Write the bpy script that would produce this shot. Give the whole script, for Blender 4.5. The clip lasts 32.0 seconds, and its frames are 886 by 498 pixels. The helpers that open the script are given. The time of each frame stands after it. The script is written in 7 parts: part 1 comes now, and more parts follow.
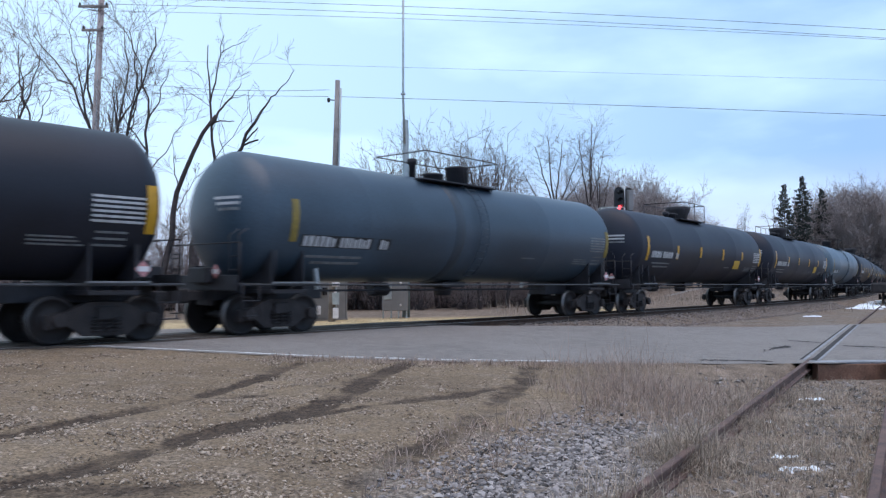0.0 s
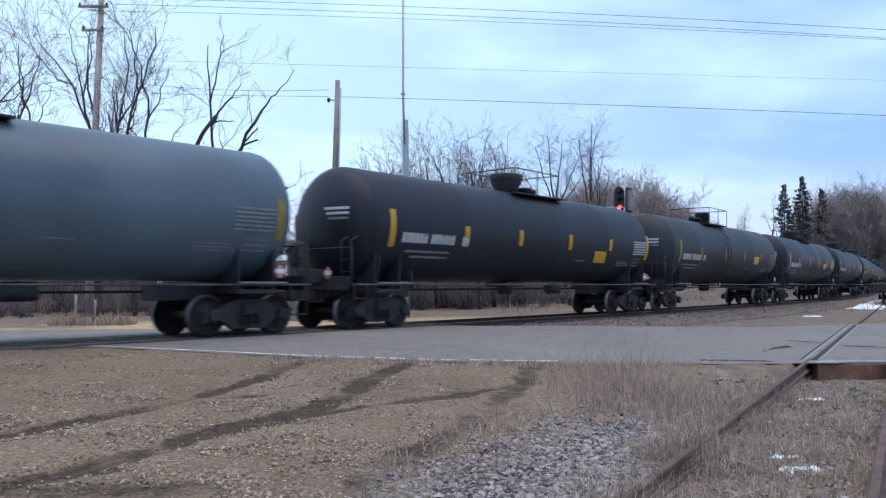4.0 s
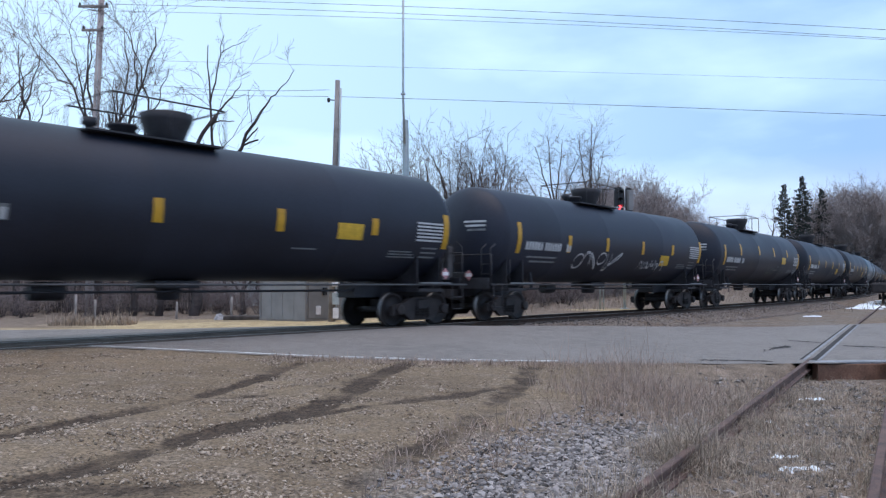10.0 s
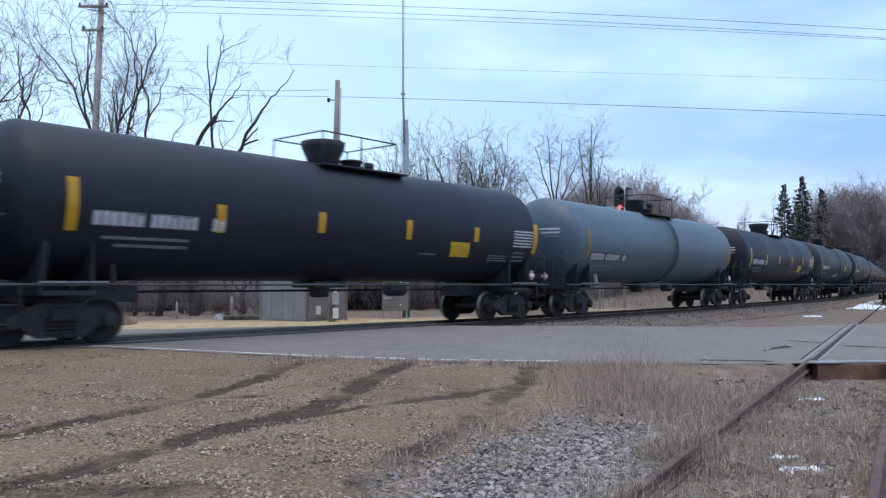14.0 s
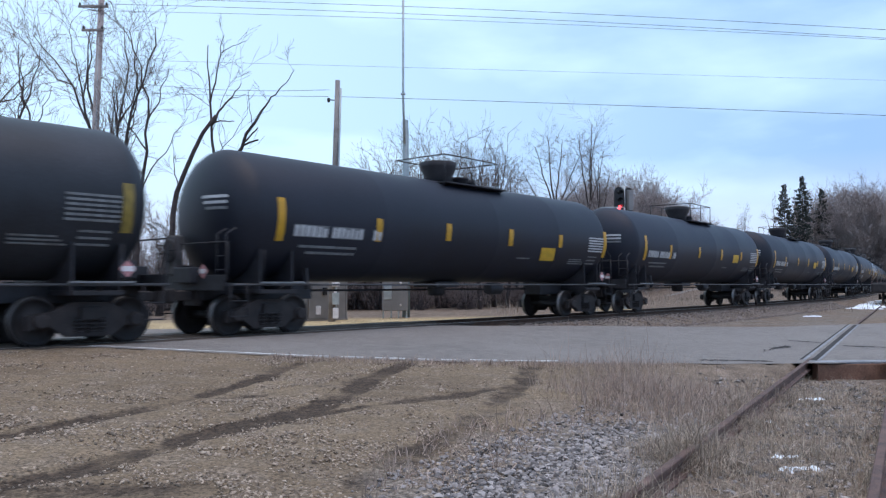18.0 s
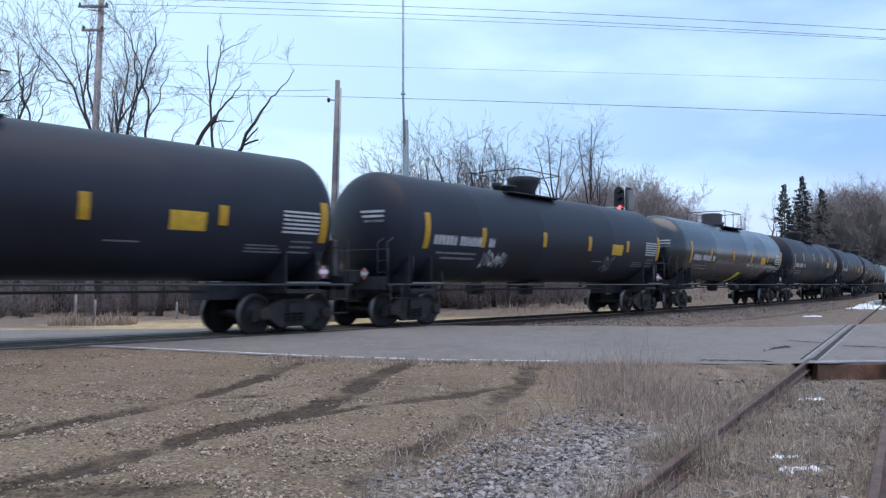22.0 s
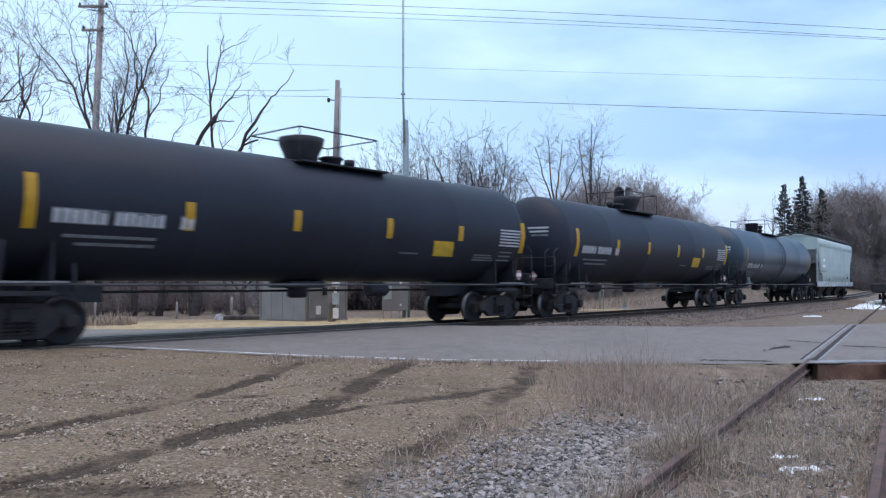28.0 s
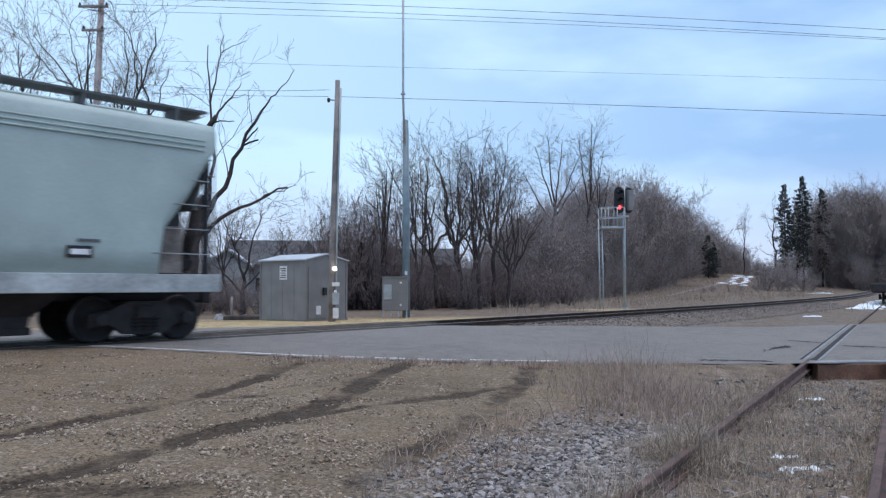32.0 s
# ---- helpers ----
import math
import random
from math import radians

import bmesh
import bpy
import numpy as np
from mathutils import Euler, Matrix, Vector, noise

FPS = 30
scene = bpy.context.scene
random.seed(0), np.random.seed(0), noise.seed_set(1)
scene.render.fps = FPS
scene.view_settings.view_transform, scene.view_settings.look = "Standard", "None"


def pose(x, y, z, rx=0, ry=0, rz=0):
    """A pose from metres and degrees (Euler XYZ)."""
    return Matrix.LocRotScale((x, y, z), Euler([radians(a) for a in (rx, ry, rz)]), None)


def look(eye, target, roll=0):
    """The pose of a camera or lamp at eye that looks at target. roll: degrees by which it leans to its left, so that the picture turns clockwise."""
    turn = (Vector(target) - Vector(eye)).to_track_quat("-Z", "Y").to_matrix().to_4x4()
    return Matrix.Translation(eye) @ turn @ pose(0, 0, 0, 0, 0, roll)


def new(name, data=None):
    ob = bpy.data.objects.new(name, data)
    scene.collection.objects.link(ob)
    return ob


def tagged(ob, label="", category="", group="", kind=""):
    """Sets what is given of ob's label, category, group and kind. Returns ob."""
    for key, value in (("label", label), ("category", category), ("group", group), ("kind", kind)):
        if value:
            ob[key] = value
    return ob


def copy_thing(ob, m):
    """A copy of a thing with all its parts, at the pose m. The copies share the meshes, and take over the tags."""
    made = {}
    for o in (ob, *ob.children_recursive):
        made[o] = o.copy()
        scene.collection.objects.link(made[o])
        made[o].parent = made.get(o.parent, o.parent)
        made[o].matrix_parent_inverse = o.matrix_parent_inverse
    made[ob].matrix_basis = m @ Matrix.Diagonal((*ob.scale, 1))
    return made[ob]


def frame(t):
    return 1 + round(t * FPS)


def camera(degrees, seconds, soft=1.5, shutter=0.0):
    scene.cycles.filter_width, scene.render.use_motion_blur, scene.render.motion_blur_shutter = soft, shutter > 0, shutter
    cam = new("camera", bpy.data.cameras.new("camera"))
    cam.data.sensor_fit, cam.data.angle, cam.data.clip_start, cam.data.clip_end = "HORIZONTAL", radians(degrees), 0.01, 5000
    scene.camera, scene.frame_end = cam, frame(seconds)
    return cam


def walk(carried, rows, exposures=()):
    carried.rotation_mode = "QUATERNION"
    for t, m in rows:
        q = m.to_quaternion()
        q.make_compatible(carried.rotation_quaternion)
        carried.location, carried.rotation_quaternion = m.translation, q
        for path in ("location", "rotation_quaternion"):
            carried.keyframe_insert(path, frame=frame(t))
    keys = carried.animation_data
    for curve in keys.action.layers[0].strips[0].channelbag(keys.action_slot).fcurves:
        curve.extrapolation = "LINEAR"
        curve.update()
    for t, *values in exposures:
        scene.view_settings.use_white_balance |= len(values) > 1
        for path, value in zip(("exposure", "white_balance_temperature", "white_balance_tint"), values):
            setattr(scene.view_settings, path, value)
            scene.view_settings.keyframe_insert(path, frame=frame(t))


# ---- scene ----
# camera: stands still beside the siding, 1.1 m above the main line's rail top
cam = camera(58.1, 32.0, soft=1.3, shutter=0.2)
CAM_POSE = pose(0, 0, 1.135, 92.544, 0, 0)
walk(cam, [(0.0, CAM_POSE), (32.0, CAM_POSE)], exposures=[(0.0, 0.27, 6530, 9), (30.9, 0.27, 6530, 9), (31.6, 0.13, 6510, 7.5), (32.0, 0.09, 6500, 7)])

# ---- plan ----
# main line: an arc that runs out into a straight; z = 0 is its rail top
ARC_D, ARC_TH, ARC_K, ARC_END = 16.0975, 0.83389, 0.00202, 105.0
ARC_X0, ARC_Y0 = -ARC_D * math.sin(ARC_TH), ARC_D * math.cos(ARC_TH)
GAUGE = 0.7535          # half distance of the rail centres
CAR_LENGTH = 18.2
# siding: straight, lower than the main line
SIDE_TH, SIDE_Z = radians(59.7), -0.354
SIDE_P = Vector((1.25 + 0.7535 * math.sin(SIDE_TH), 5.63 - 0.7535 * math.cos(SIDE_TH), 0))
SIDE_DIR = Vector((math.cos(SIDE_TH), math.sin(SIDE_TH), 0))


def line_at(s, lat=0.0, z=0.0):
    """A point of the main line s metres along, lat metres to the camera's side, and the heading there."""
    e = min(s, ARC_END)
    a = ARC_TH + ARC_K * e
    x = ARC_X0 + (math.sin(a) - math.sin(ARC_TH)) / ARC_K + (s - e) * math.cos(a)
    y = ARC_Y0 - (math.cos(a) - math.cos(ARC_TH)) / ARC_K + (s - e) * math.sin(a)
    return Vector((x + lat * math.sin(a), y - lat * math.cos(a), z)), a


ARC_CX, ARC_CY = ARC_X0 - math.sin(ARC_TH) / ARC_K, ARC_Y0 + math.cos(ARC_TH) / ARC_K
END_P, END_A = line_at(ARC_END)


def main_offset(x, y):
    """Signed distance from the main line (arrays), positive on the camera's side."""
    arc = np.hypot(x - ARC_CX, y - ARC_CY) - 1 / ARC_K
    straight = (x - END_P.x) * math.sin(END_A) - (y - END_P.y) * math.cos(END_A)
    ahead = (x - END_P.x) * math.cos(END_A) + (y - END_P.y) * math.sin(END_A)
    return np.where(ahead > 0, straight, arc)


def side_offset(x, y):
    """Signed distance from the siding, positive on its right."""
    return (x - SIDE_P.x) * SIDE_DIR.y - (y - SIDE_P.y) * SIDE_DIR.x


def smooth(a, b, v):
    t = np.clip((v - a) / (b - a), 0, 1)
    return t * t * (3 - 2 * t)


def road_near(x):
    return np.interp(x, [-60, -7.5, -6.35, -4.15, -2.35, -0.34, 1.69, 3.73, 5.36, 6.89, 8.57, 16, 60], [13.0, 14.5, 14.72, 14.34, 14.04, 13.98, 14.18, 14.48, 14.80, 15.26, 15.67, 16.6, 21])


def road_far(x):
    return np.interp(x, [-60, -16, -9.8, -6.9, -4.45, -1.3, 1.05, 3.6, 6.27, 9.14, 11.4, 12.8, 16.45, 60], [19.5, 22.0, 22.9, 22.9, 22.3, 22.2, 22.55, 23.5, 24.25, 25.1, 26.1, 27.2, 29.7, 44])


def road_height(x, y):
    u = main_offset(x, y)
    z = -0.012 - 0.036 * np.clip(np.abs(u) - 1.5, 0, 10.2)
    return np.where(u < 0, np.maximum(z, -0.14), z)


def ground_height(x, y):
    """Height of the ground (arrays)."""
    x, y = np.asarray(x, float), np.asarray(y, float)
    u, v = main_offset(x, y), side_offset(x, y)
    near, far = road_near(x), road_far(x)
    zr = road_height(x, y)
    # the gravel yard before the road
    yard = zr - 0.008 - 0.03 * smooth(0.3, 8, near - y)
    side_bed = -0.55 + 0.06 * smooth(-0.6, -1.0, v)
    w = smooth(3.4, 0.9, np.abs(v)) * np.where(v < -0.9, smooth(0.1, 1.1, near - y), 1.0)
    yard = yard * (1 - w) + side_bed * w
    yard = np.where(v > 0, np.minimum(yard, -0.53), yard)
    # hollow between the siding's rails before the end boards
    yard = yard - 0.15 * smooth(1.5, 0.3, near - y) * smooth(-0.95, -0.7, v)
    # past the road: the main line lies on a ballast bed
    bed = -0.16 - 0.32 * smooth(1.5, 3.2, np.abs(u))
    wild = np.maximum(bed, np.where(u < 0, -0.2 - 0.012 * np.clip(-u - 5, 0, 30), -0.44))
    wild = wild + 4.4 * smooth(70, 200, np.hypot(x, y)) * smooth(5, 36, np.abs(u))
    w = smooth(0.0, 2.0, y - far)
    past = (zr - 0.02) * (1 - w) + wild * w
    z = np.where(y < near, yard, np.where(y > far, past, zr - 0.008 - 0.022 * smooth(0.0, 0.8, y - near) - 0.35 * smooth(0.5, 0.25, y - near) * smooth(-0.95, -0.7, v)))
    return z


# ---- light ----
SUN_TO = Vector((0.08, -0.16, 0.97)).normalized()
world = bpy.data.worlds.new("overcast_evening")
scene.world = world
world.use_nodes = True
wn, wl = world.node_tree.nodes, world.node_tree.links
wn.clear()
w_out = wn.new("ShaderNodeOutputWorld")
w_bg = wn.new("ShaderNodeBackground")
w_sky = wn.new("ShaderNodeTexSky")
w_sky.sky_type = "NISHITA"
w_sky.sun_disc = False
w_sky.sun_elevation = math.asin(SUN_TO.z)
w_sky.sun_rotation = math.atan2(SUN_TO.x, SUN_TO.y)
w_sky.air_density, w_sky.dust_density, w_sky.ozone_density = 1.0, 2.0, 1.5
w_co = wn.new("ShaderNodeTexCoord")
w_map = wn.new("ShaderNodeMapping")
w_map.inputs["Scale"].default_value = (1.0, 1.0, 3.2)
w_map.inputs["Rotation"].default_value = (0.0, 0.35, 0.0)
w_noise = wn.new("ShaderNodeTexNoise")
w_noise.inputs["Scale"].default_value = 2.9
w_noise.inputs["Detail"].default_value = 6
w_noise.inputs["Roughness"].default_value = 0.48
w_ramp = wn.new("ShaderNodeValToRGB")
w_ramp.color_ramp.elements[0].position, w_ramp.color_ramp.elements[1].position = 0.45, 0.68
w_ramp.color_ramp.elements[0].color = (0.0, 0.0, 0.0, 1)
w_ramp.color_ramp.elements[1].color = (0.75, 0.75, 0.75, 1)
w_mix = wn.new("ShaderNodeMixRGB")
# thin cloud, whiter towards the hidden sun and low down, bluer away from it
w_dot = wn.new("ShaderNodeVectorMath")
w_dot.operation = "DOT_PRODUCT"
w_dot.inputs[1].default_value = Vector((-0.80, 0.45, 0.10)).normalized()
w_glow = wn.new("ShaderNodeMapRange")
for key, value in (("From Min", 0.05), ("From Max", 0.85), ("To Min", 0.0), ("To Max", 1.0)):
    w_glow.inputs[key].default_value = value
w_add = wn.new("ShaderNodeMath")
w_add.operation, w_add.use_clamp = "ADD", True
w_cloud = wn.new("ShaderNodeMixRGB")
w_cloud.inputs["Color1"].default_value = (2.65, 4.45, 7.8, 1)
w_cloud.inputs["Color2"].default_value = (5.6, 7.8, 10.5, 1)
w_mix.inputs["Fac"].default_value = 0.86
wl.new(w_co.outputs["Generated"], w_dot.inputs[0])
wl.new(w_dot.outputs["Value"], w_glow.inputs["Value"])
wl.new(w_co.outputs["Generated"], w_map.inputs["Vector"])
wl.new(w_map.outputs["Vector"], w_noise.inputs["Vector"])
wl.new(w_noise.outputs["Fac"], w_ramp.inputs["Fac"])
wl.new(w_ramp.outputs["Color"], w_add.inputs[0])
wl.new(w_glow.outputs["Result"], w_add.inputs[1])
wl.new(w_add.outputs["Value"], w_cloud.inputs["Fac"])
wl.new(w_cloud.outputs["Color"], w_mix.inputs["Color2"])
wl.new(w_sky.outputs["Color"], w_mix.inputs["Color1"])
# paler haze low over the horizon
w_sep = wn.new("ShaderNodeSeparateXYZ")
w_low = wn.new("ShaderNodeMapRange")
for key, value in (("From Min", 0.03), ("From Max", 0.15), ("To Min", 0.85), ("To Max", 0.0)):
    w_low.inputs[key].default_value = value
w_haze = wn.new("ShaderNodeMixRGB")
w_haze.inputs["Color2"].default_value = (5.5, 6.2, 8.1, 1)
wl.new(w_co.outputs["Generated"], w_sep.inputs["Vector"])
wl.new(w_sep.outputs["Z"], w_low.inputs["Value"])
wl.new(w_low.outputs["Result"], w_haze.inputs["Fac"])
wl.new(w_mix.outputs["Color"], w_haze.inputs["Color1"])
wl.new(w_haze.outputs["Color"], w_bg.inputs["Color"])
w_bg.inputs["Strength"].default_value = 0.12
wl.new(w_bg.outputs["Background"], w_out.inputs["Surface"])

sun = new("sun", bpy.data.lights.new("sun", "SUN"))
sun.data.energy, sun.data.angle, sun.data.color = 1.5, radians(60), (1.0, 0.82, 0.745)
sun.matrix_basis = look(SUN_TO * 100, (0, 0, 0))


# ---- materials ----
def material(name, base, rough=0.7, metal=0.0, tint=None, big=2.0, fine=60.0, spread=0.25, bump=0.15, bump_scale=None, spec=0.5, coat=0.0, random_tone=0.0, emit=None):
    """Base colour with stains (big) and grain (fine), both in cycles a metre, and a fine relief."""
    m = bpy.data.materials.new(name)
    m.use_nodes = True
    n, l = m.node_tree.nodes, m.node_tree.links
    b = n["Principled BSDF"]
    b.inputs["Roughness"].default_value, b.inputs["Metallic"].default_value = rough, metal
    b.inputs["Specular IOR Level"].default_value = spec
    b.inputs["Coat Weight"].default_value = coat
    co = n.new("ShaderNodeTexCoord")
    n1, n2 = n.new("ShaderNodeTexNoise"), n.new("ShaderNodeTexNoise")
    n1.inputs["Scale"].default_value, n1.inputs["Detail"].default_value = big, 5
    n2.inputs["Scale"].default_value, n2.inputs["Detail"].default_value = fine, 3
    for k in (n1, n2):
        l.new(co.outputs["Object"], k.inputs["Vector"])
    ramp = n.new("ShaderNodeValToRGB")
    ramp.color_ramp.elements[0].position, ramp.color_ramp.elements[1].position = 0.36, 0.66
    ramp.color_ramp.elements[0].color = (*[c * (1 - spread) for c in base], 1)
    ramp.color_ramp.elements[1].color = (*(tint or [min(1, c * (1 + spread)) for c in base]), 1)
    l.new(n1.outputs["Fac"], ramp.inputs["Fac"])
    grain = n.new("ShaderNodeMapRange")
    grain.inputs["From Min"].default_value, grain.inputs["From Max"].default_value = 0.3, 0.7
    grain.inputs["To Min"].default_value, grain.inputs["To Max"].default_value = 1 - spread * 0.7, 1 + spread * 0.7
    l.new(n2.outputs["Fac"], grain.inputs["Value"])
    mul = n.new("ShaderNodeMixRGB")
    mul.blend_type = "MULTIPLY"
    mul.inputs["Fac"].default_value = 1
    l.new(ramp.outputs["Color"], mul.inputs["Color1"])
    l.new(grain.outputs["Result"], mul.inputs["Color2"])
    colour = mul.outputs["Color"]
    if random_tone:
        info = n.new("ShaderNodeObjectInfo")
        r = n.new("ShaderNodeMapRange")
        r.inputs["To Min"].default_value, r.inputs["To Max"].default_value = 1 - random_tone, 1 + random_tone
        l.new(info.outputs["Random"], r.inputs["Value"])
        mul2 = n.new("ShaderNodeMixRGB")
        mul2.blend_type = "MULTIPLY"
        mul2.inputs["Fac"].default_value = 1
        l.new(colour, mul2.inputs["Color1"])
        l.new(r.outputs["Result"], mul2.inputs["Color2"])
        colour = mul2.outputs["Color"]
    l.new(colour, b.inputs["Base Color"])
    rr = n.new("ShaderNodeMapRange")
    rr.inputs["To Min"].default_value, rr.inputs["To Max"].default_value = max(0.02, rough - 0.12), min(1, rough + 0.12)
    l.new(n1.outputs["Fac"], rr.inputs["Value"])
    l.new(rr.outputs["Result"], b.inputs["Roughness"])
    if bump:
        bp = n.new("ShaderNodeBump")
        bp.inputs["Strength"].default_value, bp.inputs["Distance"].default_value = bump, 0.02
        if bump_scale:
            n3 = n.new("ShaderNodeTexNoise")
            n3.inputs["Scale"].default_value = bump_scale
            l.new(co.outputs["Object"], n3.inputs["Vector"])
            l.new(n3.outputs["Fac"], bp.inputs["Height"])
        else:
            l.new(n2.outputs["Fac"], bp.inputs["Height"])
        l.new(bp.outputs["Normal"], b.inputs["Normal"])
    if emit:
        b.inputs["Emission Color"].default_value, b.inputs["Emission Strength"].default_value = (*emit[:3], 1), emit[3]
    return m


M_TANK = material("black_tank_paint", (0.0165, 0.0195, 0.0305), 0.52, big=0.5, fine=25, spread=0.22, bump=0.03, spec=0.32, random_tone=0.2)
M_TANK_GLOSS = material("glossy_black_tank_paint", (0.0085, 0.0115, 0.018), 0.25, big=0.6, fine=20, spread=0.2, bump=0.006, spec=0.95)
M_TANK_OLD = material("worn_black_tank_paint", (0.026, 0.030, 0.038), 0.55, big=0.5, fine=25, spread=0.3, bump=0.03, spec=0.35)
M_TANK_SLATE = material("slate_blue_tank_paint", (0.036, 0.060, 0.085), 0.42, big=0.4, fine=22, spread=0.22, bump=0.03)
M_TANK_BAND = material("dark_slate_band_paint", (0.030, 0.044, 0.058), 0.5, big=0.6, fine=22, spread=0.25, bump=0.03)
M_SIDE_RAIL = material("dull_grey_side_rail", (0.055, 0.056, 0.060), 0.6, big=1.2, fine=30, spread=0.45, bump=0.03)
M_TANK_BLUE = material("blue_grey_tank_paint", (0.066, 0.098, 0.124), 0.45, big=0.4, fine=22, spread=0.2, bump=0.03, random_tone=0.2)
M_FRAME = material("dirty_black_steel", (0.021, 0.0205, 0.025), 0.65, big=3, fine=40, spread=0.4, bump=0.1)
M_TRUCK = material("grimy_cast_steel", (0.024, 0.0195, 0.0195), 0.75, big=4, fine=50, spread=0.4, bump=0.2)
M_BRAKE_HAZED = material("dusty_brake_steel", (0.075, 0.07, 0.072), 0.8, big=3, fine=40, spread=0.35, bump=0.1)
M_WHEEL = material("worn_wheel_steel", (0.015, 0.0125, 0.013), 0.7, 0.0, big=5, fine=60, spread=0.3, bump=0.05)
M_TREAD = material("polished_tread_steel", (0.16, 0.155, 0.15), 0.45, 0.8, big=5, fine=60, spread=0.15, bump=0.02)
M_YELLOW = material("yellow_reflective_tape", (0.50, 0.27, 0.012), 0.4, big=6, fine=30, spread=0.12, bump=0)
M_YELLOW_DIM = material("dull_yellow_reflective_tape", (0.22, 0.16, 0.03), 0.5, big=6, fine=30, spread=0.2, bump=0)
M_SPRAY = material("grey_green_spray_paint", (0.085, 0.10, 0.092), 0.7, big=3, fine=30, spread=0.3, bump=0)
M_LEMON_BRIGHT = material("bright_lemon_decal", (0.62, 0.52, 0.03), 0.45, big=6, fine=30, spread=0.12, bump=0)
M_LEMON = material("yellow_stencil_plate", (0.60, 0.365, 0.03), 0.45, big=6, fine=30, spread=0.12, bump=0)
M_WHITE = material("white_stencil_paint", (0.47, 0.475, 0.48), 0.6, big=5, fine=40, spread=0.15, bump=0)
M_WHITE_DIM = material("faded_white_stencil_paint", (0.17, 0.18, 0.185), 0.6, big=5, fine=40, spread=0.25, bump=0)
M_PLACARD = material("red_placard", (0.50, 0.23, 0.235), 0.5, big=6, fine=30, spread=0.15, bump=0)
M_PLACARD_W = material("white_placard", (0.75, 0.72, 0.72), 0.5, big=6, fine=30, spread=0.1, bump=0)
M_HOPPER = material("pale_green_grey_hopper_paint", (0.445, 0.525, 0.49), 0.55, big=0.7, fine=18, spread=0.10, bump=0.03)
M_HOPPER_SILL = material("light_grey_sill_paint", (0.44, 0.465, 0.455), 0.6, big=1.3, fine=14, spread=0.26, bump=0.03)
M_RUST = material("rusty_steel", (0.16, 0.075, 0.045), 0.85, big=4, fine=45, spread=0.45, bump=0.3)
M_RAIL = material("rusty_rail_web", (0.108, 0.063, 0.049), 0.8, big=4, fine=60, spread=0.4, bump=0.25)
M_RAIL_MAIN = material("dark_rail_steel", (0.06, 0.038, 0.028), 0.8, big=4, fine=60, spread=0.3, bump=0.15, spec=0.2)
M_RAIL_TOP = material("polished_rail_head", (0.17, 0.155, 0.145), 0.5, 0.5, big=3, fine=40, spread=0.15, bump=0.02)
M_GALV = material("galvanised_steel", (0.42, 0.46, 0.47), 0.45, 0.35, big=5, fine=40, spread=0.15, bump=0.04)
M_WOOD = material("weathered_pole_wood", (0.27, 0.24, 0.225), 0.85, big=2.5, fine=35, spread=0.3, bump=0.35)
M_TIE = material("old_tie_wood", (0.075, 0.062, 0.055), 0.9, big=3, fine=40, spread=0.4, bump=0.5)
M_BARK_DARK = material("dark_bark", (0.058, 0.045, 0.043), 0.9, big=4, fine=30, spread=0.35, bump=0.4)
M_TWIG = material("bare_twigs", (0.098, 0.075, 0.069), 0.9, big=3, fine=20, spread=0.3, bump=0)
# far wood: twigs and brush paled, distance haze mixed into the base colour
M_TWIG_HAZED = material("distant_twigs", (0.235, 0.20, 0.192), 0.9, big=0.3, fine=20, spread=0.25, bump=0)
M_BRUSH_HAZED = material("distant_brush", (0.310, 0.264, 0.252), 0.95, big=0.25, fine=6, spread=0.3, bump=0)
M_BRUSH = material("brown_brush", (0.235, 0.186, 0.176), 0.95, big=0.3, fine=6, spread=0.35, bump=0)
M_CONIFER = material("conifer_needles", (0.034, 0.042, 0.036), 0.8, big=1, fine=12, spread=0.4, bump=0)
M_STONE = material("grey_ballast_stone", (0.27, 0.265, 0.27), 0.9, big=9, fine=60, spread=0.4, bump=0.3)
M_SNOW = material("old_snow", (0.82, 0.86, 0.9), 0.6, big=6, fine=30, spread=0.08, bump=0.3)
M_BLACK = material("black_enamel", (0.012, 0.012, 0.013), 0.5, big=6, fine=30, spread=0.2, bump=0.02)
M_LAMP_RED = material("red_signal_lens", (0.4, 0.01, 0.015), 0.3, emit=(1.0, 0.05, 0.06, 6.0), bump=0)
M_LAMP_WHITE = material("white_lamp_lens", (0.9, 0.9, 0.85), 0.3, emit=(1.0, 0.96, 0.86, 3.0), bump=0)
M_SHED = material("grey_shed_metal", (0.225, 0.215, 0.21), 0.6, 0.1, big=1.5, fine=30, spread=0.12, bump=0.03)
M_ROOF_WHITE = material("white_roof_metal", (0.50, 0.53, 0.56), 0.5, big=2, fine=30, spread=0.1, bump=0.03)
M_SHINGLE = material("grey_roof_shingles", (0.10, 0.10, 0.105), 0.9, big=2, fine=12, spread=0.3, bump=0.2)
M_SIDING = material("pale_house_siding", (0.42, 0.42, 0.41), 0.8, big=2, fine=10, spread=0.15, bump=0.05)
M_WIRE = material("black_cable", (0.02, 0.02, 0.022), 0.6, bump=0)


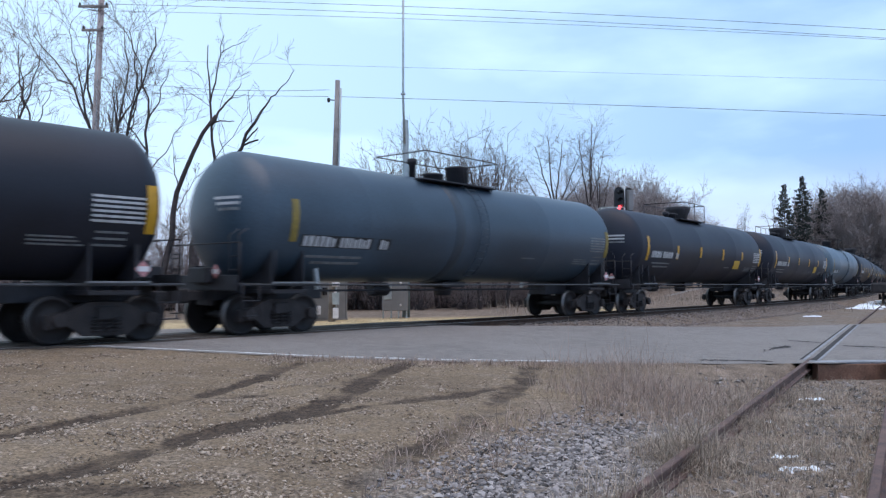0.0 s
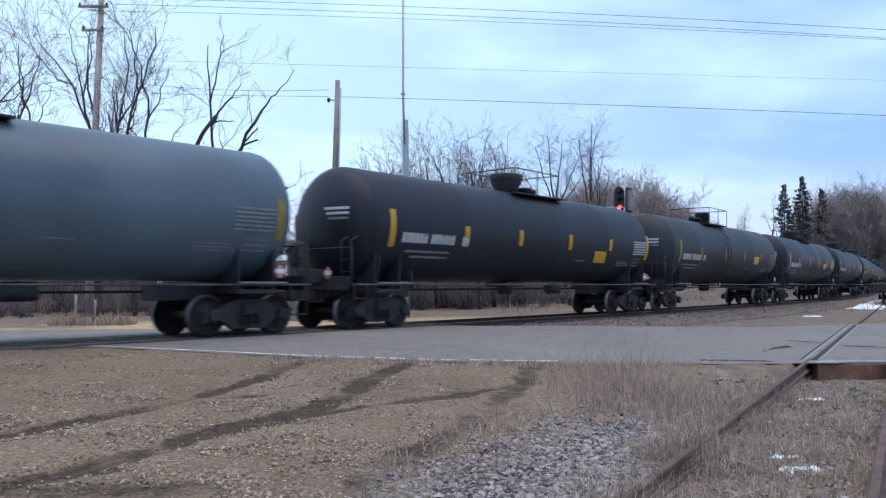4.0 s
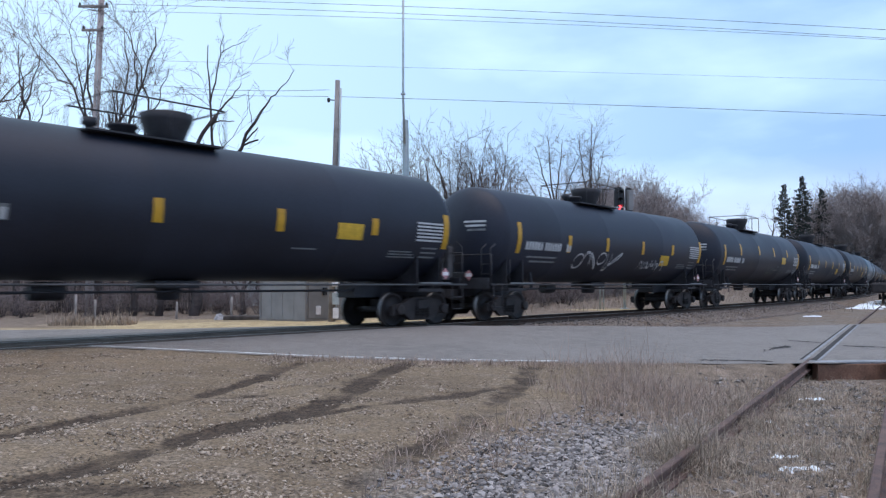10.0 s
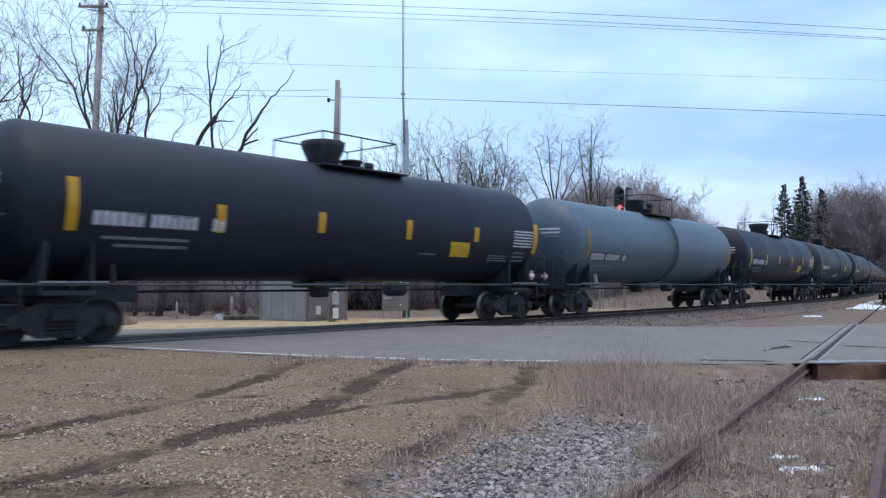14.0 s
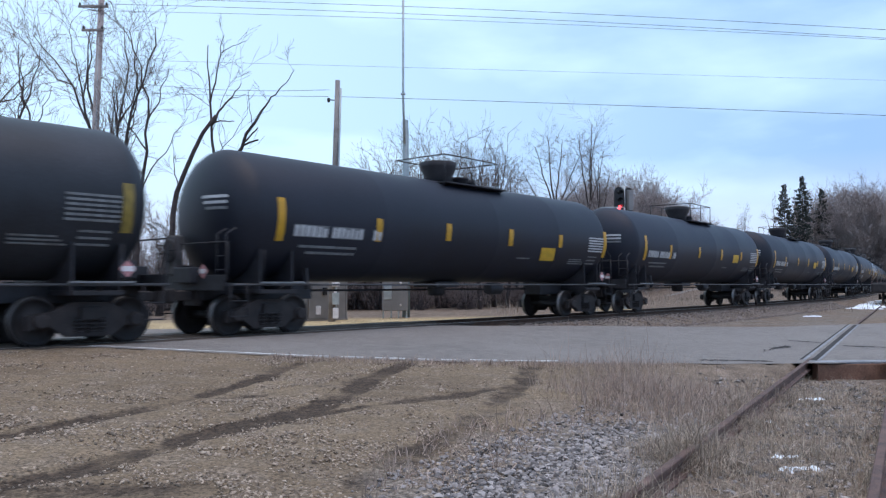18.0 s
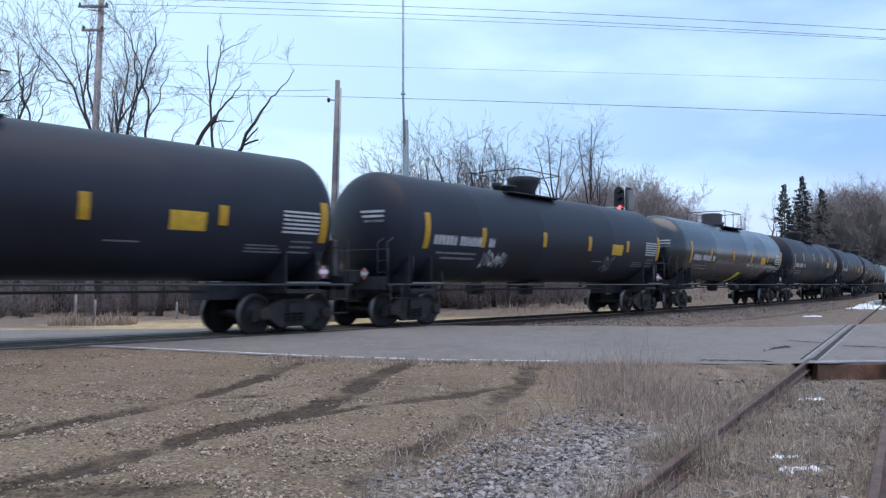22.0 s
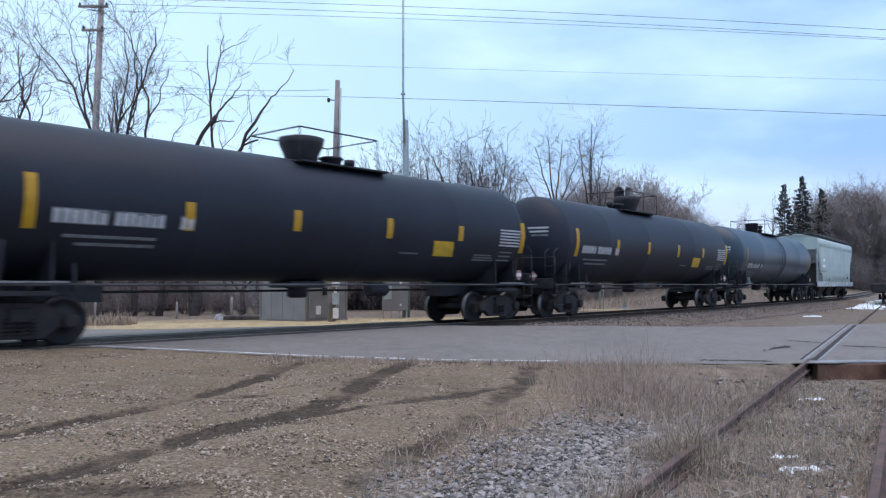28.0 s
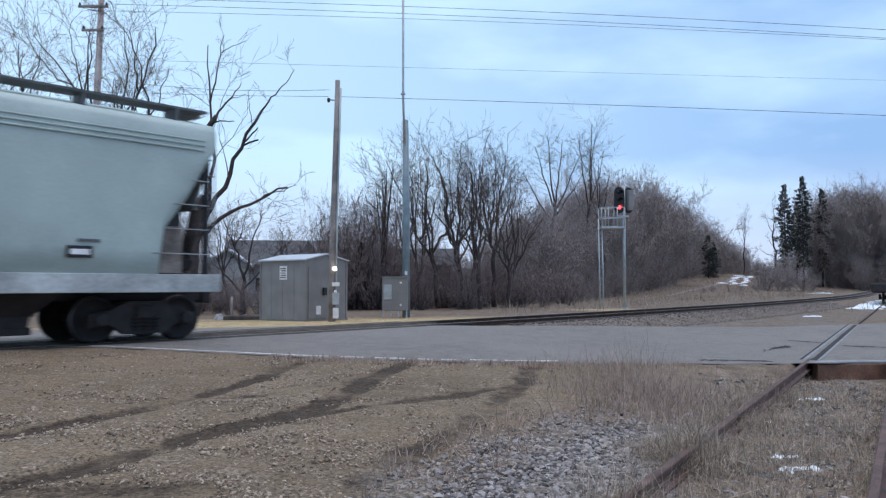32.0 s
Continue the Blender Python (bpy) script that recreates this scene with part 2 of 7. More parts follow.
def ground_material(name, base, dark, light, stones=55.0, contrast=0.45):
    """Gravelly earth: stains, pebbles as cells with their own tone, and damp patches."""
    m = bpy.data.materials.new(name)
    m.use_nodes = True
    n, l = m.node_tree.nodes, m.node_tree.links
    b = n["Principled BSDF"]
    b.inputs["Roughness"].default_value = 0.92
    co = n.new("ShaderNodeTexCoord")
    big, mid = n.new("ShaderNodeTexNoise"), n.new("ShaderNodeTexNoise")
    big.inputs["Scale"].default_value, big.inputs["Detail"].default_value = 0.35, 6
    mid.inputs["Scale"].default_value, mid.inputs["Detail"].default_value = 3.5, 6
    cell = n.new("ShaderNodeTexVoronoi")
    cell.inputs["Scale"].default_value = stones
    for k in (big, mid, cell):
        l.new(co.outputs["Object"], k.inputs["Vector"])
    r1 = n.new("ShaderNodeValToRGB")
    r1.color_ramp.elements[0].position, r1.color_ramp.elements[1].position = 0.35, 0.65
    r1.color_ramp.elements[0].color, r1.color_ramp.elements[1].color = (*dark, 1), (*base, 1)
    l.new(big.outputs["Fac"], r1.inputs["Fac"])
    mx = n.new("ShaderNodeMixRGB")
    r2 = n.new("ShaderNodeMapRange")
    r2.inputs["From Min"].default_value, r2.inputs["From Max"].default_value = 0.42, 0.72
    l.new(mid.outputs["Fac"], r2.inputs["Value"])
    l.new(r2.outputs["Result"], mx.inputs["Fac"])
    l.new(r1.outputs["Color"], mx.inputs["Color1"])
    mx.inputs["Color2"].default_value = (*light, 1)
    hsv = n.new("ShaderNodeMixRGB")
    hsv.blend_type = "MULTIPLY"
    hsv.inputs["Fac"].default_value = 1
    sep = n.new("ShaderNodeSeparateColor")
    l.new(cell.outputs["Color"], sep.inputs["Color"])
    r3 = n.new("ShaderNodeMapRange")
    r3.inputs["To Min"].default_value, r3.inputs["To Max"].default_value = 1 - contrast, 1 + contrast
    l.new(sep.outputs["Red"], r3.inputs["Value"])
    l.new(mx.outputs["Color"], hsv.inputs["Color1"])
    l.new(r3.outputs["Result"], hsv.inputs["Color2"])
    l.new(hsv.outputs["Color"], b.inputs["Base Color"])
    bp = n.new("ShaderNodeBump")
    bp.inputs["Strength"].default_value, bp.inputs["Distance"].default_value = 0.6, 0.02
    bp.invert = True
    l.new(cell.outputs["Distance"], bp.inputs["Height"])
    l.new(bp.outputs["Normal"], b.inputs["Normal"])
    return m


M_ASPHALT = ground_material("worn_asphalt", (0.232, 0.208, 0.188), (0.188, 0.168, 0.152), (0.252, 0.226, 0.204), 90, 0.25)
# plank colour: oily dirt plus the shade the train throws on the road
M_PLANK = material("oil_stained_timber", (0.088, 0.072, 0.060), 0.92, big=2.5, fine=40, spread=0.4, bump=0.3, spec=0.08)
M_TAR = material("tar_seal", (0.05, 0.045, 0.042), 0.85, big=3, fine=40, spread=0.3, bump=0.05, spec=0.15)
M_LINE = material("worn_white_road_paint", (0.55, 0.55, 0.53), 0.7, big=4, fine=20, spread=0.3, bump=0.05)


# ---- mesh helpers ----
def box(bm, x0, x1, y0, y1, z0, z1, bevel=0.0, m=None):
    vs = [bm.verts.new(c) for c in ((x0, y0, z0), (x1, y0, z0), (x1, y1, z0), (x0, y1, z0), (x0, y0, z1), (x1, y0, z1), (x1, y1, z1), (x0, y1, z1))]
    fs = [bm.faces.new([vs[i] for i in f]) for f in ((0, 3, 2, 1), (4, 5, 6, 7), (0, 1, 5, 4), (1, 2, 6, 5), (2, 3, 7, 6), (3, 0, 4, 7))]
    if m is not None:
        for v in vs:
            v.co = m @ v.co
    if bevel:
        es = list({e for f in fs for e in f.edges})
        bmesh.ops.bevel(bm, geom=es, offset=bevel, segments=2, affect="EDGES", profile=0.5)
    return vs


def tube(bm, points, radius, seg=6, cap=True):
    """A round bar along points; radius is a number or one for each point."""
    pts = [Vector(p) for p in points]
    radii = radius if isinstance(radius, (list, tuple)) else [radius] * len(pts)
    rings, side = [], None
    for i, p in enumerate(pts):
        d = (pts[min(i + 1, len(pts) - 1)] - pts[max(i - 1, 0)]).normalized()
        if side is None:
            side = d.orthogonal().normalized()
        side = (side - d * side.dot(d)).normalized()
        up = d.cross(side)
        rings.append([bm.verts.new(p + (side * math.cos(2 * math.pi * j / seg) + up * math.sin(2 * math.pi * j / seg)) * radii[i]) for j in range(seg)])
    for a, b in zip(rings, rings[1:]):
        for j in range(seg):
            f = bm.faces.new((a[j], a[(j + 1) % seg], b[(j + 1) % seg], b[j]))
            f.smooth = True
    if cap and seg > 2:
        bm.faces.new(rings[0][::-1])
        bm.faces.new(rings[-1])


def spin(bm, profile, seg=32, axis="x", m=None, closed=False):
    """A turned body: profile is a row of (along the axis, radius)."""
    rings = []
    for a, r in profile:
        ring = []
        for j in range(seg):
            c, s = math.cos(2 * math.pi * j / seg) * r, math.sin(2 * math.pi * j / seg) * r
            co = Vector((a, c, s)) if axis == "x" else (Vector((s, a, c)) if axis == "y" else Vector((c, s, a)))
            ring.append(bm.verts.new(m @ co if m is not None else co))
        rings.append(ring)
    for a, b in zip(rings, rings[1:]):
        for j in range(seg):
            bm.faces.new((a[j], b[j], b[(j + 1) % seg], a[(j + 1) % seg])).smooth = True
    if not closed:
        bm.faces.new(rings[0])
        bm.faces.new(rings[-1][::-1])
    return rings


def mesh_of(name, bm, *materials):
    bmesh.ops.recalc_face_normals(bm, faces=bm.faces)
    me = bpy.data.meshes.new(name)
    bm.to_mesh(me)
    bm.free()
    for m in materials:
        me.materials.append(m)
    return me


def part(name, bm, mat, parent, label="", at=None):
    """Links a bmesh (or a mesh) as one part under a thing or a part."""
    me = bm if isinstance(bm, bpy.types.Mesh) else mesh_of(name, bm, mat)
    ob = new(name, me)
    ob.parent = parent
    if at is not None:
        ob.matrix_basis = at
    return tagged(ob, label)


def thing(name, at, label, category, group="", kind=""):
    ob = new(name)
    ob.empty_display_size = 0.3
    ob.matrix_basis = at
    return tagged(ob, label, category, group, kind)


def single(name, bm, mat, label, category, at=None, group="", kind=""):
    """A thing of one mesh."""
    ob = new(name, bm if isinstance(bm, bpy.types.Mesh) else mesh_of(name, bm, mat))
    if at is not None:
        ob.matrix_basis = at
    return tagged(ob, label, category, group, kind)


def up(x, y, z=0.0):
    """A pose upright on the ground at x, y."""
    return pose(x, y, float(ground_height(x, y)) + z)


# ---- ground, road, tracks ----
RUTS = (
    ((-3.30, 6.01), (-2.87, 6.47), (-2.71, 6.97), (-2.38, 7.81), (-1.74, 8.74), (-1.30, 10.06), (-1.03, 11.79), (-0.62, 13.60)),
    ((-4.17, 7.58), (-3.91, 8.14), (-3.38, 8.99), (-2.83, 10.46), (-2.60, 11.78), (-2.41, 13.40)),
    ((-1.83, 8.57), (-1.21, 9.35), (-0.24, 10.11), (0.76, 11.22)),
    ((-0.63, 6.26), (-0.42, 7.06), (0.09, 8.15), (0.66, 9.78), (1.26, 12.22), (1.5, 13.6)),
    ((-4.6, 5.7), (-3.4, 5.72), (-2.5, 5.85), (-1.8, 5.95)),
    ((-2.75, 9.9), (-2.23, 10.12), (-1.45, 11.18), (-1.20, 11.87)),
)


def path_distance(x, y, path):
    d = np.full(np.shape(x), 1e9)
    for (ax, ay), (bx, by) in zip(path, path[1:]):
        t = np.clip(((x - ax) * (bx - ax) + (y - ay) * (by - ay)) / ((bx - ax) ** 2 + (by - ay) ** 2), 0, 1)
        d = np.minimum(d, np.hypot(x - ax - t * (bx - ax), y - ay - t * (by - ay)))
    return d


def waves(x, y, scale, seed):
    """Smooth uneven values about -1 to 1 (arrays)."""
    r = random.Random(seed)
    z = np.zeros(np.shape(x))
    for _ in range(7):
        a, k, p = r.uniform(0, 6.28), r.uniform(0.5, 1.6) * 6.28 / scale, r.uniform(0, 6.28)
        z = z + np.sin(k * (x * math.cos(a) + y * math.sin(a)) + p)
    return z / 3.0


def build_ground():
    def steps(*runs):
        out = []
        for a, b, n in runs:
            out += list(np.linspace(a, b, n, endpoint=False))
        return np.array(out)
    far = [-3000, -1200, -500, -250, -140]
    xs = np.concatenate([far, steps((-90, -30, 30), (-30, -13, 34), (-13, 9, 190), (9, 30, 60), (30, 130, 60)), [130, 170, 240, 400, 800, 1500, 3000]])
    ys = np.concatenate([[-3000, -600, -120, -30, -8], steps((-2, 4, 12), (4, 15.6, 120), (15.6, 34, 60), (34, 70, 40), (70, 160, 40)), [160, 200, 260, 400, 800, 1500, 3000]])
    X, Y = np.meshgrid(xs, ys)
    Z = ground_height(X, Y)
    u, v = main_offset(X, Y), side_offset(X, Y)
    ahead = (X - SIDE_P.x) * SIDE_DIR.x + (Y - SIDE_P.y) * SIDE_DIR.y
    near, far_edge = road_near(X), road_far(X)
    before = Y < near
    rut = np.zeros(X.shape)
    for i, path in enumerate(RUTS):
        w = (0.20, 0.16, 0.11, 0.20, 0.26, 0.10)[i] + 0.05 * waves(X, Y, 1.3, 50 + i)
        rut = np.maximum(rut, (1.0, 0.9, 0.62, 0.62, 0.6, 0.45)[i] * (1 + 0.3 * waves(X, Y, 2.1, 60 + i)) * (1 - smooth(w * 0.6, w * 1.35, path_distance(X, Y, path))))
    rut = rut * before
    ballast = np.where(before, smooth(1.5, 0.7, np.abs(v + 1.5) - 0.3 * waves(X, Y, 1.5, 3)) * smooth(4.6, 3.2, ahead + 0.5 * waves(X, Y, 1.2, 2)),
                       np.where(Y > far_edge, np.maximum(smooth(4.0, 2.6, np.abs(u)), smooth(8.5, 7, u) * (u > 0) * smooth(60, 40, Y)), 0))
    grassy = np.where(before, np.maximum(smooth(-1.0, 0.0, v + 0.4 * waves(X, Y, 1.0, 4)), 0.8 * smooth(-3.6, -2.2, v + 0.5 * waves(X, Y, 1.3, 6)) * smooth(2.6, 4.4, ahead)), np.where(Y > far_edge + 1.5, np.where(u < -3.5, 1.0, smooth(0.35, 0.8, 0.5 + 0.5 * waves(X, Y, 4, 5))), 0))
    sand = np.where((Y > far_edge - 0.3) & (u < -1.5), smooth(15, 9, -u + 1.5 * waves(X, Y, 5, 14)) * smooth(12, 8, Y - far_edge) * smooth(6, 1, X), 0)
    sand = np.maximum(sand, 0.8 * smooth(2.6, 1.2, np.hypot((X - 8.9) * 0.8, (Y - 42.3))))
    grassy = grassy * (1 - sand)
    Z = Z - 0.035 * rut + np.where(before & (Y > 0), 0.012 * waves(X, Y, 1.1, 8) + 0.006 * waves(X, Y, 0.35, 9), 0)
    verts = np.stack([X.ravel(), Y.ravel(), Z.ravel()], 1)
    nx, ny = len(xs), len(ys)
    idx = np.arange(nx * ny).reshape(ny, nx)
    quads = np.stack([idx[:-1, :-1], idx[:-1, 1:], idx[1:, 1:], idx[1:, :-1]], -1).reshape(-1, 4)
    me = bpy.data.meshes.new("ground")
    me.from_pydata(verts.tolist(), [], quads.tolist())
    me.shade_smooth()
    zone = me.color_attributes.new("zones", "FLOAT_COLOR", "POINT")
    cols = np.stack([rut.ravel(), ballast.ravel(), grassy.ravel(), sand.ravel()], 1).astype(np.float32)
    zone.data.foreach_set("color", cols.ravel())
    me.materials.append(ground_sheet_material())
    return tagged(new("ground", me), "tan gravel yard with damp wheel ruts, ballast and dead grass", "ground", kind="structure")


def ground_sheet_material():
    m = bpy.data.materials.new("gravel_ballast_and_dead_grass")
    m.use_nodes = True
    n, l = m.node_tree.nodes, m.node_tree.links
    b = n["Principled BSDF"]
    b.inputs["Roughness"].default_value = 0.93
    b.inputs["Specular IOR Level"].default_value = 0.25
    co = n.new("ShaderNodeTexCoord")
    att = n.new("ShaderNodeAttribute")
    att.attribute_name = "zones"
    sep = n.new("ShaderNodeSeparateColor")
    l.new(att.outputs["Color"], sep.inputs["Color"])

    def noise_node(scale, detail=5):
        k = n.new("ShaderNodeTexNoise")
        k.inputs["Scale"].default_value, k.inputs["Detail"].default_value = scale, detail
        l.new(co.outputs["Object"], k.inputs["Vector"])
        return k

    def tone(fac, a, c, lo=0.35, hi=0.65):
        r = n.new("ShaderNodeValToRGB")
        r.color_ramp.elements[0].position, r.color_ramp.elements[1].position = lo, hi
        r.color_ramp.elements[0].color, r.color_ramp.elements[1].color = (*a, 1), (*c, 1)
        l.new(fac, r.inputs["Fac"])
        return r.outputs["Color"]

    def mix(fac, a, c, kind="MIX"):
        k = n.new("ShaderNodeMixRGB")
        k.blend_type = kind
        for s, v in (("Fac", fac), ("Color1", a), ("Color2", c)):
            if isinstance(v, (int, float)):
                k.inputs[s].default_value = v if s == "Fac" else (v, v, v, 1)
            else:
                l.new(v, k.inputs[s])
        return k.outputs["Color"]

    def span(v, a, c, lo=0.0, hi=1.0):
        r = n.new("ShaderNodeMapRange")
        for s, x in (("From Min", a), ("From Max", c), ("To Min", lo), ("To Max", hi)):
            r.inputs[s].default_value = x
        l.new(v, r.inputs["Value"])
        return r.outputs["Result"]

    big, mid, fine = noise_node(0.5), noise_node(2.6, 7), noise_node(14, 6)
    yard = tone(big.outputs["Fac"], (0.165, 0.120, 0.078), (0.232, 0.172, 0.112))
    stony = tone(fine.outputs["Fac"], (0.120, 0.088, 0.062), (0.33, 0.262, 0.196), 0.32, 0.68)
    yard = mix(span(mid.outputs["Fac"], 0.46, 0.70, 0.0, 0.8), yard, stony)
    rut = tone(fine.outputs["Fac"], (0.050, 0.035, 0.024), (0.092, 0.065, 0.045))
    ballast = tone(fine.outputs["Fac"], (0.11, 0.088, 0.069), (0.28, 0.232, 0.188))
    grass = tone(mid.outputs["Fac"], (0.125, 0.092, 0.069), (0.245, 0.185, 0.138))
    sand = tone(mid.outputs["Fac"], (0.38, 0.28, 0.15), (0.52, 0.40, 0.23))
    ragged = n.new("ShaderNodeMath")
    ragged.operation = "ADD"
    l.new(sep.outputs["Red"], ragged.inputs[0])
    l.new(span(mid.outputs["Fac"], 0.3, 0.7, -0.3, 0.3), ragged.inputs[1])
    col = mix(span(ragged.outputs["Value"], 0.28, 0.75), yard, rut)
    col = mix(sep.outputs["Green"], col, ballast)
    col = mix(sep.outputs["Blue"], col, grass)
    col = mix(att.outputs["Alpha"], col, sand)
    pebble = n.new("ShaderNodeTexVoronoi")
    pebble.inputs["Scale"].default_value = 46
    l.new(co.outputs["Object"], pebble.inputs["Vector"])
    s2 = n.new("ShaderNodeSeparateColor")
    l.new(pebble.outputs["Color"], s2.inputs["Color"])
    col = mix(1.0, col, span(s2.outputs["Red"], 0, 1, 0.57, 1.43), "MULTIPLY")
    l.new(col, b.inputs["Base Color"])
    bp = n.new("ShaderNodeBump")
    bp.invert = True
    bp.inputs["Strength"].default_value, bp.inputs["Distance"].default_value = 0.7, 0.02
    l.new(pebble.outputs["Distance"], bp.inputs["Height"])
    l.new(bp.outputs["Normal"], b.inputs["Normal"])
    return m


def strip_mesh(name, xs, near, far, height, rows, mat, lift, thick=0.0):
    """A sheet between two edges (functions of x), laid on height(x, y)."""
    bm = bmesh.new()
    grid = []
    for x in xs:
        a, b = float(near(x)), float(far(x))
        grid.append([bm.verts.new((x, y, float(height(x, y)) + lift)) for y in np.linspace(a, b, rows)])
    for p, q in zip(grid, grid[1:]):
        for j in range(rows - 1):
            bm.faces.new((p[j], q[j], q[j + 1], p[j + 1])).smooth = True
    return mesh_of(name, bm, mat)


def build_road():
    xs = list(np.linspace(-60, -14, 24, endpoint=False)) + list(np.linspace(-14, 20, 120, endpoint=False)) + list(np.linspace(20, 60, 20))
    edge = lambda x: road_near(x) - 0.02 + 0.10 * waves(x, 0 * x, 1.7, 21) * (x > 0)
    tagged(new("road", strip_mesh("road", xs, edge, road_far, road_height, 40, M_ASPHALT, 0.0)), "worn grey asphalt road over a level crossing", "road", kind="structure")
    marking = thing("road_edge_line", Matrix(), "worn white painted edge line, broken into dashes", "road marking", kind="structure")
    line_y = lambda x: np.interp(x, [-6.6, -4.15, -2.35, -0.34, 1.69, 2.4], [14.95, 14.55, 14.26, 14.21, 14.42, 14.54])
    x, g = -6.6, random.Random(17)
    while x < 2.0:
        n = g.uniform(0.9, 1.6) if x < -2.4 else g.uniform(0.16, 0.5)
        part("dash", strip_mesh("dash", np.linspace(x, x + n, 8), lambda q: line_y(q) - 0.05, lambda q: line_y(q) + 0.05, road_height, 2, M_LINE, 0.004), None, marking)
        x += n + (0.0 if x < -2.4 else g.uniform(0.05, 0.28))


def rail_profile(scale=1.0):
    return [(-0.07, -0.17), (0.07, -0.17), (0.07, -0.155), (0.012, -0.135), (0.010, -0.05), (0.036, -0.04), (0.037, -0.008), (0.030, 0.0), (-0.030, 0.0), (-0.037, -0.008), (-0.036, -0.04), (-0.010, -0.05), (-0.012, -0.135), (-0.07, -0.155)]


def sweep_rail(name, stations, mats, parent=None):
    """stations: (point on the rail top, heading)."""
    bm = bmesh.new()
    prof = rail_profile()
    rings = [[bm.verts.new((p.x + o * math.sin(a), p.y - o * math.cos(a), p.z + h)) for o, h in prof] for p, a in stations]
    k = len(prof)
    for r, q in zip(rings, rings[1:]):
        for j in range(k):
            f = bm.faces.new((r[j], r[(j + 1) % k], q[(j + 1) % k], q[j]))
            f.material_index = 1 if j in (6, 7, 8) else 0
    bm.faces.new(rings[0])
    bm.faces.new(rings[-1])
    return mesh_of(name, bm, *mats)


def build_tracks():
    main = thing("main_track", Matrix(), "main line of two worn steel rails on ballast", "railway track", kind="structure")
    st = [-70 + 2.5 * i for i in range(126)]
    for side in (1, -1):
        part("rail", sweep_rail("rail", [line_at(s, side * GAUGE) for s in st], (M_RAIL_MAIN, M_RAIL_TOP)), None, main)
    bm = bmesh.new()
    box(bm, -1.3, 1.3, -0.11, 0.11, -0.16, 0.0, 0.012)
    tie = mesh_of("tie", bm, M_TIE)
    s = 20.5
    while s < 175:
        p, a = line_at(s, 0, -0.115)
        part("tie", tie, None, main, at=Matrix.Translation(p) @ pose(0, 0, 0, 0, 0, math.degrees(a) + 90))
        s += 0.55
    siding = thing("siding_track", Matrix(), "rusty disused siding of two rails sunk in dead grass", "railway track", kind="structure")
    n = Vector((SIDE_DIR.y, -SIDE_DIR.x, 0))
    for side in (1, -1):
        part("rail", sweep_rail("rail", [(SIDE_P + SIDE_DIR * t + n * side * GAUGE + Vector((0, 0, SIDE_Z)), SIDE_TH) for t in [-70, -50, -30, -15] + [-9 + 0.5 * i for i in range(60)] + [21 + 4 * i for i in range(40)]], (M_RAIL, M_RAIL)), None, siding)
    t = -2.0
    rng = random.Random(4)
    while t < 160:
        if t > 24 or t < 9.6:
            part("tie", tie, None, siding, at=Matrix.Translation(SIDE_P + SIDE_DIR * t + Vector((0, 0, SIDE_Z - (0.165 if t > 24 else 0.199)))) @ pose(0, 0, 0, 0, 0, math.degrees(SIDE_TH) + 90 + rng.uniform(-2, 2)))
        t += 0.6


def build_crossing_planks():
    """Grimy timbers beside and between the main rails where the road crosses; their dark colour also holds the train's
    shade.
    """
    deck = thing("crossing_deck", Matrix(), "timber planks between the main line's rails, dark for oil stains and train shade", "crossing deck", kind="structure")
    rng = random.Random(61)
    for lat, w in ((-1.06, 0.28), (-0.46, 0.26), (-0.16, 0.28), (0.15, 0.28), (0.45, 0.26), (1.06, 0.28)):
        s = -30.0
        while s < 15.5 - lat * 0.8:
            n = rng.uniform(2.2, 2.8)
            (p, a), (q, b) = line_at(s + 0.015, lat), line_at(s + n - 0.015, lat)
            bm = bmesh.new()
            box(bm, 0, (q - p).length, -w / 2, w / 2, -0.14, -0.006 + rng.uniform(-0.003, 0.003), 0.008, Matrix.Translation(p) @ Matrix.Rotation(math.atan2(q.y - p.y, q.x - p.x), 4, "Z"))
            part("plank", bm, M_PLANK, deck)
            s += n


build_ground()
build_road()
build_tracks()
build_crossing_planks()


# ---- trees ----
def branch(bm_thick, bm_thin, rng, p, d, length, radius, level, spec):
    """Grows one limb and its children."""
    n = 6 if level < 2 else 4 if level == 2 else 2
    pts, radii = [p.copy()], [radius]
    q, v = p.copy(), d.copy()
    wander = spec["wander"] * (1 + 0.12 * level)
    for i in range(n):
        v = (v + Vector((rng.gauss(0, wander), rng.gauss(0, wander), rng.gauss(0, wander * 0.6) + spec["lift"] * 0.12)) ).normalized()
        q = q + v * (length / n)
        pts.append(q.copy())
        radii.append(max(radius * (1 - (1 - spec["taper"]) * (i + 1) / n), spec["thin"]))
    tube(bm_thick if level < 2 else bm_thin, pts, radii, (7, 5, 4, 3, 3)[level], cap=False)
    if level >= spec["levels"]:
        return
    kids = spec["kids"][level]
    for k in range(kids):
        f = rng.uniform(spec["from"] if level == 0 else 0.2, 1.0) if k else 1.0
        i = min(int(f * n), n - 1)
        base = pts[i].lerp(pts[i + 1], f * n - i) if k else pts[-1]
        axis = (pts[i + 1] - pts[i]).normalized()
        ang = radians(rng.uniform(*spec["angle"])) * (0.5 if k == 0 else 1)
        turn = axis.orthogonal().normalized()
        turn.rotate(Matrix.Rotation(rng.uniform(0, 6.28), 3, axis))
        dirn = (axis * math.cos(ang) + turn * math.sin(ang)).normalized()
        dirn = (dirn + Vector((0, 0, spec["lift"] * 0.35))).normalized()
        branch(bm_thick, bm_thin, rng, base, dirn, length * rng.uniform(*spec["shrink"]), max(radii[min(i + 1, n)] * rng.uniform(0.5, 0.75), spec["thin"]), level + 1, spec)


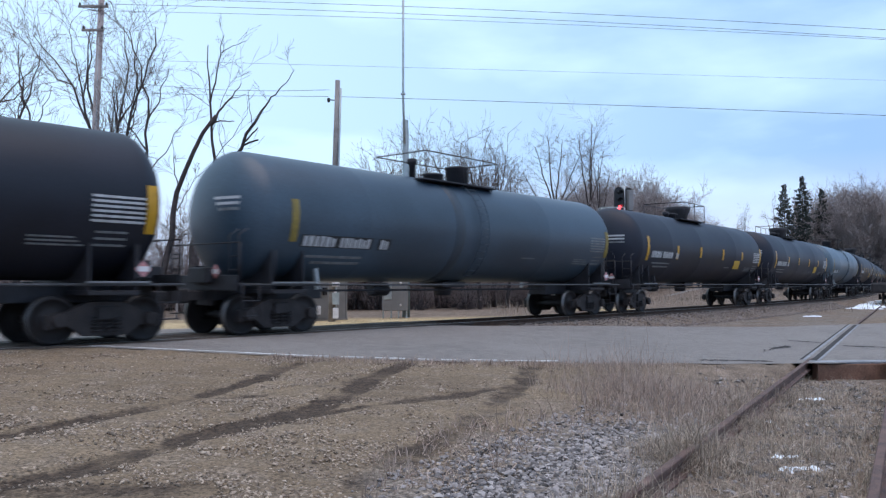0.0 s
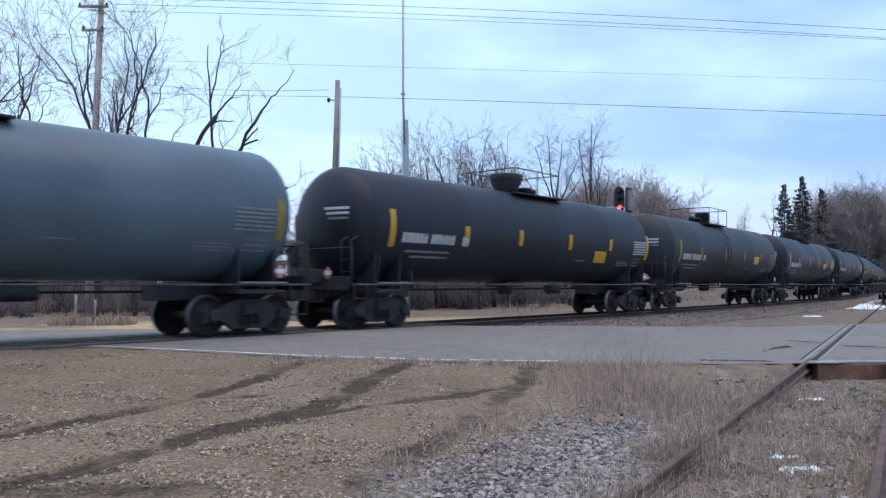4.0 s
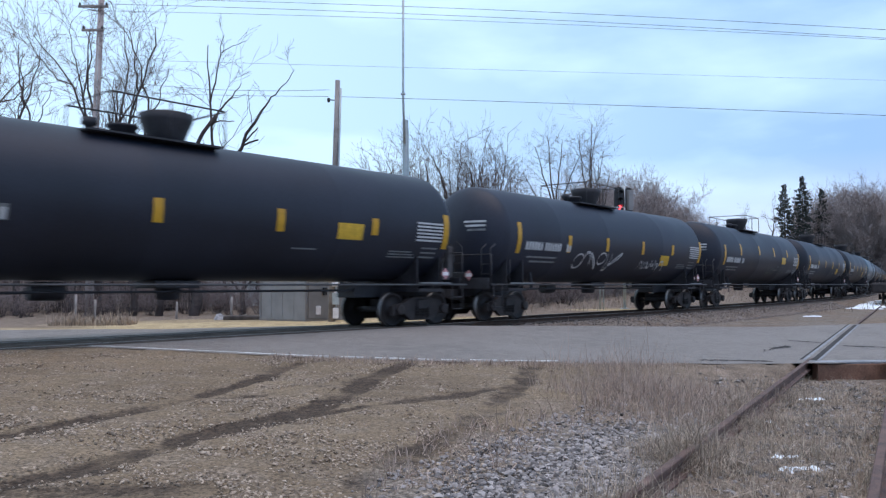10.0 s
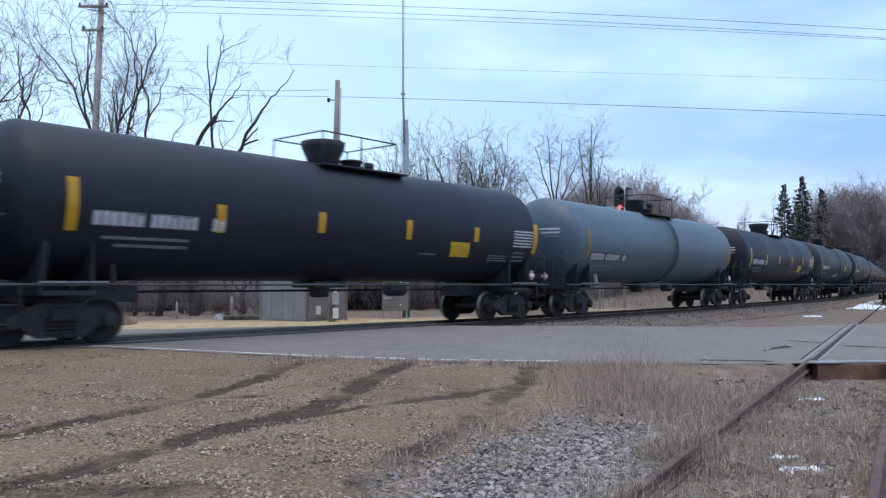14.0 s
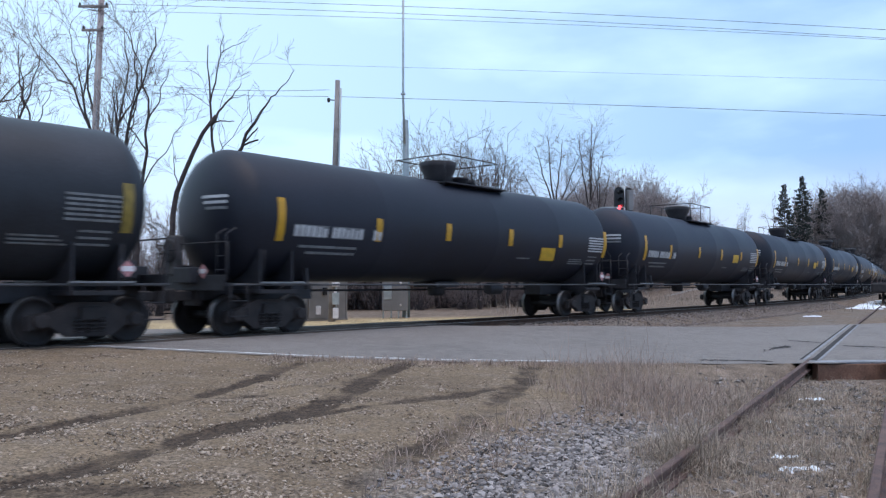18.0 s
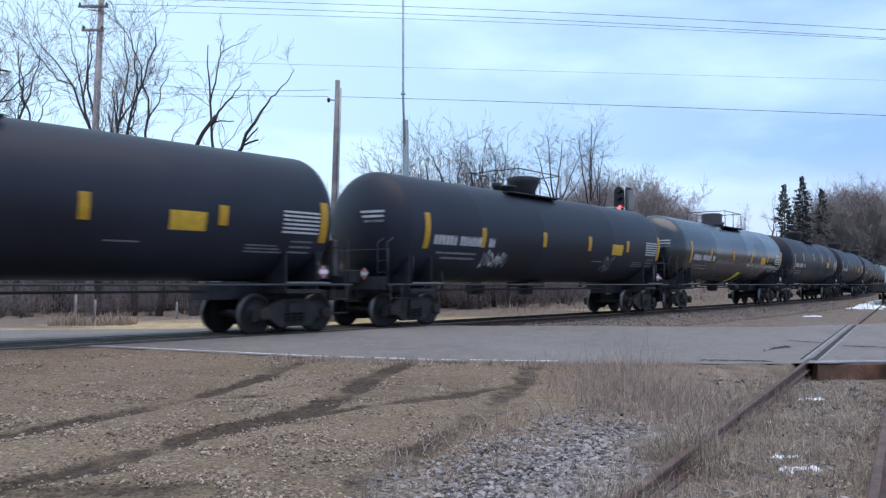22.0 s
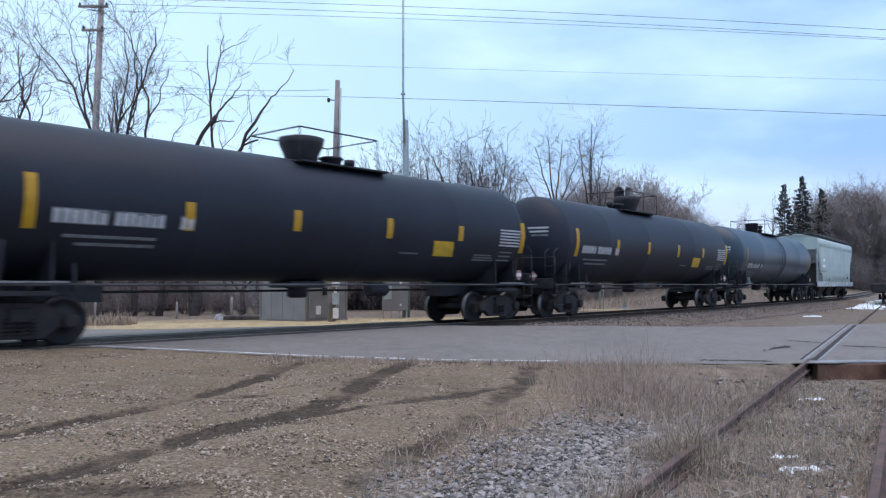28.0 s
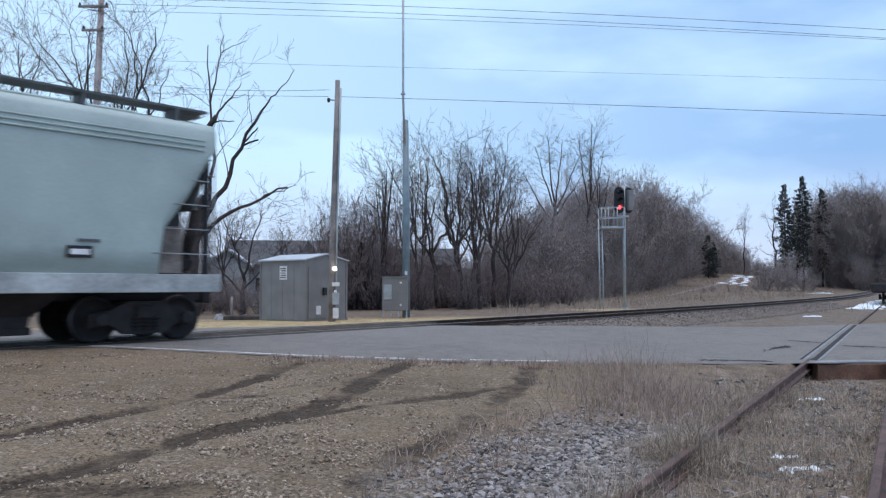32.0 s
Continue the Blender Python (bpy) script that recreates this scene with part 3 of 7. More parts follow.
SPEC_TWIG = dict(wander=0.19, lift=0.12, taper=0.35, thin=0.007, levels=4, kids=(0, 0, 4, 3), angle=(18, 52), shrink=(0.40, 0.70))
SPEC_TWIG["from"] = 0.2


def limbed_tree(seed, limbs, twigs, crook=11):
    """A tree with chosen main limbs: each (parent limb or -1, how far along it, lean in degrees, bend in degrees, length, radius, tip radius, twigs)."""
    rng = random.Random(seed)
    a, b = bmesh.new(), bmesh.new()
    made = []
    for parent, along, lean, bend, length, r0, r1, n in limbs:
        q = Vector((0, 0, -0.3))
        if parent >= 0:
            f = along * 10
            i = min(int(f), 9)
            q = made[parent][i].lerp(made[parent][i + 1], f - i)
        pts = []
        depth = rng.uniform(-0.12, 0.12)
        for i in range(11):
            pts.append(q.copy())
            t = radians(lean + bend * i / 10 + rng.gauss(0, crook))
            q = q + Vector((math.sin(t), depth + rng.gauss(0, 0.06), math.cos(t))) * (length / 10)
        made.append(pts)
        radii = [r0 + (r1 - r0) * (i / 10) ** 0.8 for i in range(11)]
        tube(a, pts, radii, 7)
        for k in range(int(n * twigs)):
            f = rng.uniform(0.2, 1.0) * 10
            i = min(int(f), 9)
            p = pts[i].lerp(pts[i + 1], f - i)
            d = (pts[i + 1] - pts[i]).normalized()
            side = d.orthogonal().normalized()
            side.rotate(Matrix.Rotation(rng.uniform(0, 6.28), 3, d))
            g = radians(rng.uniform(28, 72))
            v = (d * math.cos(g) + side * math.sin(g) + Vector((0, 0, 0.15))).normalized()
            branch(a, b, rng, p, v, length * rng.uniform(0.16, 0.36), max(0.012, radii[i] * 0.32), 2, SPEC_TWIG)
    return mesh_of("trunk", a, M_BARK_DARK), mesh_of("crown", b, M_TWIG)


def plant(meshes, at, label, name="bare_tree", category="tree", group=""):
    t = thing(name, at, label, category, group)
    part("trunk", meshes[0], None, t)
    part("crown", meshes[1], None, t)
    return t


def conifer(seed, height):
    """A ragged spruce: uneven limbs round the stem, each hung with tufts of needles."""
    rng = random.Random(seed)
    a, b = bmesh.new(), bmesh.new()
    tube(a, [(0, 0, -0.3), (0, 0, height * 0.5), (0, 0, height)], [0.2, 0.13, 0.02], 7)
    lobes = [(rng.uniform(0, 6.28), rng.uniform(0.25, 0.95), rng.uniform(0.5, 1.25)) for _ in range(16)]
    limbs = int(height * 9)
    for i in range(limbs):
        f = (i + rng.random()) / limbs                       # 0 low, 1 at the tip
        z = height * (0.20 + 0.79 * f ** 0.9)
        t = 2.4 * i + rng.uniform(-0.5, 0.5)
        r = min(0.25 + (height - z) * 0.30, 2.5) * rng.uniform(0.5, 1.1)
        if f < 0.25:
            r *= 0.55 + 1.6 * f
        for lt, lz, gain in lobes:                           # bulges and gaps in the outline
            if abs(lz - z / height) < 0.035 and math.cos(lt - t) > 0.3:
                r *= gain
        root = Vector((0, 0, z))
        tip = Vector((math.cos(t) * r, math.sin(t) * r, z + (0.35 - 0.75 * (1 - f)) * r + rng.uniform(-0.1, 0.15)))
        tube(a, [root, tip], [0.03, 0.008], 3)
        side = Vector((-math.sin(t), math.cos(t), 0))
        n = 4 + int(r * 4)
        for k in range(n):
            p = root.lerp(tip, 0.2 + 0.8 * (k + rng.random()) / n)
            for _ in range(3):
                w = rng.uniform(0.16, 0.40)
                q = p + side * rng.uniform(-1, 1) * (0.12 + 0.16 * r) + Vector((0, 0, rng.uniform(-0.34, 0.10)))
                d = (tip - root).normalized() * w * rng.uniform(-0.3, 0.9)
                b.faces.new([b.verts.new(c) for c in (p, q + d, q - d * 0.4 + Vector((0, 0, -0.6 * w)))])
    return mesh_of("trunk", a, M_BARK_DARK), mesh_of("crown", b, M_CONIFER)


def spikes(root, tip, width, rng, sides):
    """Thin pointed twigs between two rows of points; one to three faces each."""
    n = len(root)
    a = rng.uniform(0, 6.283, n)
    o = np.stack([np.cos(a), np.sin(a), rng.normal(0, 0.4, n)], 1) * width[:, None]
    if sides == 1:
        v = np.stack([root + o, root - o, tip], 1)
        return v.reshape(-1, 3), (np.array([(0, 1, 2)])[None] + 3 * np.arange(n)[:, None, None]).reshape(-1, 3)
    o2 = np.stack([-np.sin(a), np.cos(a), 0 * a], 1) * width[:, None]
    t = tip + (o * 0.3)
    v = np.stack([root + o, root - o * 0.5 + o2, root - o * 0.5 - o2, t, tip - o * 0.15 + o2 * 0.3, tip - o * 0.15 - o2 * 0.3], 1)
    f = np.array([(0, 1, 4), (0, 4, 3), (1, 2, 5), (1, 5, 4), (2, 0, 3), (2, 3, 5)])
    return v.reshape(-1, 3), (f[None] + 6 * np.arange(n)[:, None, None]).reshape(-1, 3)


def array_mesh(name, pieces, mat):
    verts, faces, k = [], [], 0
    for v, f in pieces:
        verts.append(v)
        faces.append(f + k)
        k += len(v)
    me = bpy.data.meshes.new(name)
    me.from_pydata(np.concatenate(verts).tolist(), [], np.concatenate(faces).tolist())
    me.materials.append(mat)
    return me


def unit(v):
    return v / np.maximum(np.linalg.norm(v, axis=1, keepdims=True), 1e-6)


def bush_meshes(seed, height, spread, stems, kids, width, bark, twigs, trunk=0.0):
    """A leafless bush: arching stems that fan out, twigs on them, finer twigs on those."""
    rng = np.random.default_rng(seed)
    lean = np.abs(rng.normal(0, spread, stems))
    turn = rng.uniform(0, 6.283, stems)
    d = np.stack([np.sin(lean) * np.cos(turn), np.sin(lean) * np.sin(turn), np.cos(lean)], 1)
    p = np.stack([rng.normal(0, 0.05 * height, stems), rng.normal(0, 0.05 * height, stems), np.full(stems, trunk * height - 0.2)], 1)
    length = height * (1 - trunk) * rng.uniform(0.62, 0.95, stems) * (0.72 + 0.28 * np.cos(lean * 1.4))
    wood, fine = [], []
    if trunk:
        q = p * np.array([0.3, 0.3, 0]) + np.array([0, 0, -0.3])
        wood.append(spikes(q, p, np.full(stems, width * 3.2), rng, 3))
    segs = []
    for j in range(4):
        q = p + d * (length / 4)[:, None]
        w = np.full(stems, width * (2.4 - 0.55 * j))
        wood.append(spikes(p, q, w, rng, 3))
        segs.append((p, d, length, j))
        p = q
        d = unit(d + rng.normal(0, 0.14, d.shape) + np.array([0, 0, 0.05]))
    base = np.concatenate([s[0] for s in segs[1:]] + [p])
    dirs = np.concatenate([s[1] for s in segs[1:]] + [d])
    leng = np.concatenate([s[2] for s in segs[1:]] + [length]) / 4
    for level, k in enumerate(kids):
        n = len(base)
        i = np.repeat(np.arange(n), k)
        root = base[i] + dirs[i] * (leng[i] * rng.uniform(0, 1, n * k))[:, None]
        nd = unit(dirs[i] + rng.normal(0, 0.60, (n * k, 3)) + np.array([0, 0, 0.06]))
        nl = leng[i] * rng.uniform(0.45, 1.05, n * k) * (0.85, 0.75, 0.7, 0.7)[level]
        fine.append(spikes(root, root + nd * nl[:, None], np.full(n * k, width * (0.85, 0.6, 0.45, 0.4)[level]), rng, 1))
        base, dirs, leng = root, nd, nl
    return array_mesh("trunk", wood, bark), array_mesh("crown", fine, twigs)


def build_trees():
    rng = random.Random(12)
    # tall trees behind the crossing, with limbs of their own
    old = limbed_tree(5, ((-1, 0, 0, 0, 4.2, 0.27, 0.22, 0), (0, 1.0, 18, 18, 6.9, 0.16, 0.06, 2), (1, 1.0, 37, 6, 2.5, 0.05, 0.014, 3), (1, 0.72, 66, 4, 0.8, 0.06, 0.04, 0), (1, 0.74, 50, -6, 1.0, 0.05, 0.03, 0), (1, 0.86, -6, 4, 1.9, 0.022, 0.010, 1),
                          (0, 1.0, 46, 28, 5.0, 0.13, 0.04, 3), (6, 0.62, 58, 10, 2.4, 0.045, 0.012, 3), (0, 1.0, 9, -22, 9.4, 0.13, 0.020, 5), (8, 0.58, 42, -4, 2.5, 0.075, 0.016, 2), (8, 0.70, 8, 12, 3.3, 0.05, 0.014, 4), (10, 0.72, 58, 8, 1.4, 0.02, 0.010, 1),
                          (0, 0.97, 3, 0, 1.6, 0.16, 0.12, 0), (9, 0.6, 75, -10, 0.9, 0.02, 0.010, 1)), 0.8)
    plant(old, up(-11.8, 38), "old bare tree with thick broken-off limbs")
    broken = limbed_tree(8, ((-1, 0, 1, 32, 10.4, 0.19, 0.085, 0), (0, 0.96, 82, 6, 1.1, 0.045, 0.02, 0), (0, 0.97, -10, 4, 0.7, 0.02, 0.010, 0), (0, 0.62, -12, 10, 2.4, 0.03, 0.012, 5), (0, 0.5, 30, -10, 2.0, 0.03, 0.012, 4)), 0.8)
    plant(broken, up(-13.5, 38), "leaning dead trunk broken off at the top")
    mid = limbed_tree(6, ((-1, 0, 1, 1, 5.9, 0.19, 0.15, 0), (0, 1.0, 9, -30, 8.6, 0.10, 0.018, 15), (0, 1.0, 4, 18, 8.8, 0.12, 0.02, 15), (2, 0.62, -4, 10, 3.0, 0.06, 0.014, 7), (0, 0.96, 22, 18, 5.2, 0.05, 0.012, 6), (1, 0.45, 30, -12, 3.2, 0.05, 0.012, 8), (0, 0.85, -24, 12, 5.6, 0.06, 0.012, 9), (2, 0.4, 32, -16, 3.6, 0.045, 0.012, 8), (1, 0.3, -36, 16, 3.4, 0.045, 0.012, 8)), 0.6)
    plant(mid, up(-14.95, 38.5), "tall bare tree with two dark twisting stems", group="tall bare trees")
    wide = limbed_tree(7, ((-1, 0, 0, 0, 7.0, 0.24, 0.17, 0), (0, 1.0, -5, -38, 8.6, 0.10, 0.016, 15), (0, 0.95, -20, 26, 8.2, 0.11, 0.018, 15), (0, 1.0, 2, -12, 8.6, 0.11, 0.018, 15), (0, 0.92, 20, -22, 8.4, 0.10, 0.016, 15), (0, 0.85, 30, -14, 6.4, 0.06, 0.012, 10), (1, 0.4, -2, -6, 5.0, 0.06, 0.012, 10), (4, 0.45, 36, -10, 3.8, 0.05, 0.012, 8), (1, 0.62, -52, 20, 3.6, 0.04, 0.012, 7)), 0.6)
    plant(wide, up(-17.6, 40.2), "tall bare tree with spreading stems behind the power pole", group="tall bare trees")
    for x, y, turn in ((-21.9, 41, 60), (-25.5, 43, 200), (-19.4, 47, 130)):
        plant(mid if turn != 200 else wide, up(x, y) @ pose(0, 0, 0, 0, 0, turn), "tall bare tree with thin twisting branches", group="tall bare trees")
    # belt of bare trees beyond the signal hut
    woods = []
    for i in range(5):
        g = random.Random(900 + i)
        fork = g.uniform(2.2, 4.2)
        limbs = [(-1, 0, g.uniform(-8, 8), g.uniform(-6, 6), fork, 0.19, 0.15, 0)]
        for k in range(4):
            lean = (-34, -12, 10, 30)[k] + g.uniform(-8, 8)
            limbs.append((0, g.uniform(0.8, 1.0), lean, -lean * 0.3 + g.uniform(-10, 10), g.uniform(6.2, 7.4) - 0.2 * fork, 0.10, 0.02, 13))
        for k in range(5):
            lean = g.uniform(-50, 50)
            limbs.append((1 + k % 4, g.uniform(0.2, 0.55), lean, -lean * 0.5, g.uniform(2.8, 4.6), 0.055, 0.014, 9))
        woods.append(limbed_tree(910 + i, limbs, 0.75, 17))
    for i, (x, y, s) in enumerate(((-13.0, 48, 0.66), (-9.6, 49, 0.60), (-7.6, 51, 0.62), (-6.3, 50, 0.70), (-5.3, 47, 0.66), (-4.5, 52, 0.72), (-3.5, 46, 1.0), (-2.4, 51, 0.85), (-1.3, 46, 0.95), (-0.2, 49, 1.06), (1.0, 47, 1.03), (2.2, 46, 1.0),
                                    (3.2, 51, 1.05), (4.5, 56, 1.0), (0.5, 52, 0.95), (1.7, 50, 0.9), (3.9, 49, 0.8))):
        plant(woods[i % 5], up(x, y) @ pose(0, 0, 0, 0, 0, rng.uniform(0, 360)) @ Matrix.Diagonal((s * 0.85, s * 0.85, s, 1)), "slender bare grey tree in the belt", group="belt of bare trees")
    crab = limbed_tree(41, ((-1, 0, 10, -6, 2.0, 0.13, 0.10, 0), (0, 1.0, -20, -10, 3.6, 0.08, 0.015, 16), (0, 0.95, 16, -6, 3.8, 0.08, 0.015, 16), (0, 0.8, 52, -8, 3.0, 0.06, 0.012, 12), (0, 0.7, -58, 14, 2.6, 0.06, 0.012, 12), (1, 0.5, 14, 6, 2.0, 0.04, 0.012, 8)), 1.0)
    plant(crab, up(-10.1, 40), "small crooked bare tree beside the hut", group="small bare trees")
    # tall trees that stand over the wood
    fan = limbed_tree(31, ((-1, 0, 0, 1, 10.6, 0.24, 0.18, 0), (0, 0.80, -38, 12, 6.2, 0.11, 0.025, 14), (0, 0.92, -22, 6, 7.0, 0.11, 0.025, 16), (0, 1.0, -6, 0, 7.4, 0.12, 0.025, 16), (0, 0.97, 9, 0, 7.2, 0.11, 0.025, 16), (0, 0.92, 26, -6, 6.8, 0.11, 0.025, 16), (0, 0.82, 40, -12, 5.8, 0.10, 0.025, 13), (0, 0.7, -50, 12, 4.2, 0.07, 0.02, 9), (0, 0.7, 52, -14, 4.2, 0.07, 0.02, 9)), 0.9, 5)
    slim = limbed_tree(32, ((-1, 0, 1, -2, 11.0, 0.21, 0.15, 0), (0, 0.9, -13, 6, 7.6, 0.11, 0.025, 15), (0, 1.0, -2, 2, 8.2, 0.11, 0.025, 16), (0, 0.96, 8, 2, 8.0, 0.11, 0.025, 16), (0, 0.85, 20, -10, 7.2, 0.08, 0.02, 13), (0, 0.8, -28, 16, 5.6, 0.07, 0.02, 11)), 0.9, 5)
    for k, x, y, s, turn in ((0, 11.3, 84, 0.98, 0), (1, 15.2, 86, 0.98, 20), (1, 17.8, 88, 0.82, 190)):
        plant((fan, slim)[k], up(x, y) @ pose(0, 0, 0, 0, 0, turn) @ Matrix.Diagonal((s, s, s, 1)), "tall bare tree with a fan of fine branches", group="tall wood trees")
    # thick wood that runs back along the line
    tall = [bush_meshes(400 + i, 12.0, 0.42, 24, (5, 6, 5), 0.030, M_TWIG_HAZED, M_BRUSH_HAZED, 0.1) for i in range(4)]
    low = [bush_meshes(420 + i, 5.0, 0.62, 20, (5, 6, 5), 0.019, M_TWIG_HAZED, M_BRUSH_HAZED) for i in range(3)]
    for i in range(130):
        y = 66 + 172 * (i / 129) ** 1.2
        back = i % 3 != 0
        x = 9 + float(np.interp(y, [70, 95, 115, 140, 170, 210, 240], [0, 11, 20, 31, 45, 66, 84])) + (rng.uniform(-5, 0.5) if back else rng.uniform(0.0, 3.0))
        h = float(np.interp(y, [66, 80, 95, 115, 140, 170, 210], [6.6, 8.8, 12.4, 14.2, 13.6, 11.2, 8.4])) * (rng.uniform(0.86, 1.03) if back else rng.uniform(0.30, 0.5))
        s = h / (12.0 if back else 5.0)
        y += rng.uniform(-3, 5) if back else rng.uniform(-2, 2)
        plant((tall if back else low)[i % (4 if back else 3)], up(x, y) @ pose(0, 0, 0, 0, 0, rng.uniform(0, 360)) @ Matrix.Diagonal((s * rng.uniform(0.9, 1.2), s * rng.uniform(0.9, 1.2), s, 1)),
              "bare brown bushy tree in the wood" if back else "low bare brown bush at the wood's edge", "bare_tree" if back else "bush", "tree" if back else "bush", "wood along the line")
    # thicket before the wood, at the belt's end
    for i in range(20):
        t = i / 19
        x, y = 3.6 + 5.6 * t + rng.uniform(-0.5, 0.5), 60 + 9 * t + rng.uniform(-2, 4)
        s = (4.6 + 3.4 * t) * rng.uniform(0.75, 1.05) / 5.0
        plant(low[i % 3], up(x, y) @ pose(0, 0, 0, 0, 0, rng.uniform(0, 360)) @ Matrix.Diagonal((s * 1.1, s * 1.1, s, 1)), "dense bare brown bush in the thicket", "bush", "bush", "thicket before the wood")
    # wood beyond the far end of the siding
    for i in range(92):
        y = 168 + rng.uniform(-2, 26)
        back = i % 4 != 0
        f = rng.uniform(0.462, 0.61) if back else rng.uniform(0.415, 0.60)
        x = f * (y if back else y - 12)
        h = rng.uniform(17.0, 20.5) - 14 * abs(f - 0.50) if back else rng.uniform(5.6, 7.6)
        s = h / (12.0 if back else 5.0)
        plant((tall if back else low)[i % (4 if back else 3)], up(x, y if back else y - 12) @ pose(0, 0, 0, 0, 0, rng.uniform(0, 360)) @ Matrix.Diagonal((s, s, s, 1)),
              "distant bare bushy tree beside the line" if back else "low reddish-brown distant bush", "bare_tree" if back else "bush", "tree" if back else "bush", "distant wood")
    lone = limbed_tree(33, ((-1, 0, 2, -3, 11.5, 0.22, 0.15, 0), (0, 1.0, -3, -8, 5.6, 0.13, 0.02, 9), (0, 0.95, -24, -16, 4.0, 0.08, 0.02, 7), (0, 0.52, -62, 8, 4.6, 0.07, 0.02, 6), (0, 0.9, 12, -4, 4.6, 0.07, 0.02, 8), (0, 0.7, -40, 8, 3.0, 0.05, 0.02, 5)), 0.8)
    plant(lone, up(66.6, 160), "distant slender bare tree with a crooked limb", group="distant wood")
    plant(slim, up(79.2, 210) @ Matrix.Diagonal((0.66, 0.66, 0.9, 1)), "distant slender bare tree", group="distant wood")
    for x, y, g, turn in ((86.5, 168, 1.16, 70), (92.0, 172, 1.12, 140), (97.0, 170, 1.10, 250), (101.5, 174, 1.14, 10)):
        plant(slim, up(x, y) @ pose(0, 0, 0, 0, 0, turn) @ Matrix.Diagonal((0.8, 0.8, g, 1)), "distant slender bare tree over the wood", group="distant wood")
    spruce = [conifer(1, 20.5), conifer(2, 22.5), conifer(5, 21.9)]
    for x, y, k, s in ((69.6, 162, 0, 1.02), (72.8, 161, 1, 1.02), (81.9, 172, 2, 1.0), (79.0, 178, 2, 0.86), (50.6, 152, 0, 0.48), (52.6, 155, 1, 0.38)):
        plant(spruce[k], up(x, y) @ pose(0, 0, -1.6 if s < 0.5 else 0, 0, 0, 50 * k + x) @ Matrix.Diagonal((s * (1.6 if s < 0.5 else 1), s * (1.6 if s < 0.5 else 1), s, 1)), "dark green pointed spruce", "spruce", "tree", "spruces")
    # brush on the rise and the woods far behind it
    for x, y, h in ((50.5, 124, 3.6), (53, 126, 4.4), (55.5, 128, 4.0), (58.5, 130, 3.4), (52, 130, 4.2), (47.5, 121, 1.6), (44, 118, 1.2), (60, 150, 2.2), (40, 112, 1.0), (36.5, 108, 1.0), (62, 134, 2.6), (33, 101, 0.9)):
        s = h / 5.0
        plant(low[int(x) % 3], up(x, y) @ pose(0, 0, 0, 0, 0, 31 * x) @ Matrix.Diagonal((s * 1.3, s * 1.3, s, 1)), "low reddish-brown brush on the rise", "bush", "bush", "brush on the rise")
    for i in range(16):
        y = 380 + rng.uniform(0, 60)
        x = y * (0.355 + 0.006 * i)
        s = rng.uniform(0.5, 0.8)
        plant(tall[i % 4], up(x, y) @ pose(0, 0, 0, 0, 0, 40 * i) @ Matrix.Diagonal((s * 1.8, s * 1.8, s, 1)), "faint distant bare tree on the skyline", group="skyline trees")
    # brush under the belt and along its foot
    scrub = [bush_meshes(440 + i, 3.4, 0.5, 17, (3, 5, 4), 0.011, M_BARK_DARK, M_BRUSH) for i in range(4)]
    for i in range(46):
        x = -26 + 0.40 * i
        s = rng.uniform(0.3, 0.55)
        plant(scrub[i % 4], up(x, 38 + rng.uniform(-1, 5)) @ pose(0, 0, 0, 0, 0, rng.uniform(0, 360)) @ Matrix.Diagonal((s * 1.3, s * 1.3, s, 1)), "low tangled brown brush behind the crossing", "bush", "bush", "brush behind the crossing")
    for i in range(34):
        x = -34 + 0.78 * i + rng.uniform(-0.4, 0.4)
        s = rng.uniform(1.3, 2.3)
        if -15.2 < x < -7.4:
            s *= 0.32
        plant(scrub[i % 4], up(x, 47 + rng.uniform(-2, 8)) @ pose(0, 0, 0, 0, 0, rng.uniform(0, 360)) @ Matrix.Diagonal((s * 0.9, s * 0.9, s, 1)), "tall leafless grey-brown bush behind the crossing", "bush", "bush", "brush behind the crossing")
    for i in range(13):
        x = -6.6 + 0.28 * i + rng.uniform(-0.2, 0.2)
        s = rng.uniform(1.45, 2.15)
        plant(scrub[i % 4], up(x, 47 + rng.uniform(-1, 4)) @ pose(0, 0, 0, 0, 0, rng.uniform(0, 360)) @ Matrix.Diagonal((s * 0.6, s * 0.6, s, 1)), "tall slender leafless bush between hut and mast", "bush", "bush", "brush behind the crossing")
    for i in range(92):
        x = rng.uniform(-27, 9) if i < 70 else rng.uniform(-9.5, 4.5)
        y = 45 + rng.uniform(-0.5, 11) + max(0.0, x - 3) * 1.6
        s = rng.uniform(0.35, 0.62) if -15.5 < x < -7.6 else rng.uniform(0.7, 1.3) if x < -8 else rng.uniform(0.9, 1.75) if x < -2 else rng.uniform(0.6, 1.05)
        plant(scrub[i % 4], up(x, y) @ pose(0, 0, 0, 0, 0, rng.uniform(0, 360)) @ Matrix.Diagonal((s * 1.15, s * 1.15, s, 1)), "leafless grey-brown bush under the trees", "bush", "bush", "brush under the belt")


build_trees()


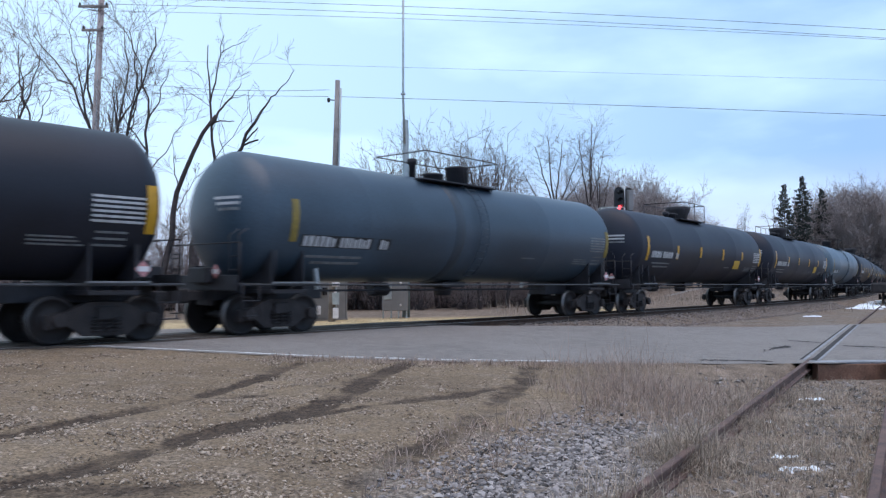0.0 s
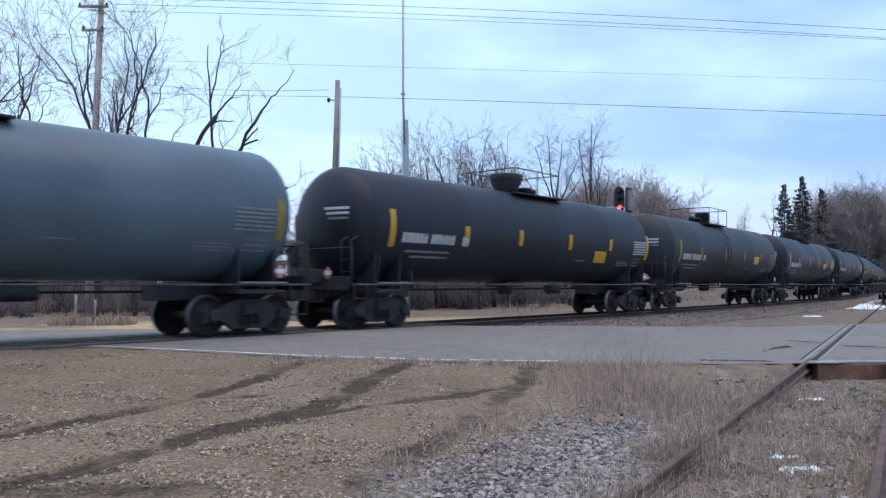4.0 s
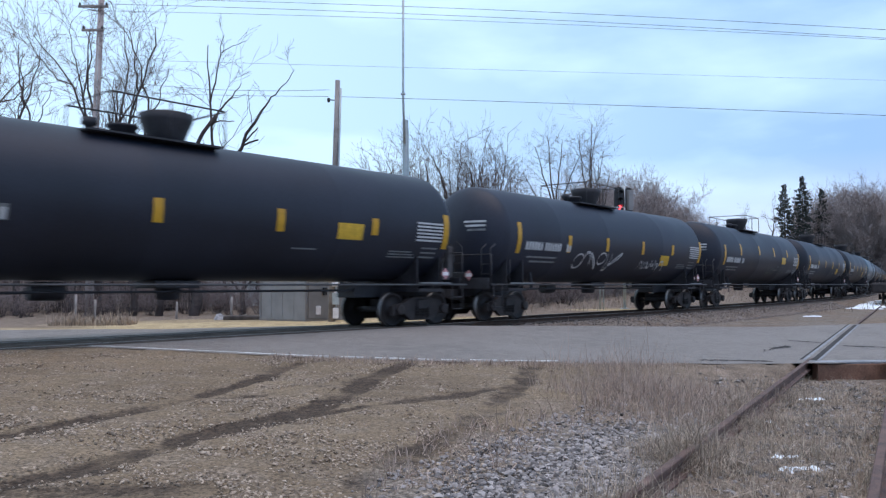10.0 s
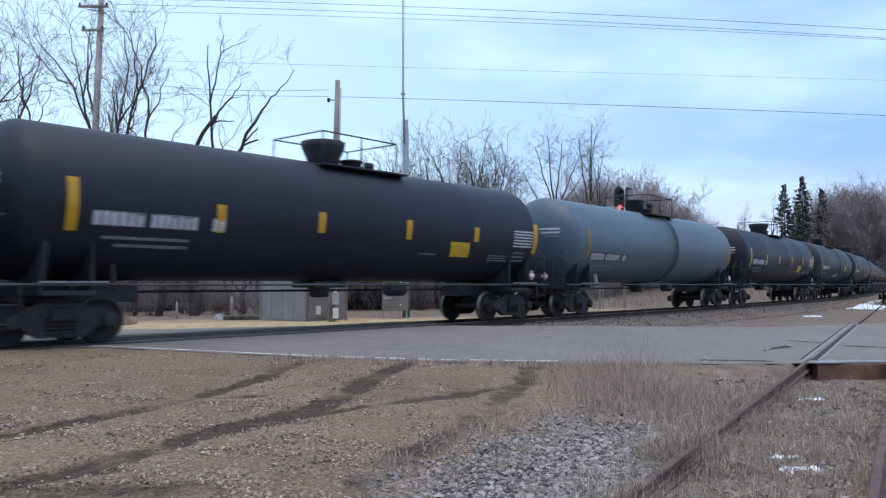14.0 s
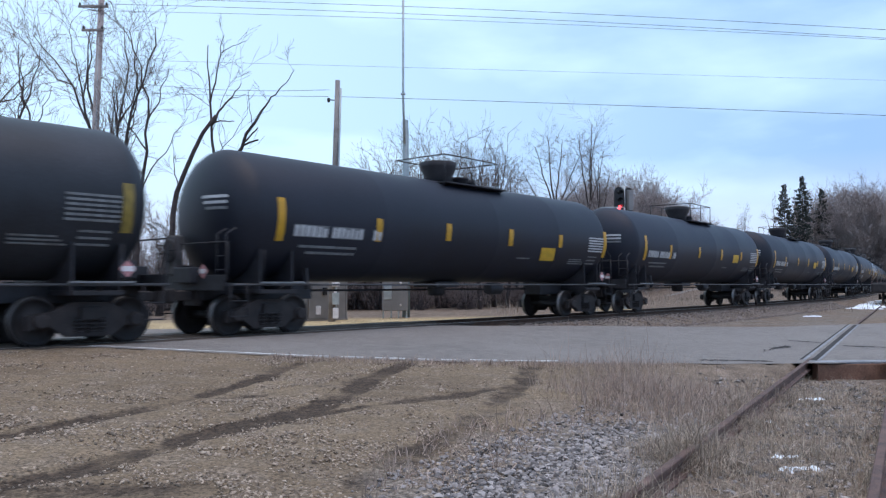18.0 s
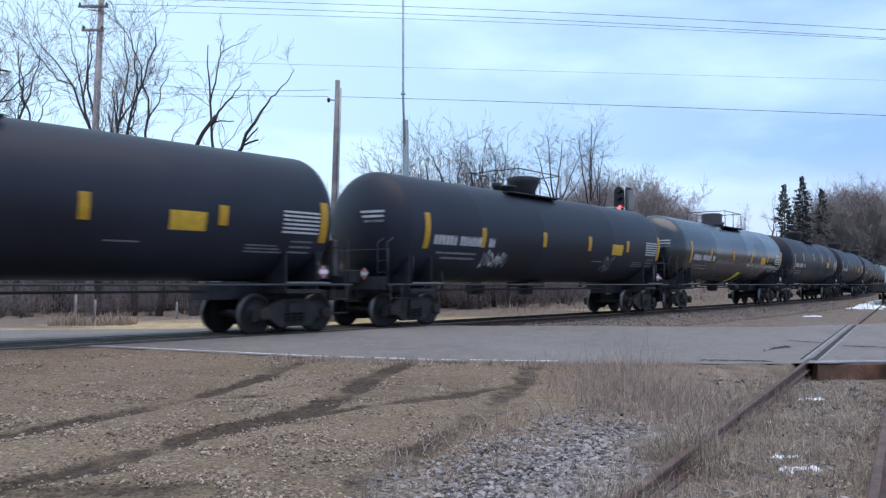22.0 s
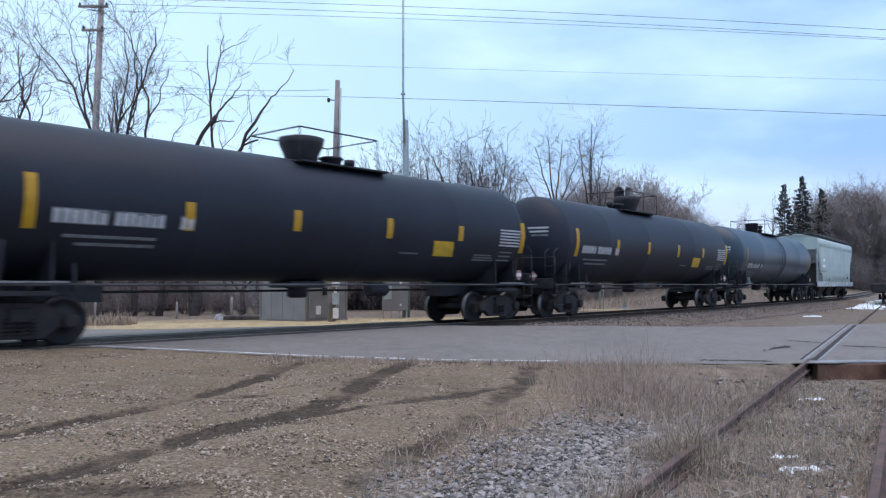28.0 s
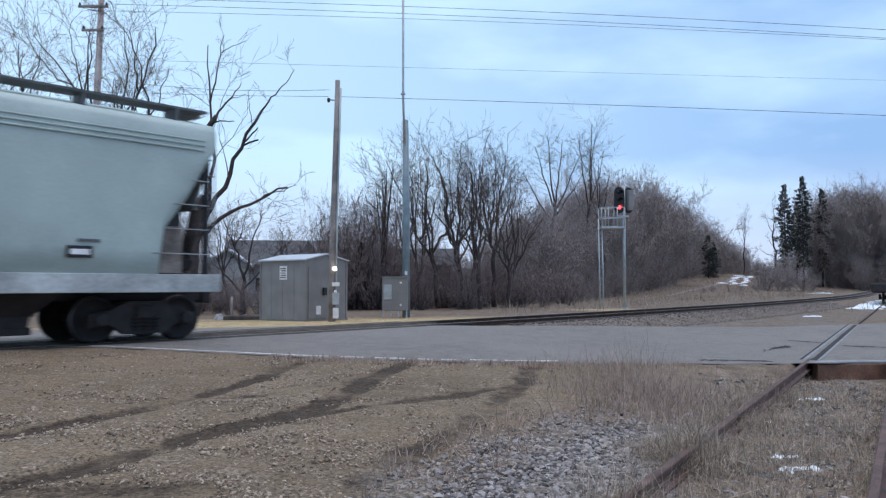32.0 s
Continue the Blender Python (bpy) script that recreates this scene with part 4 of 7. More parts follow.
# ---- beside the crossing ----
def build_signal_hut():
    """A metal relay hut with a low gable roof; the corner towards the road is its origin, its long side along x."""
    hut = thing("signal_hut", up(-5.06, 29.4) @ pose(0, 0, 0, 0, 0, 139), "grey metal relay hut with a pale low gable roof", "hut")
    L, W, eave, ridge = 2.72, 2.0, 2.26, 2.48
    bm = bmesh.new()
    a = [bm.verts.new(c) for c in ((0, 0, 0.05), (L, 0, 0.05), (L, -W, 0.05), (0, -W, 0.05))]
    b = [bm.verts.new(c) for c in ((0, 0, eave), (L, 0, eave), (L, -W, eave), (0, -W, eave))]
    top = [bm.verts.new((x, -W / 2, ridge)) for x in (0, L)]
    for q in ((a[0], a[1], b[1], b[0]), (a[2], a[3], b[3], b[2]), (a[1], a[2], b[2], top[1], b[1]), (a[3], a[0], b[0], top[0], b[3]), tuple(a)):
        bm.faces.new(q)
    part("wall", bm, M_SHED, hut, "grey painted sheet metal walls")
    for e in (0, 1):
        bm = bmesh.new()
        lift = (ridge - eave) / (W / 2)
        y0, y1 = (0.09, -W / 2) if e == 0 else (-W - 0.09, -W / 2)
        v = [bm.verts.new(c) for x in (-0.07, L + 0.07) for c in ((x, y0, eave + 0.01 - 0.09 * lift), (x, y1, ridge + 0.01), (x, y1, ridge + 0.055), (x, y0, eave + 0.055 - 0.09 * lift))]
        for q in ((0, 1, 2, 3), (4, 7, 6, 5), (0, 3, 7, 4), (3, 2, 6, 7), (0, 4, 5, 1)):
            bm.faces.new([v[i] for i in q])
        part("roof", bm, M_ROOF_WHITE, hut, "pale sheet metal roof slope")
    bm = bmesh.new()
    box(bm, -0.05, L + 0.05, -W - 0.05, 0.05, -0.15, 0.06, 0.01)
    part("plinth", bm, M_ASPHALT, hut, "concrete plinth")
    for x in (0.68, 1.36, 2.04):
        bm = bmesh.new()
        box(bm, x - 0.008, x + 0.008, 0.0, 0.010, 0.08, eave - 0.04)
        part("seam", bm, M_SHED, hut)
    for x, y in ((0.0, 0.0), (L, 0.0), (0.0, -W)):
        bm = bmesh.new()
        box(bm, x - 0.035, x + 0.035, y - 0.035, y + 0.035, 0.07, eave - 0.02, 0.005)
        part("corner_trim", bm, M_SHED, hut)
    bm = bmesh.new()
    box(bm, 1.09, 1.53, 0.004, 0.018, 1.54, 2.06, 0.004)
    notice = part("notice", bm, M_PLACARD_W, hut, "white notice board")
    for j in range(5):
        bm = bmesh.new()
        box(bm, 1.15, 1.47 - 0.05 * (j % 2), 0.019, 0.023, 1.94 - 0.085 * j, 1.98 - 0.085 * j)
        part("notice_line", bm, M_BLACK if j != 2 else M_SHED, notice)
    bm = bmesh.new()
    box(bm, -0.03, -0.004, -1.0, -0.12, 0.1, 2.02, 0.008)
    door = part("door", bm, M_SHED, hut, "grey metal door")
    bm = bmesh.new()
    box(bm, -0.075, -0.032, -0.68, -0.46, 0.24, 0.56, 0.01)
    part("vent", bm, M_PLACARD_W, door, "pale vent cover")
    bm = bmesh.new()
    box(bm, -0.12, -0.032, -0.95, -0.78, 0.95, 1.24, 0.02)
    part("lock", bm, M_BLACK, door, "black lock box")
    return hut


def build_service_pole():
    pole = thing("utility_pole", up(-4.05, 29.1), "weathered wooden pole with meter boxes and conduit", "utility pole")
    bm = bmesh.new()
    tube(bm, [(0, 0, -0.3), (0.03, 0, 3.0), (0.10, 0, 6.0), (0.17, 0, 8.86)], [0.135, 0.12, 0.105, 0.09], 14)
    part("shaft", bm, M_WOOD, pole)
    bm = bmesh.new()
    tube(bm, [(0.17, -0.09, 0.1), (0.18, -0.09, 3.2), (0.24, -0.08, 6.0), (0.30, -0.06, 8.55)], 0.03, 8)
    part("conduit", bm, M_GALV, pole, "grey steel conduit")
    for z0, z1, w, mat, lab in ((1.28, 1.42, 0.13, M_PLACARD_W, "white meter plate"), (0.62, 1.05, 0.12, M_GALV, "grey meter box"), (0.12, 0.50, 0.10, M_PLACARD_W, "pale junction box")):
        bm = bmesh.new()
        box(bm, 0.17 - w, 0.17 + w, -0.24, -0.12, z0, z1, 0.015)
        part("meter_box", bm, mat, pole, lab)
    bm = bmesh.new()
    spin(bm, [(-0.30, 0.001), (-0.29, 0.075), (-0.20, 0.085), (-0.13, 0.06)], 14, "y", Matrix.Translation((0.13, 0, 1.92)))
    part("lamp", bm, M_LAMP_WHITE, pole, "small lit white lamp")
    bm = bmesh.new()
    spin(bm, [(-0.26, 0.001), (-0.255, 0.05), (-0.18, 0.06), (-0.12, 0.04)], 12, "y", Matrix.Translation((0.15, 0, 1.08)))
    part("meter_dial", bm, M_PLACARD_W, pole, "round glass meter")
    bm = bmesh.new()
    tube(bm, [(0.10, 0, 8.12), (-0.14, 0, 8.14)], 0.02, 6)
    spin(bm, [(8.05, 0.04), (8.09, 0.06), (8.17, 0.06), (8.21, 0.04)], 10, "z", Matrix.Translation((-0.16, 0, 0)))
    part("insulator", bm, M_BLACK, pole)
    return pole


def build_antenna():
    mast = thing("radio_mast", up(-1.52, 33.0), "grey steel radio mast beside the line", "mast")
    bm = bmesh.new()
    tube(bm, [(0, 0, -0.2), (0.0, 0, 4.0), (-0.05, 0, 8.2)], [0.165, 0.15, 0.125], 14)
    part("pole", bm, M_MAST, mast, "blue-grey painted steel pole")
    bm = bmesh.new()
    tube(bm, [(-0.08, -0.14, 7.2), (-0.14, -0.14, 9.2), (-0.15, -0.14, 16.0)], [0.05, 0.05, 0.045], 8)
    part("antenna", bm, M_GALV, mast, "thin antenna pipe")
    bm = bmesh.new()
    spin(bm, [(9.22, 0.05), (9.24, 0.10), (9.30, 0.10), (9.32, 0.05)], 10, "z", Matrix.Translation((-0.14, -0.14, 0)))
    part("clamp", bm, M_GALV, mast)
    bm = bmesh.new()
    box(bm, -0.05, 0.05, -0.20, -0.14, 1.75, 1.9, 0.01)
    part("plate", bm, M_PLACARD_W, mast, "small white plate")
    case = thing("equipment_case", up(-1.92, 32.3), "grey steel equipment case on legs", "cabinet")
    bm = bmesh.new()
    box(bm, -0.52, 0.50, -0.28, 0.28, 0.30, 1.62, 0.02)
    part("body", bm, M_SHED, case)
    bm = bmesh.new()
    box(bm, -0.56, 0.54, -0.32, 0.32, 1.62, 1.67, 0.01)
    part("lid", bm, M_SHED, case)
    bm = bmesh.new()
    box(bm, -0.46, -0.14, -0.30, -0.283, 0.75, 1.35, 0.006)
    part("door_panel", bm, M_GALV, case, "pale panel")
    for x, z in ((0.22, 1.42), (0.22, 0.52)):
        bm = bmesh.new()
        spin(bm, [(-0.31, 0.001), (-0.305, 0.05), (-0.282, 0.05)], 10, "y", Matrix.Translation((x, 0, z)))
        part("latch", bm, M_PLACARD_W, case, "bright latch plate")
    for x in (-0.48, -0.16, 0.14, 0.46):
        bm = bmesh.new()
        box(bm, x - 0.03, x + 0.03, -0.24, -0.18, -0.05, 0.30)
        part("leg", bm, M_GALV, case)


def build_signal():
    sig = thing("railway_signal", up(9.92, 43.6), "steel railway signal with a lit red lamp and ladder platform", "railway signal")
    g = float(ground_height(9.75, 43.6))
    bm = bmesh.new()
    tube(bm, [(0, 0, -0.2), (0, 0, 6.75)], [0.085, 0.075], 12)
    box(bm, -0.2, 0.2, -0.2, 0.2, -0.25, 0.05, 0.01)
    part("mast", bm, M_GALV, sig, "galvanised steel mast")
    for x in (-1.44, -1.25):
        bm = bmesh.new()
        tube(bm, [(x, -0.5, -0.3), (x, -0.2, 4.9 if x < -1.3 else 4.5)], 0.038, 6)
        part("ladder_rail", bm, M_GALV, sig)
    for j in range(15):
        bm = bmesh.new()
        z = 0.1 + 0.31 * j
        tube(bm, [(-1.44, -0.5 + 0.06 * z, z), (-1.25, -0.5 + 0.06 * z, z)], 0.015, 5)
        part("rung", bm, M_GALV, sig)
    bm = bmesh.new()
    box(bm, -1.36, -0.05, -0.62, 0.25, 4.36, 4.48, 0.01)
    part("platform", bm, M_GALV, sig, "steel grating platform")
    for y in (-0.6, 0.23):
        for z in (4.95, 5.50):
            bm = bmesh.new()
            tube(bm, [(-1.34, y, z), (-0.12, y, z)], 0.028, 6)
            part("guard_rail", bm, M_GALV, sig)
        for x in (-1.34, -0.98, -0.5, -0.12):
            bm = bmesh.new()
            tube(bm, [(x, y, 4.45), (x, y, 5.50)], 0.028, 6)
            part("guard_post", bm, M_GALV, sig)
    for x in (-1.34,):
        for z in (4.95, 5.50):
            bm = bmesh.new()
            tube(bm, [(x, -0.6, z), (x, 0.23, z)], 0.028, 6)
            part("guard_rail", bm, M_GALV, sig)
    bm = bmesh.new()
    tube(bm, [(-0.35, -0.1, 5.05), (0.25, -0.1, 5.05)], 0.05, 6)
    part("head_arm", bm, M_GALV, sig)

    def head(x, y, turn, lit):
        bm = bmesh.new()
        pts = []
        for i in range(28):
            t = 2 * math.pi * i / 28
            pts.append((0.30 * math.cos(t), (0.42 if math.sin(t) > 0 else -0.42) + 0.30 * math.sin(t)))
        m = pose(x, y, 5.95, 0, 0, turn)
        a = [bm.verts.new(m @ Vector((px, 0.0, pz))) for px, pz in pts]
        b = [bm.verts.new(m @ Vector((px, 0.02, pz))) for px, pz in pts]
        for j in range(28):
            bm.faces.new((a[j], a[(j + 1) % 28], b[(j + 1) % 28], b[j]))
        bm.faces.new(a[::-1])
        bm.faces.new(b)
        hd = part("signal_head", bm, M_BLACK, sig, "black signal head with backing plate")
        bm = bmesh.new()
        box(bm, -0.14, 0.14, 0.02, 0.28, -0.55, 0.55, 0.02, m)
        part("lamp_housing", bm, M_BLACK if lit else M_SHED, hd)
        for z in (0.40, 0.0, -0.40):
            bm = bmesh.new()
            spin(bm, [(-0.012, 0.001), (-0.01, 0.10), (0.0, 0.105)], 16, "y", m @ Matrix.Translation((0, 0, z)))
            part("lens", bm, M_LAMP_RED if lit and z < -0.2 else M_BLACK, hd, "lit red lens" if lit and z < -0.2 else "dark lens")
            bm = bmesh.new()
            rows = []
            for yy in (-0.24, 0.0):
                rows.append([bm.verts.new(m @ Vector((0.125 * math.cos(radians(q)), yy, z + 0.125 * math.sin(radians(q))))) for q in range(-10, 191, 20)])
            for j in range(len(rows[0]) - 1):
                bm.faces.new((rows[0][j], rows[0][j + 1], rows[1][j + 1], rows[1][j]))
            part("visor", bm, M_BLACK, hd)
    head(-0.27, -0.12, 8, True)
    head(0.27, 0.12, 205, False)


def build_line_pole():
    """The tall pole that carries the wires."""
    pole = thing("power_pole", up(-17.5, 39.5), "tall grey wooden power pole with crossarms", "utility pole")
    bm = bmesh.new()
    tube(bm, [(0, 0, -0.3), (0.12, 0, 8), (0.42, 0, 19.0)], [0.21, 0.17, 0.13], 14)
    part("shaft", bm, M_POLE, pole)
    for z, w in ((15.45, 0.75), (14.25, 0.55), (16.9, 1.2)):
        bm = bmesh.new()
        box(bm, -w, w, -0.22, -0.12, z - 0.06, z + 0.06, 0.01)
        part("crossarm", bm, M_WOOD, pole)
        for x in (-w + 0.08, w - 0.08):
            bm = bmesh.new()
            spin(bm, [(z + 0.05, 0.03), (z + 0.09, 0.06), (z + 0.16, 0.055), (z + 0.2, 0.02)], 8, "z", Matrix.Translation((x, -0.17, 0)))
            part("insulator", bm, M_BLACK, pole)
    bm = bmesh.new()
    tube(bm, [(0.2, -0.18, 0.2), (0.24, -0.16, 9), (0.28, -0.14, 14)], 0.02, 6)
    part("ground_wire", bm, M_GALV, pole)


def wire(name, a, b, sag, radius=0.012):
    a, b = Vector(a), Vector(b)
    bm = bmesh.new()
    pts = []
    for i in range(25):
        t = i / 24
        p = a.lerp(b, t)
        p.z -= sag * 4 * t * (1 - t)
        pts.append(p)
    tube(bm, pts, radius, 4)
    return single("overhead_wire", bm, M_WIRE, "thin dark overhead wire", "wire", group="overhead wires")


def build_wires():
    for a, b, sag, r in (((-17.13, 39.30, 15.45), (21.70, 33.00, 11.61), -0.22, 0.0105),
                         ((-17.12, 39.30, 15.15), (21.69, 33.00, 11.25), -0.20, 0.0105),
                         ((-17.12, 39.30, 14.80), (23.66, 36.00, 12.12), -0.20, 0.0090),
                         ((-17.11, 39.40, 12.38), (39.34, 60.00, 16.48), 0.0, 0.0075),
                         ((-4.0, 29.10, 8.05), (17.01, 26.00, 6.58), -0.04, 0.0095),
                         ((-17.10, 39.40, 11.44), (-4.21, 29.10, 8.30), 0.25, 0.0090),
                         ((-17.08, 39.40, 10.76), (-4.20, 29.10, 8.05), 0.05, 0.0080),
                         ((-25.91, 50.00, 13.78), (-17.10, 39.40, 11.73), 0.10, 0.0090)):
        wire("overhead_wire", a, b, sag, r)


def gable_house(at, label, L, W, eave, ridge, wall, roof, windows, gables=()):
    """A gabled house, its ridge along x, front at -y; gables: (x, half width, ridge height) of front gables."""
    house = thing("house", at, label, "house")
    bm = bmesh.new()
    box(bm, -L, L, -W, W, -0.3, eave, 0.02)
    part("wall", bm, wall, house, "sided house wall")
    bm = bmesh.new()
    v = [bm.verts.new(c) for c in ((-L - 0.4, -W - 0.5, eave - 0.1), (L + 0.4, -W - 0.5, eave - 0.1), (L + 0.4, 0, ridge), (-L - 0.4, 0, ridge), (-L - 0.4, W + 0.5, eave - 0.1), (L + 0.4, W + 0.5, eave - 0.1))]
    for q in ((0, 1, 2, 3), (3, 2, 5, 4), (0, 3, 4), (1, 5, 2)):
        bm.faces.new([v[i] for i in q])
    part("roof", bm, roof, house, "dark shingle roof")
    for x, w, top in gables:
        bm = bmesh.new()
        v = [bm.verts.new(c) for c in ((x - w, -W - 1.2, -0.3), (x + w, -W - 1.2, -0.3), (x + w, -W - 1.2, eave), (x, -W - 1.2, top), (x - w, -W - 1.2, eave), (x - w, 0, -0.3), (x + w, 0, -0.3), (x + w, 0, eave), (x, 0, top), (x - w, 0, eave))]
        for q in ((0, 1, 2, 3, 4), (5, 9, 8, 7, 6), (0, 4, 9, 5), (1, 6, 7, 2)):
            bm.faces.new([v[i] for i in q])
        part("gable", bm, M_SIDING, house, "pale sided gable")
        for e in (-1, 1):
            bm = bmesh.new()
            d = Vector((e * (w + 0.3), 0, (eave - top) * (w + 0.3) / w))
            v = [bm.verts.new(Vector(c)) for c in ((x, -W - 1.5, top + 0.05), (x, 0.2, top + 0.05))]
            u = [bm.verts.new(Vector((x, y, top + 0.05)) + d) for y in (0.2, -W - 1.5)]
            lo = [bm.verts.new(k.co - Vector((0, 0, 0.14))) for k in (*v, *u)]
            bm.faces.new((v[0], v[1], u[0], u[1]))
            bm.faces.new(lo[::-1])
            for i, j in ((0, 1), (1, 2), (2, 3), (3, 0)):
                t = (*v, *u)
                bm.faces.new((t[i], lo[i], lo[j], t[j]))
            part("gable_roof", bm, M_ROOF_WHITE, house, "pale gable roof slope")
    for x in windows:
        bm = bmesh.new()
        box(bm, x - 0.5, x + 0.5, -W - 0.06, -W - 0.01, 1.0, 2.2, 0.01)
        win = part("window", bm, M_ROOF_WHITE, house)
        bm = bmesh.new()
        box(bm, x - 0.42, x + 0.42, -W - 0.08, -W - 0.065, 1.08, 2.12)
        part("pane", bm, M_BLACK, win, "dark window pane")
    return house


def build_house():
    gable_house(up(-12.9, 63) @ pose(0, 0, 0, 0, 0, 5), "grey-roofed house with pale gables behind the trees", 3.7, 3.0, 3.2, 5.1, M_SIDING, M_SHINGLE, (-1.0, 0.9), ((-3.3, 1.5, 4.2), (2.6, 1.3, 4.9)))
    gable_house(up(-3.9, 60.5) @ pose(0, 0, 0, 0, 0, -2), "long low brown building behind the bare trees", 4.6, 2.5, 3.1, 4.3, M_BROWN_WALL, M_SHINGLE, (-3.2, 0.2, 3.0))


def build_crossing():
    """Panels and flangeways where the two tracks cross the road."""
    panels = thing("crossing_panels", Matrix(), "dark rubber strips along the rails in the road", "level crossing", kind="structure")
    for lat in (GAUGE + 0.10, GAUGE - 0.10, -GAUGE + 0.10, -GAUGE - 0.10):
        bm = bmesh.new()
        rows = []
        for i in range(40):
            s = -6 + 24.5 * i / 39
            p, a = line_at(s, lat)
            rows.append([bm.verts.new((p.x + o * math.sin(a), p.y - o * math.cos(a), z)) for o, z in ((-0.055, -0.004), (0.055, -0.004), (0.055, -0.06), (-0.055, -0.06))])
        for p, q in zip(rows, rows[1:]):
            for j in range(4):
                bm.faces.new((p[j], p[(j + 1) % 4], q[(j + 1) % 4], q[j]))
        part("rubber_strip", bm, M_TAR, panels)
    n = Vector((SIDE_DIR.y, -SIDE_DIR.x, 0))
    for lat, w, mat, lab in ((-GAUGE + 0.10, 0.055, M_TAR, "dark flangeway"), (GAUGE - 0.10, 0.055, M_TAR, "dark flangeway"), (-GAUGE + 0.185, 0.025, M_CONCRETE, "pale concrete strip"), (-GAUGE - 0.075, 0.03, M_CONCRETE, "pale concrete strip"), (GAUGE + 0.08, 0.03, M_CONCRETE, "pale concrete strip"), (-GAUGE - 0.13, 0.02, M_TAR, "dark joint")):
        bm = bmesh.new()
        rows = []
        for i in range(30):
            p = SIDE_P + SIDE_DIR * (11.75 + 14.2 * i / 29) + n * lat
            z = max(float(road_height(p.x, p.y)), SIDE_Z) + 0.006
            rows.append([bm.verts.new((p.x + o * n.x, p.y + o * n.y, z + dz)) for o, dz in ((-w, 0), (w, 0), (w, -0.12), (-w, -0.12))])
        for p, q in zip(rows, rows[1:]):
            for j in range(4):
                bm.faces.new((p[j], p[(j + 1) % 4], q[(j + 1) % 4], q[j]))
        part("panel_strip", bm, mat, panels, lab)
    board = thing("crossing_board", Matrix(), "rust-brown edge boards at the end of the crossing", "level crossing", kind="structure")
    a, b = Vector((7.12, 15.45, 0)), Vector((8.85, 15.70, 0))
    for p, q, z0, z1, mat in ((Vector((7.20, 15.40, 0)), Vector((8.86, 15.55, 0)), -0.80, -0.40, M_RUST_BOARD), (Vector((7.16, 15.43, 0)), Vector((8.86, 15.60, 0)), -0.40, -0.355, M_CONCRETE), (Vector((5.55, 15.30, 0)), Vector((6.72, 15.38, 0)), -0.50, -0.40, M_CONCRETE), (Vector((8.98, 15.6, 0)), Vector((11.5, 15.9, 0)), -0.6, -0.37, M_RUST_BOARD)):
        d = q - p
        bm = bmesh.new()
        box(bm, 0, d.length, 0, 0.22 if mat is M_RUST_BOARD else 0.3, z0, z1, 0.012, Matrix.Translation(p) @ Matrix.Rotation(math.atan2(d.y, d.x), 4, "Z"))
        part("edge_board", bm, mat, board)
    rng = random.Random(5)
    cracks = thing("road_cracks", Matrix(), "tar-filled cracks in the road", "road marking", kind="structure")
    for x0, y0, x1, y1, w in ((8.8, 20.42, 9.48, 19.87, 0.10), (6.94, 17.38, 8.12, 18.93, 0.05), (7.45, 18.1, 8.11, 18.67, 0.13), (9.64, 19.35, 12.4, 18.7, 0.11), (9.7, 17.3, 12.5, 17.6, 0.05), (-14, 16.2, -8.5, 17.6, 0.06), (4.9, 15.3, 6.3, 15.4, 0.07)):
        bm = bmesh.new()
        last = None
        for i in range(31):
            t = i / 30
            x, y = x0 + (x1 - x0) * t, y0 + (y1 - y0) * t + rng.gauss(0, 0.05)
            ww = w * rng.uniform(0.4, 1.3)
            now = [bm.verts.new((x, y + s * ww, float(road_height(x, y + s * ww)) + 0.006)) for s in (-1, 1)]
            if last:
                bm.faces.new((last[0], now[0], now[1], last[1]))
            last = now
        part("crack", bm, M_TAR, cracks)


def lump(bm, rng, c, r, flat=0.5, seg=7, rings=3):
    """An uneven flattened lump."""
    c = Vector(c)
    top = bm.verts.new(c + Vector((rng.gauss(0, r * 0.2), rng.gauss(0, r * 0.2), r * flat)))
    rows = []
    for j in range(rings):
        f = (j + 1) / rings
        rows.append([bm.verts.new(c + Vector((r * f * math.cos(6.283 * i / seg) * rng.uniform(0.75, 1.25), r * f * math.sin(6.283 * i / seg) * rng.uniform(0.75, 1.25), r * flat * (1 - f * f) * rng.uniform(0.6, 1.2) - 0.03 * f))) for i in range(seg)])
    for i in range(seg):
        bm.faces.new((top, rows[0][i], rows[0][(i + 1) % seg])).smooth = True
    for a, b in zip(rows, rows[1:]):
        for i in range(seg):
            bm.faces.new((a[i], b[i], b[(i + 1) % seg], a[(i + 1) % seg])).smooth = True


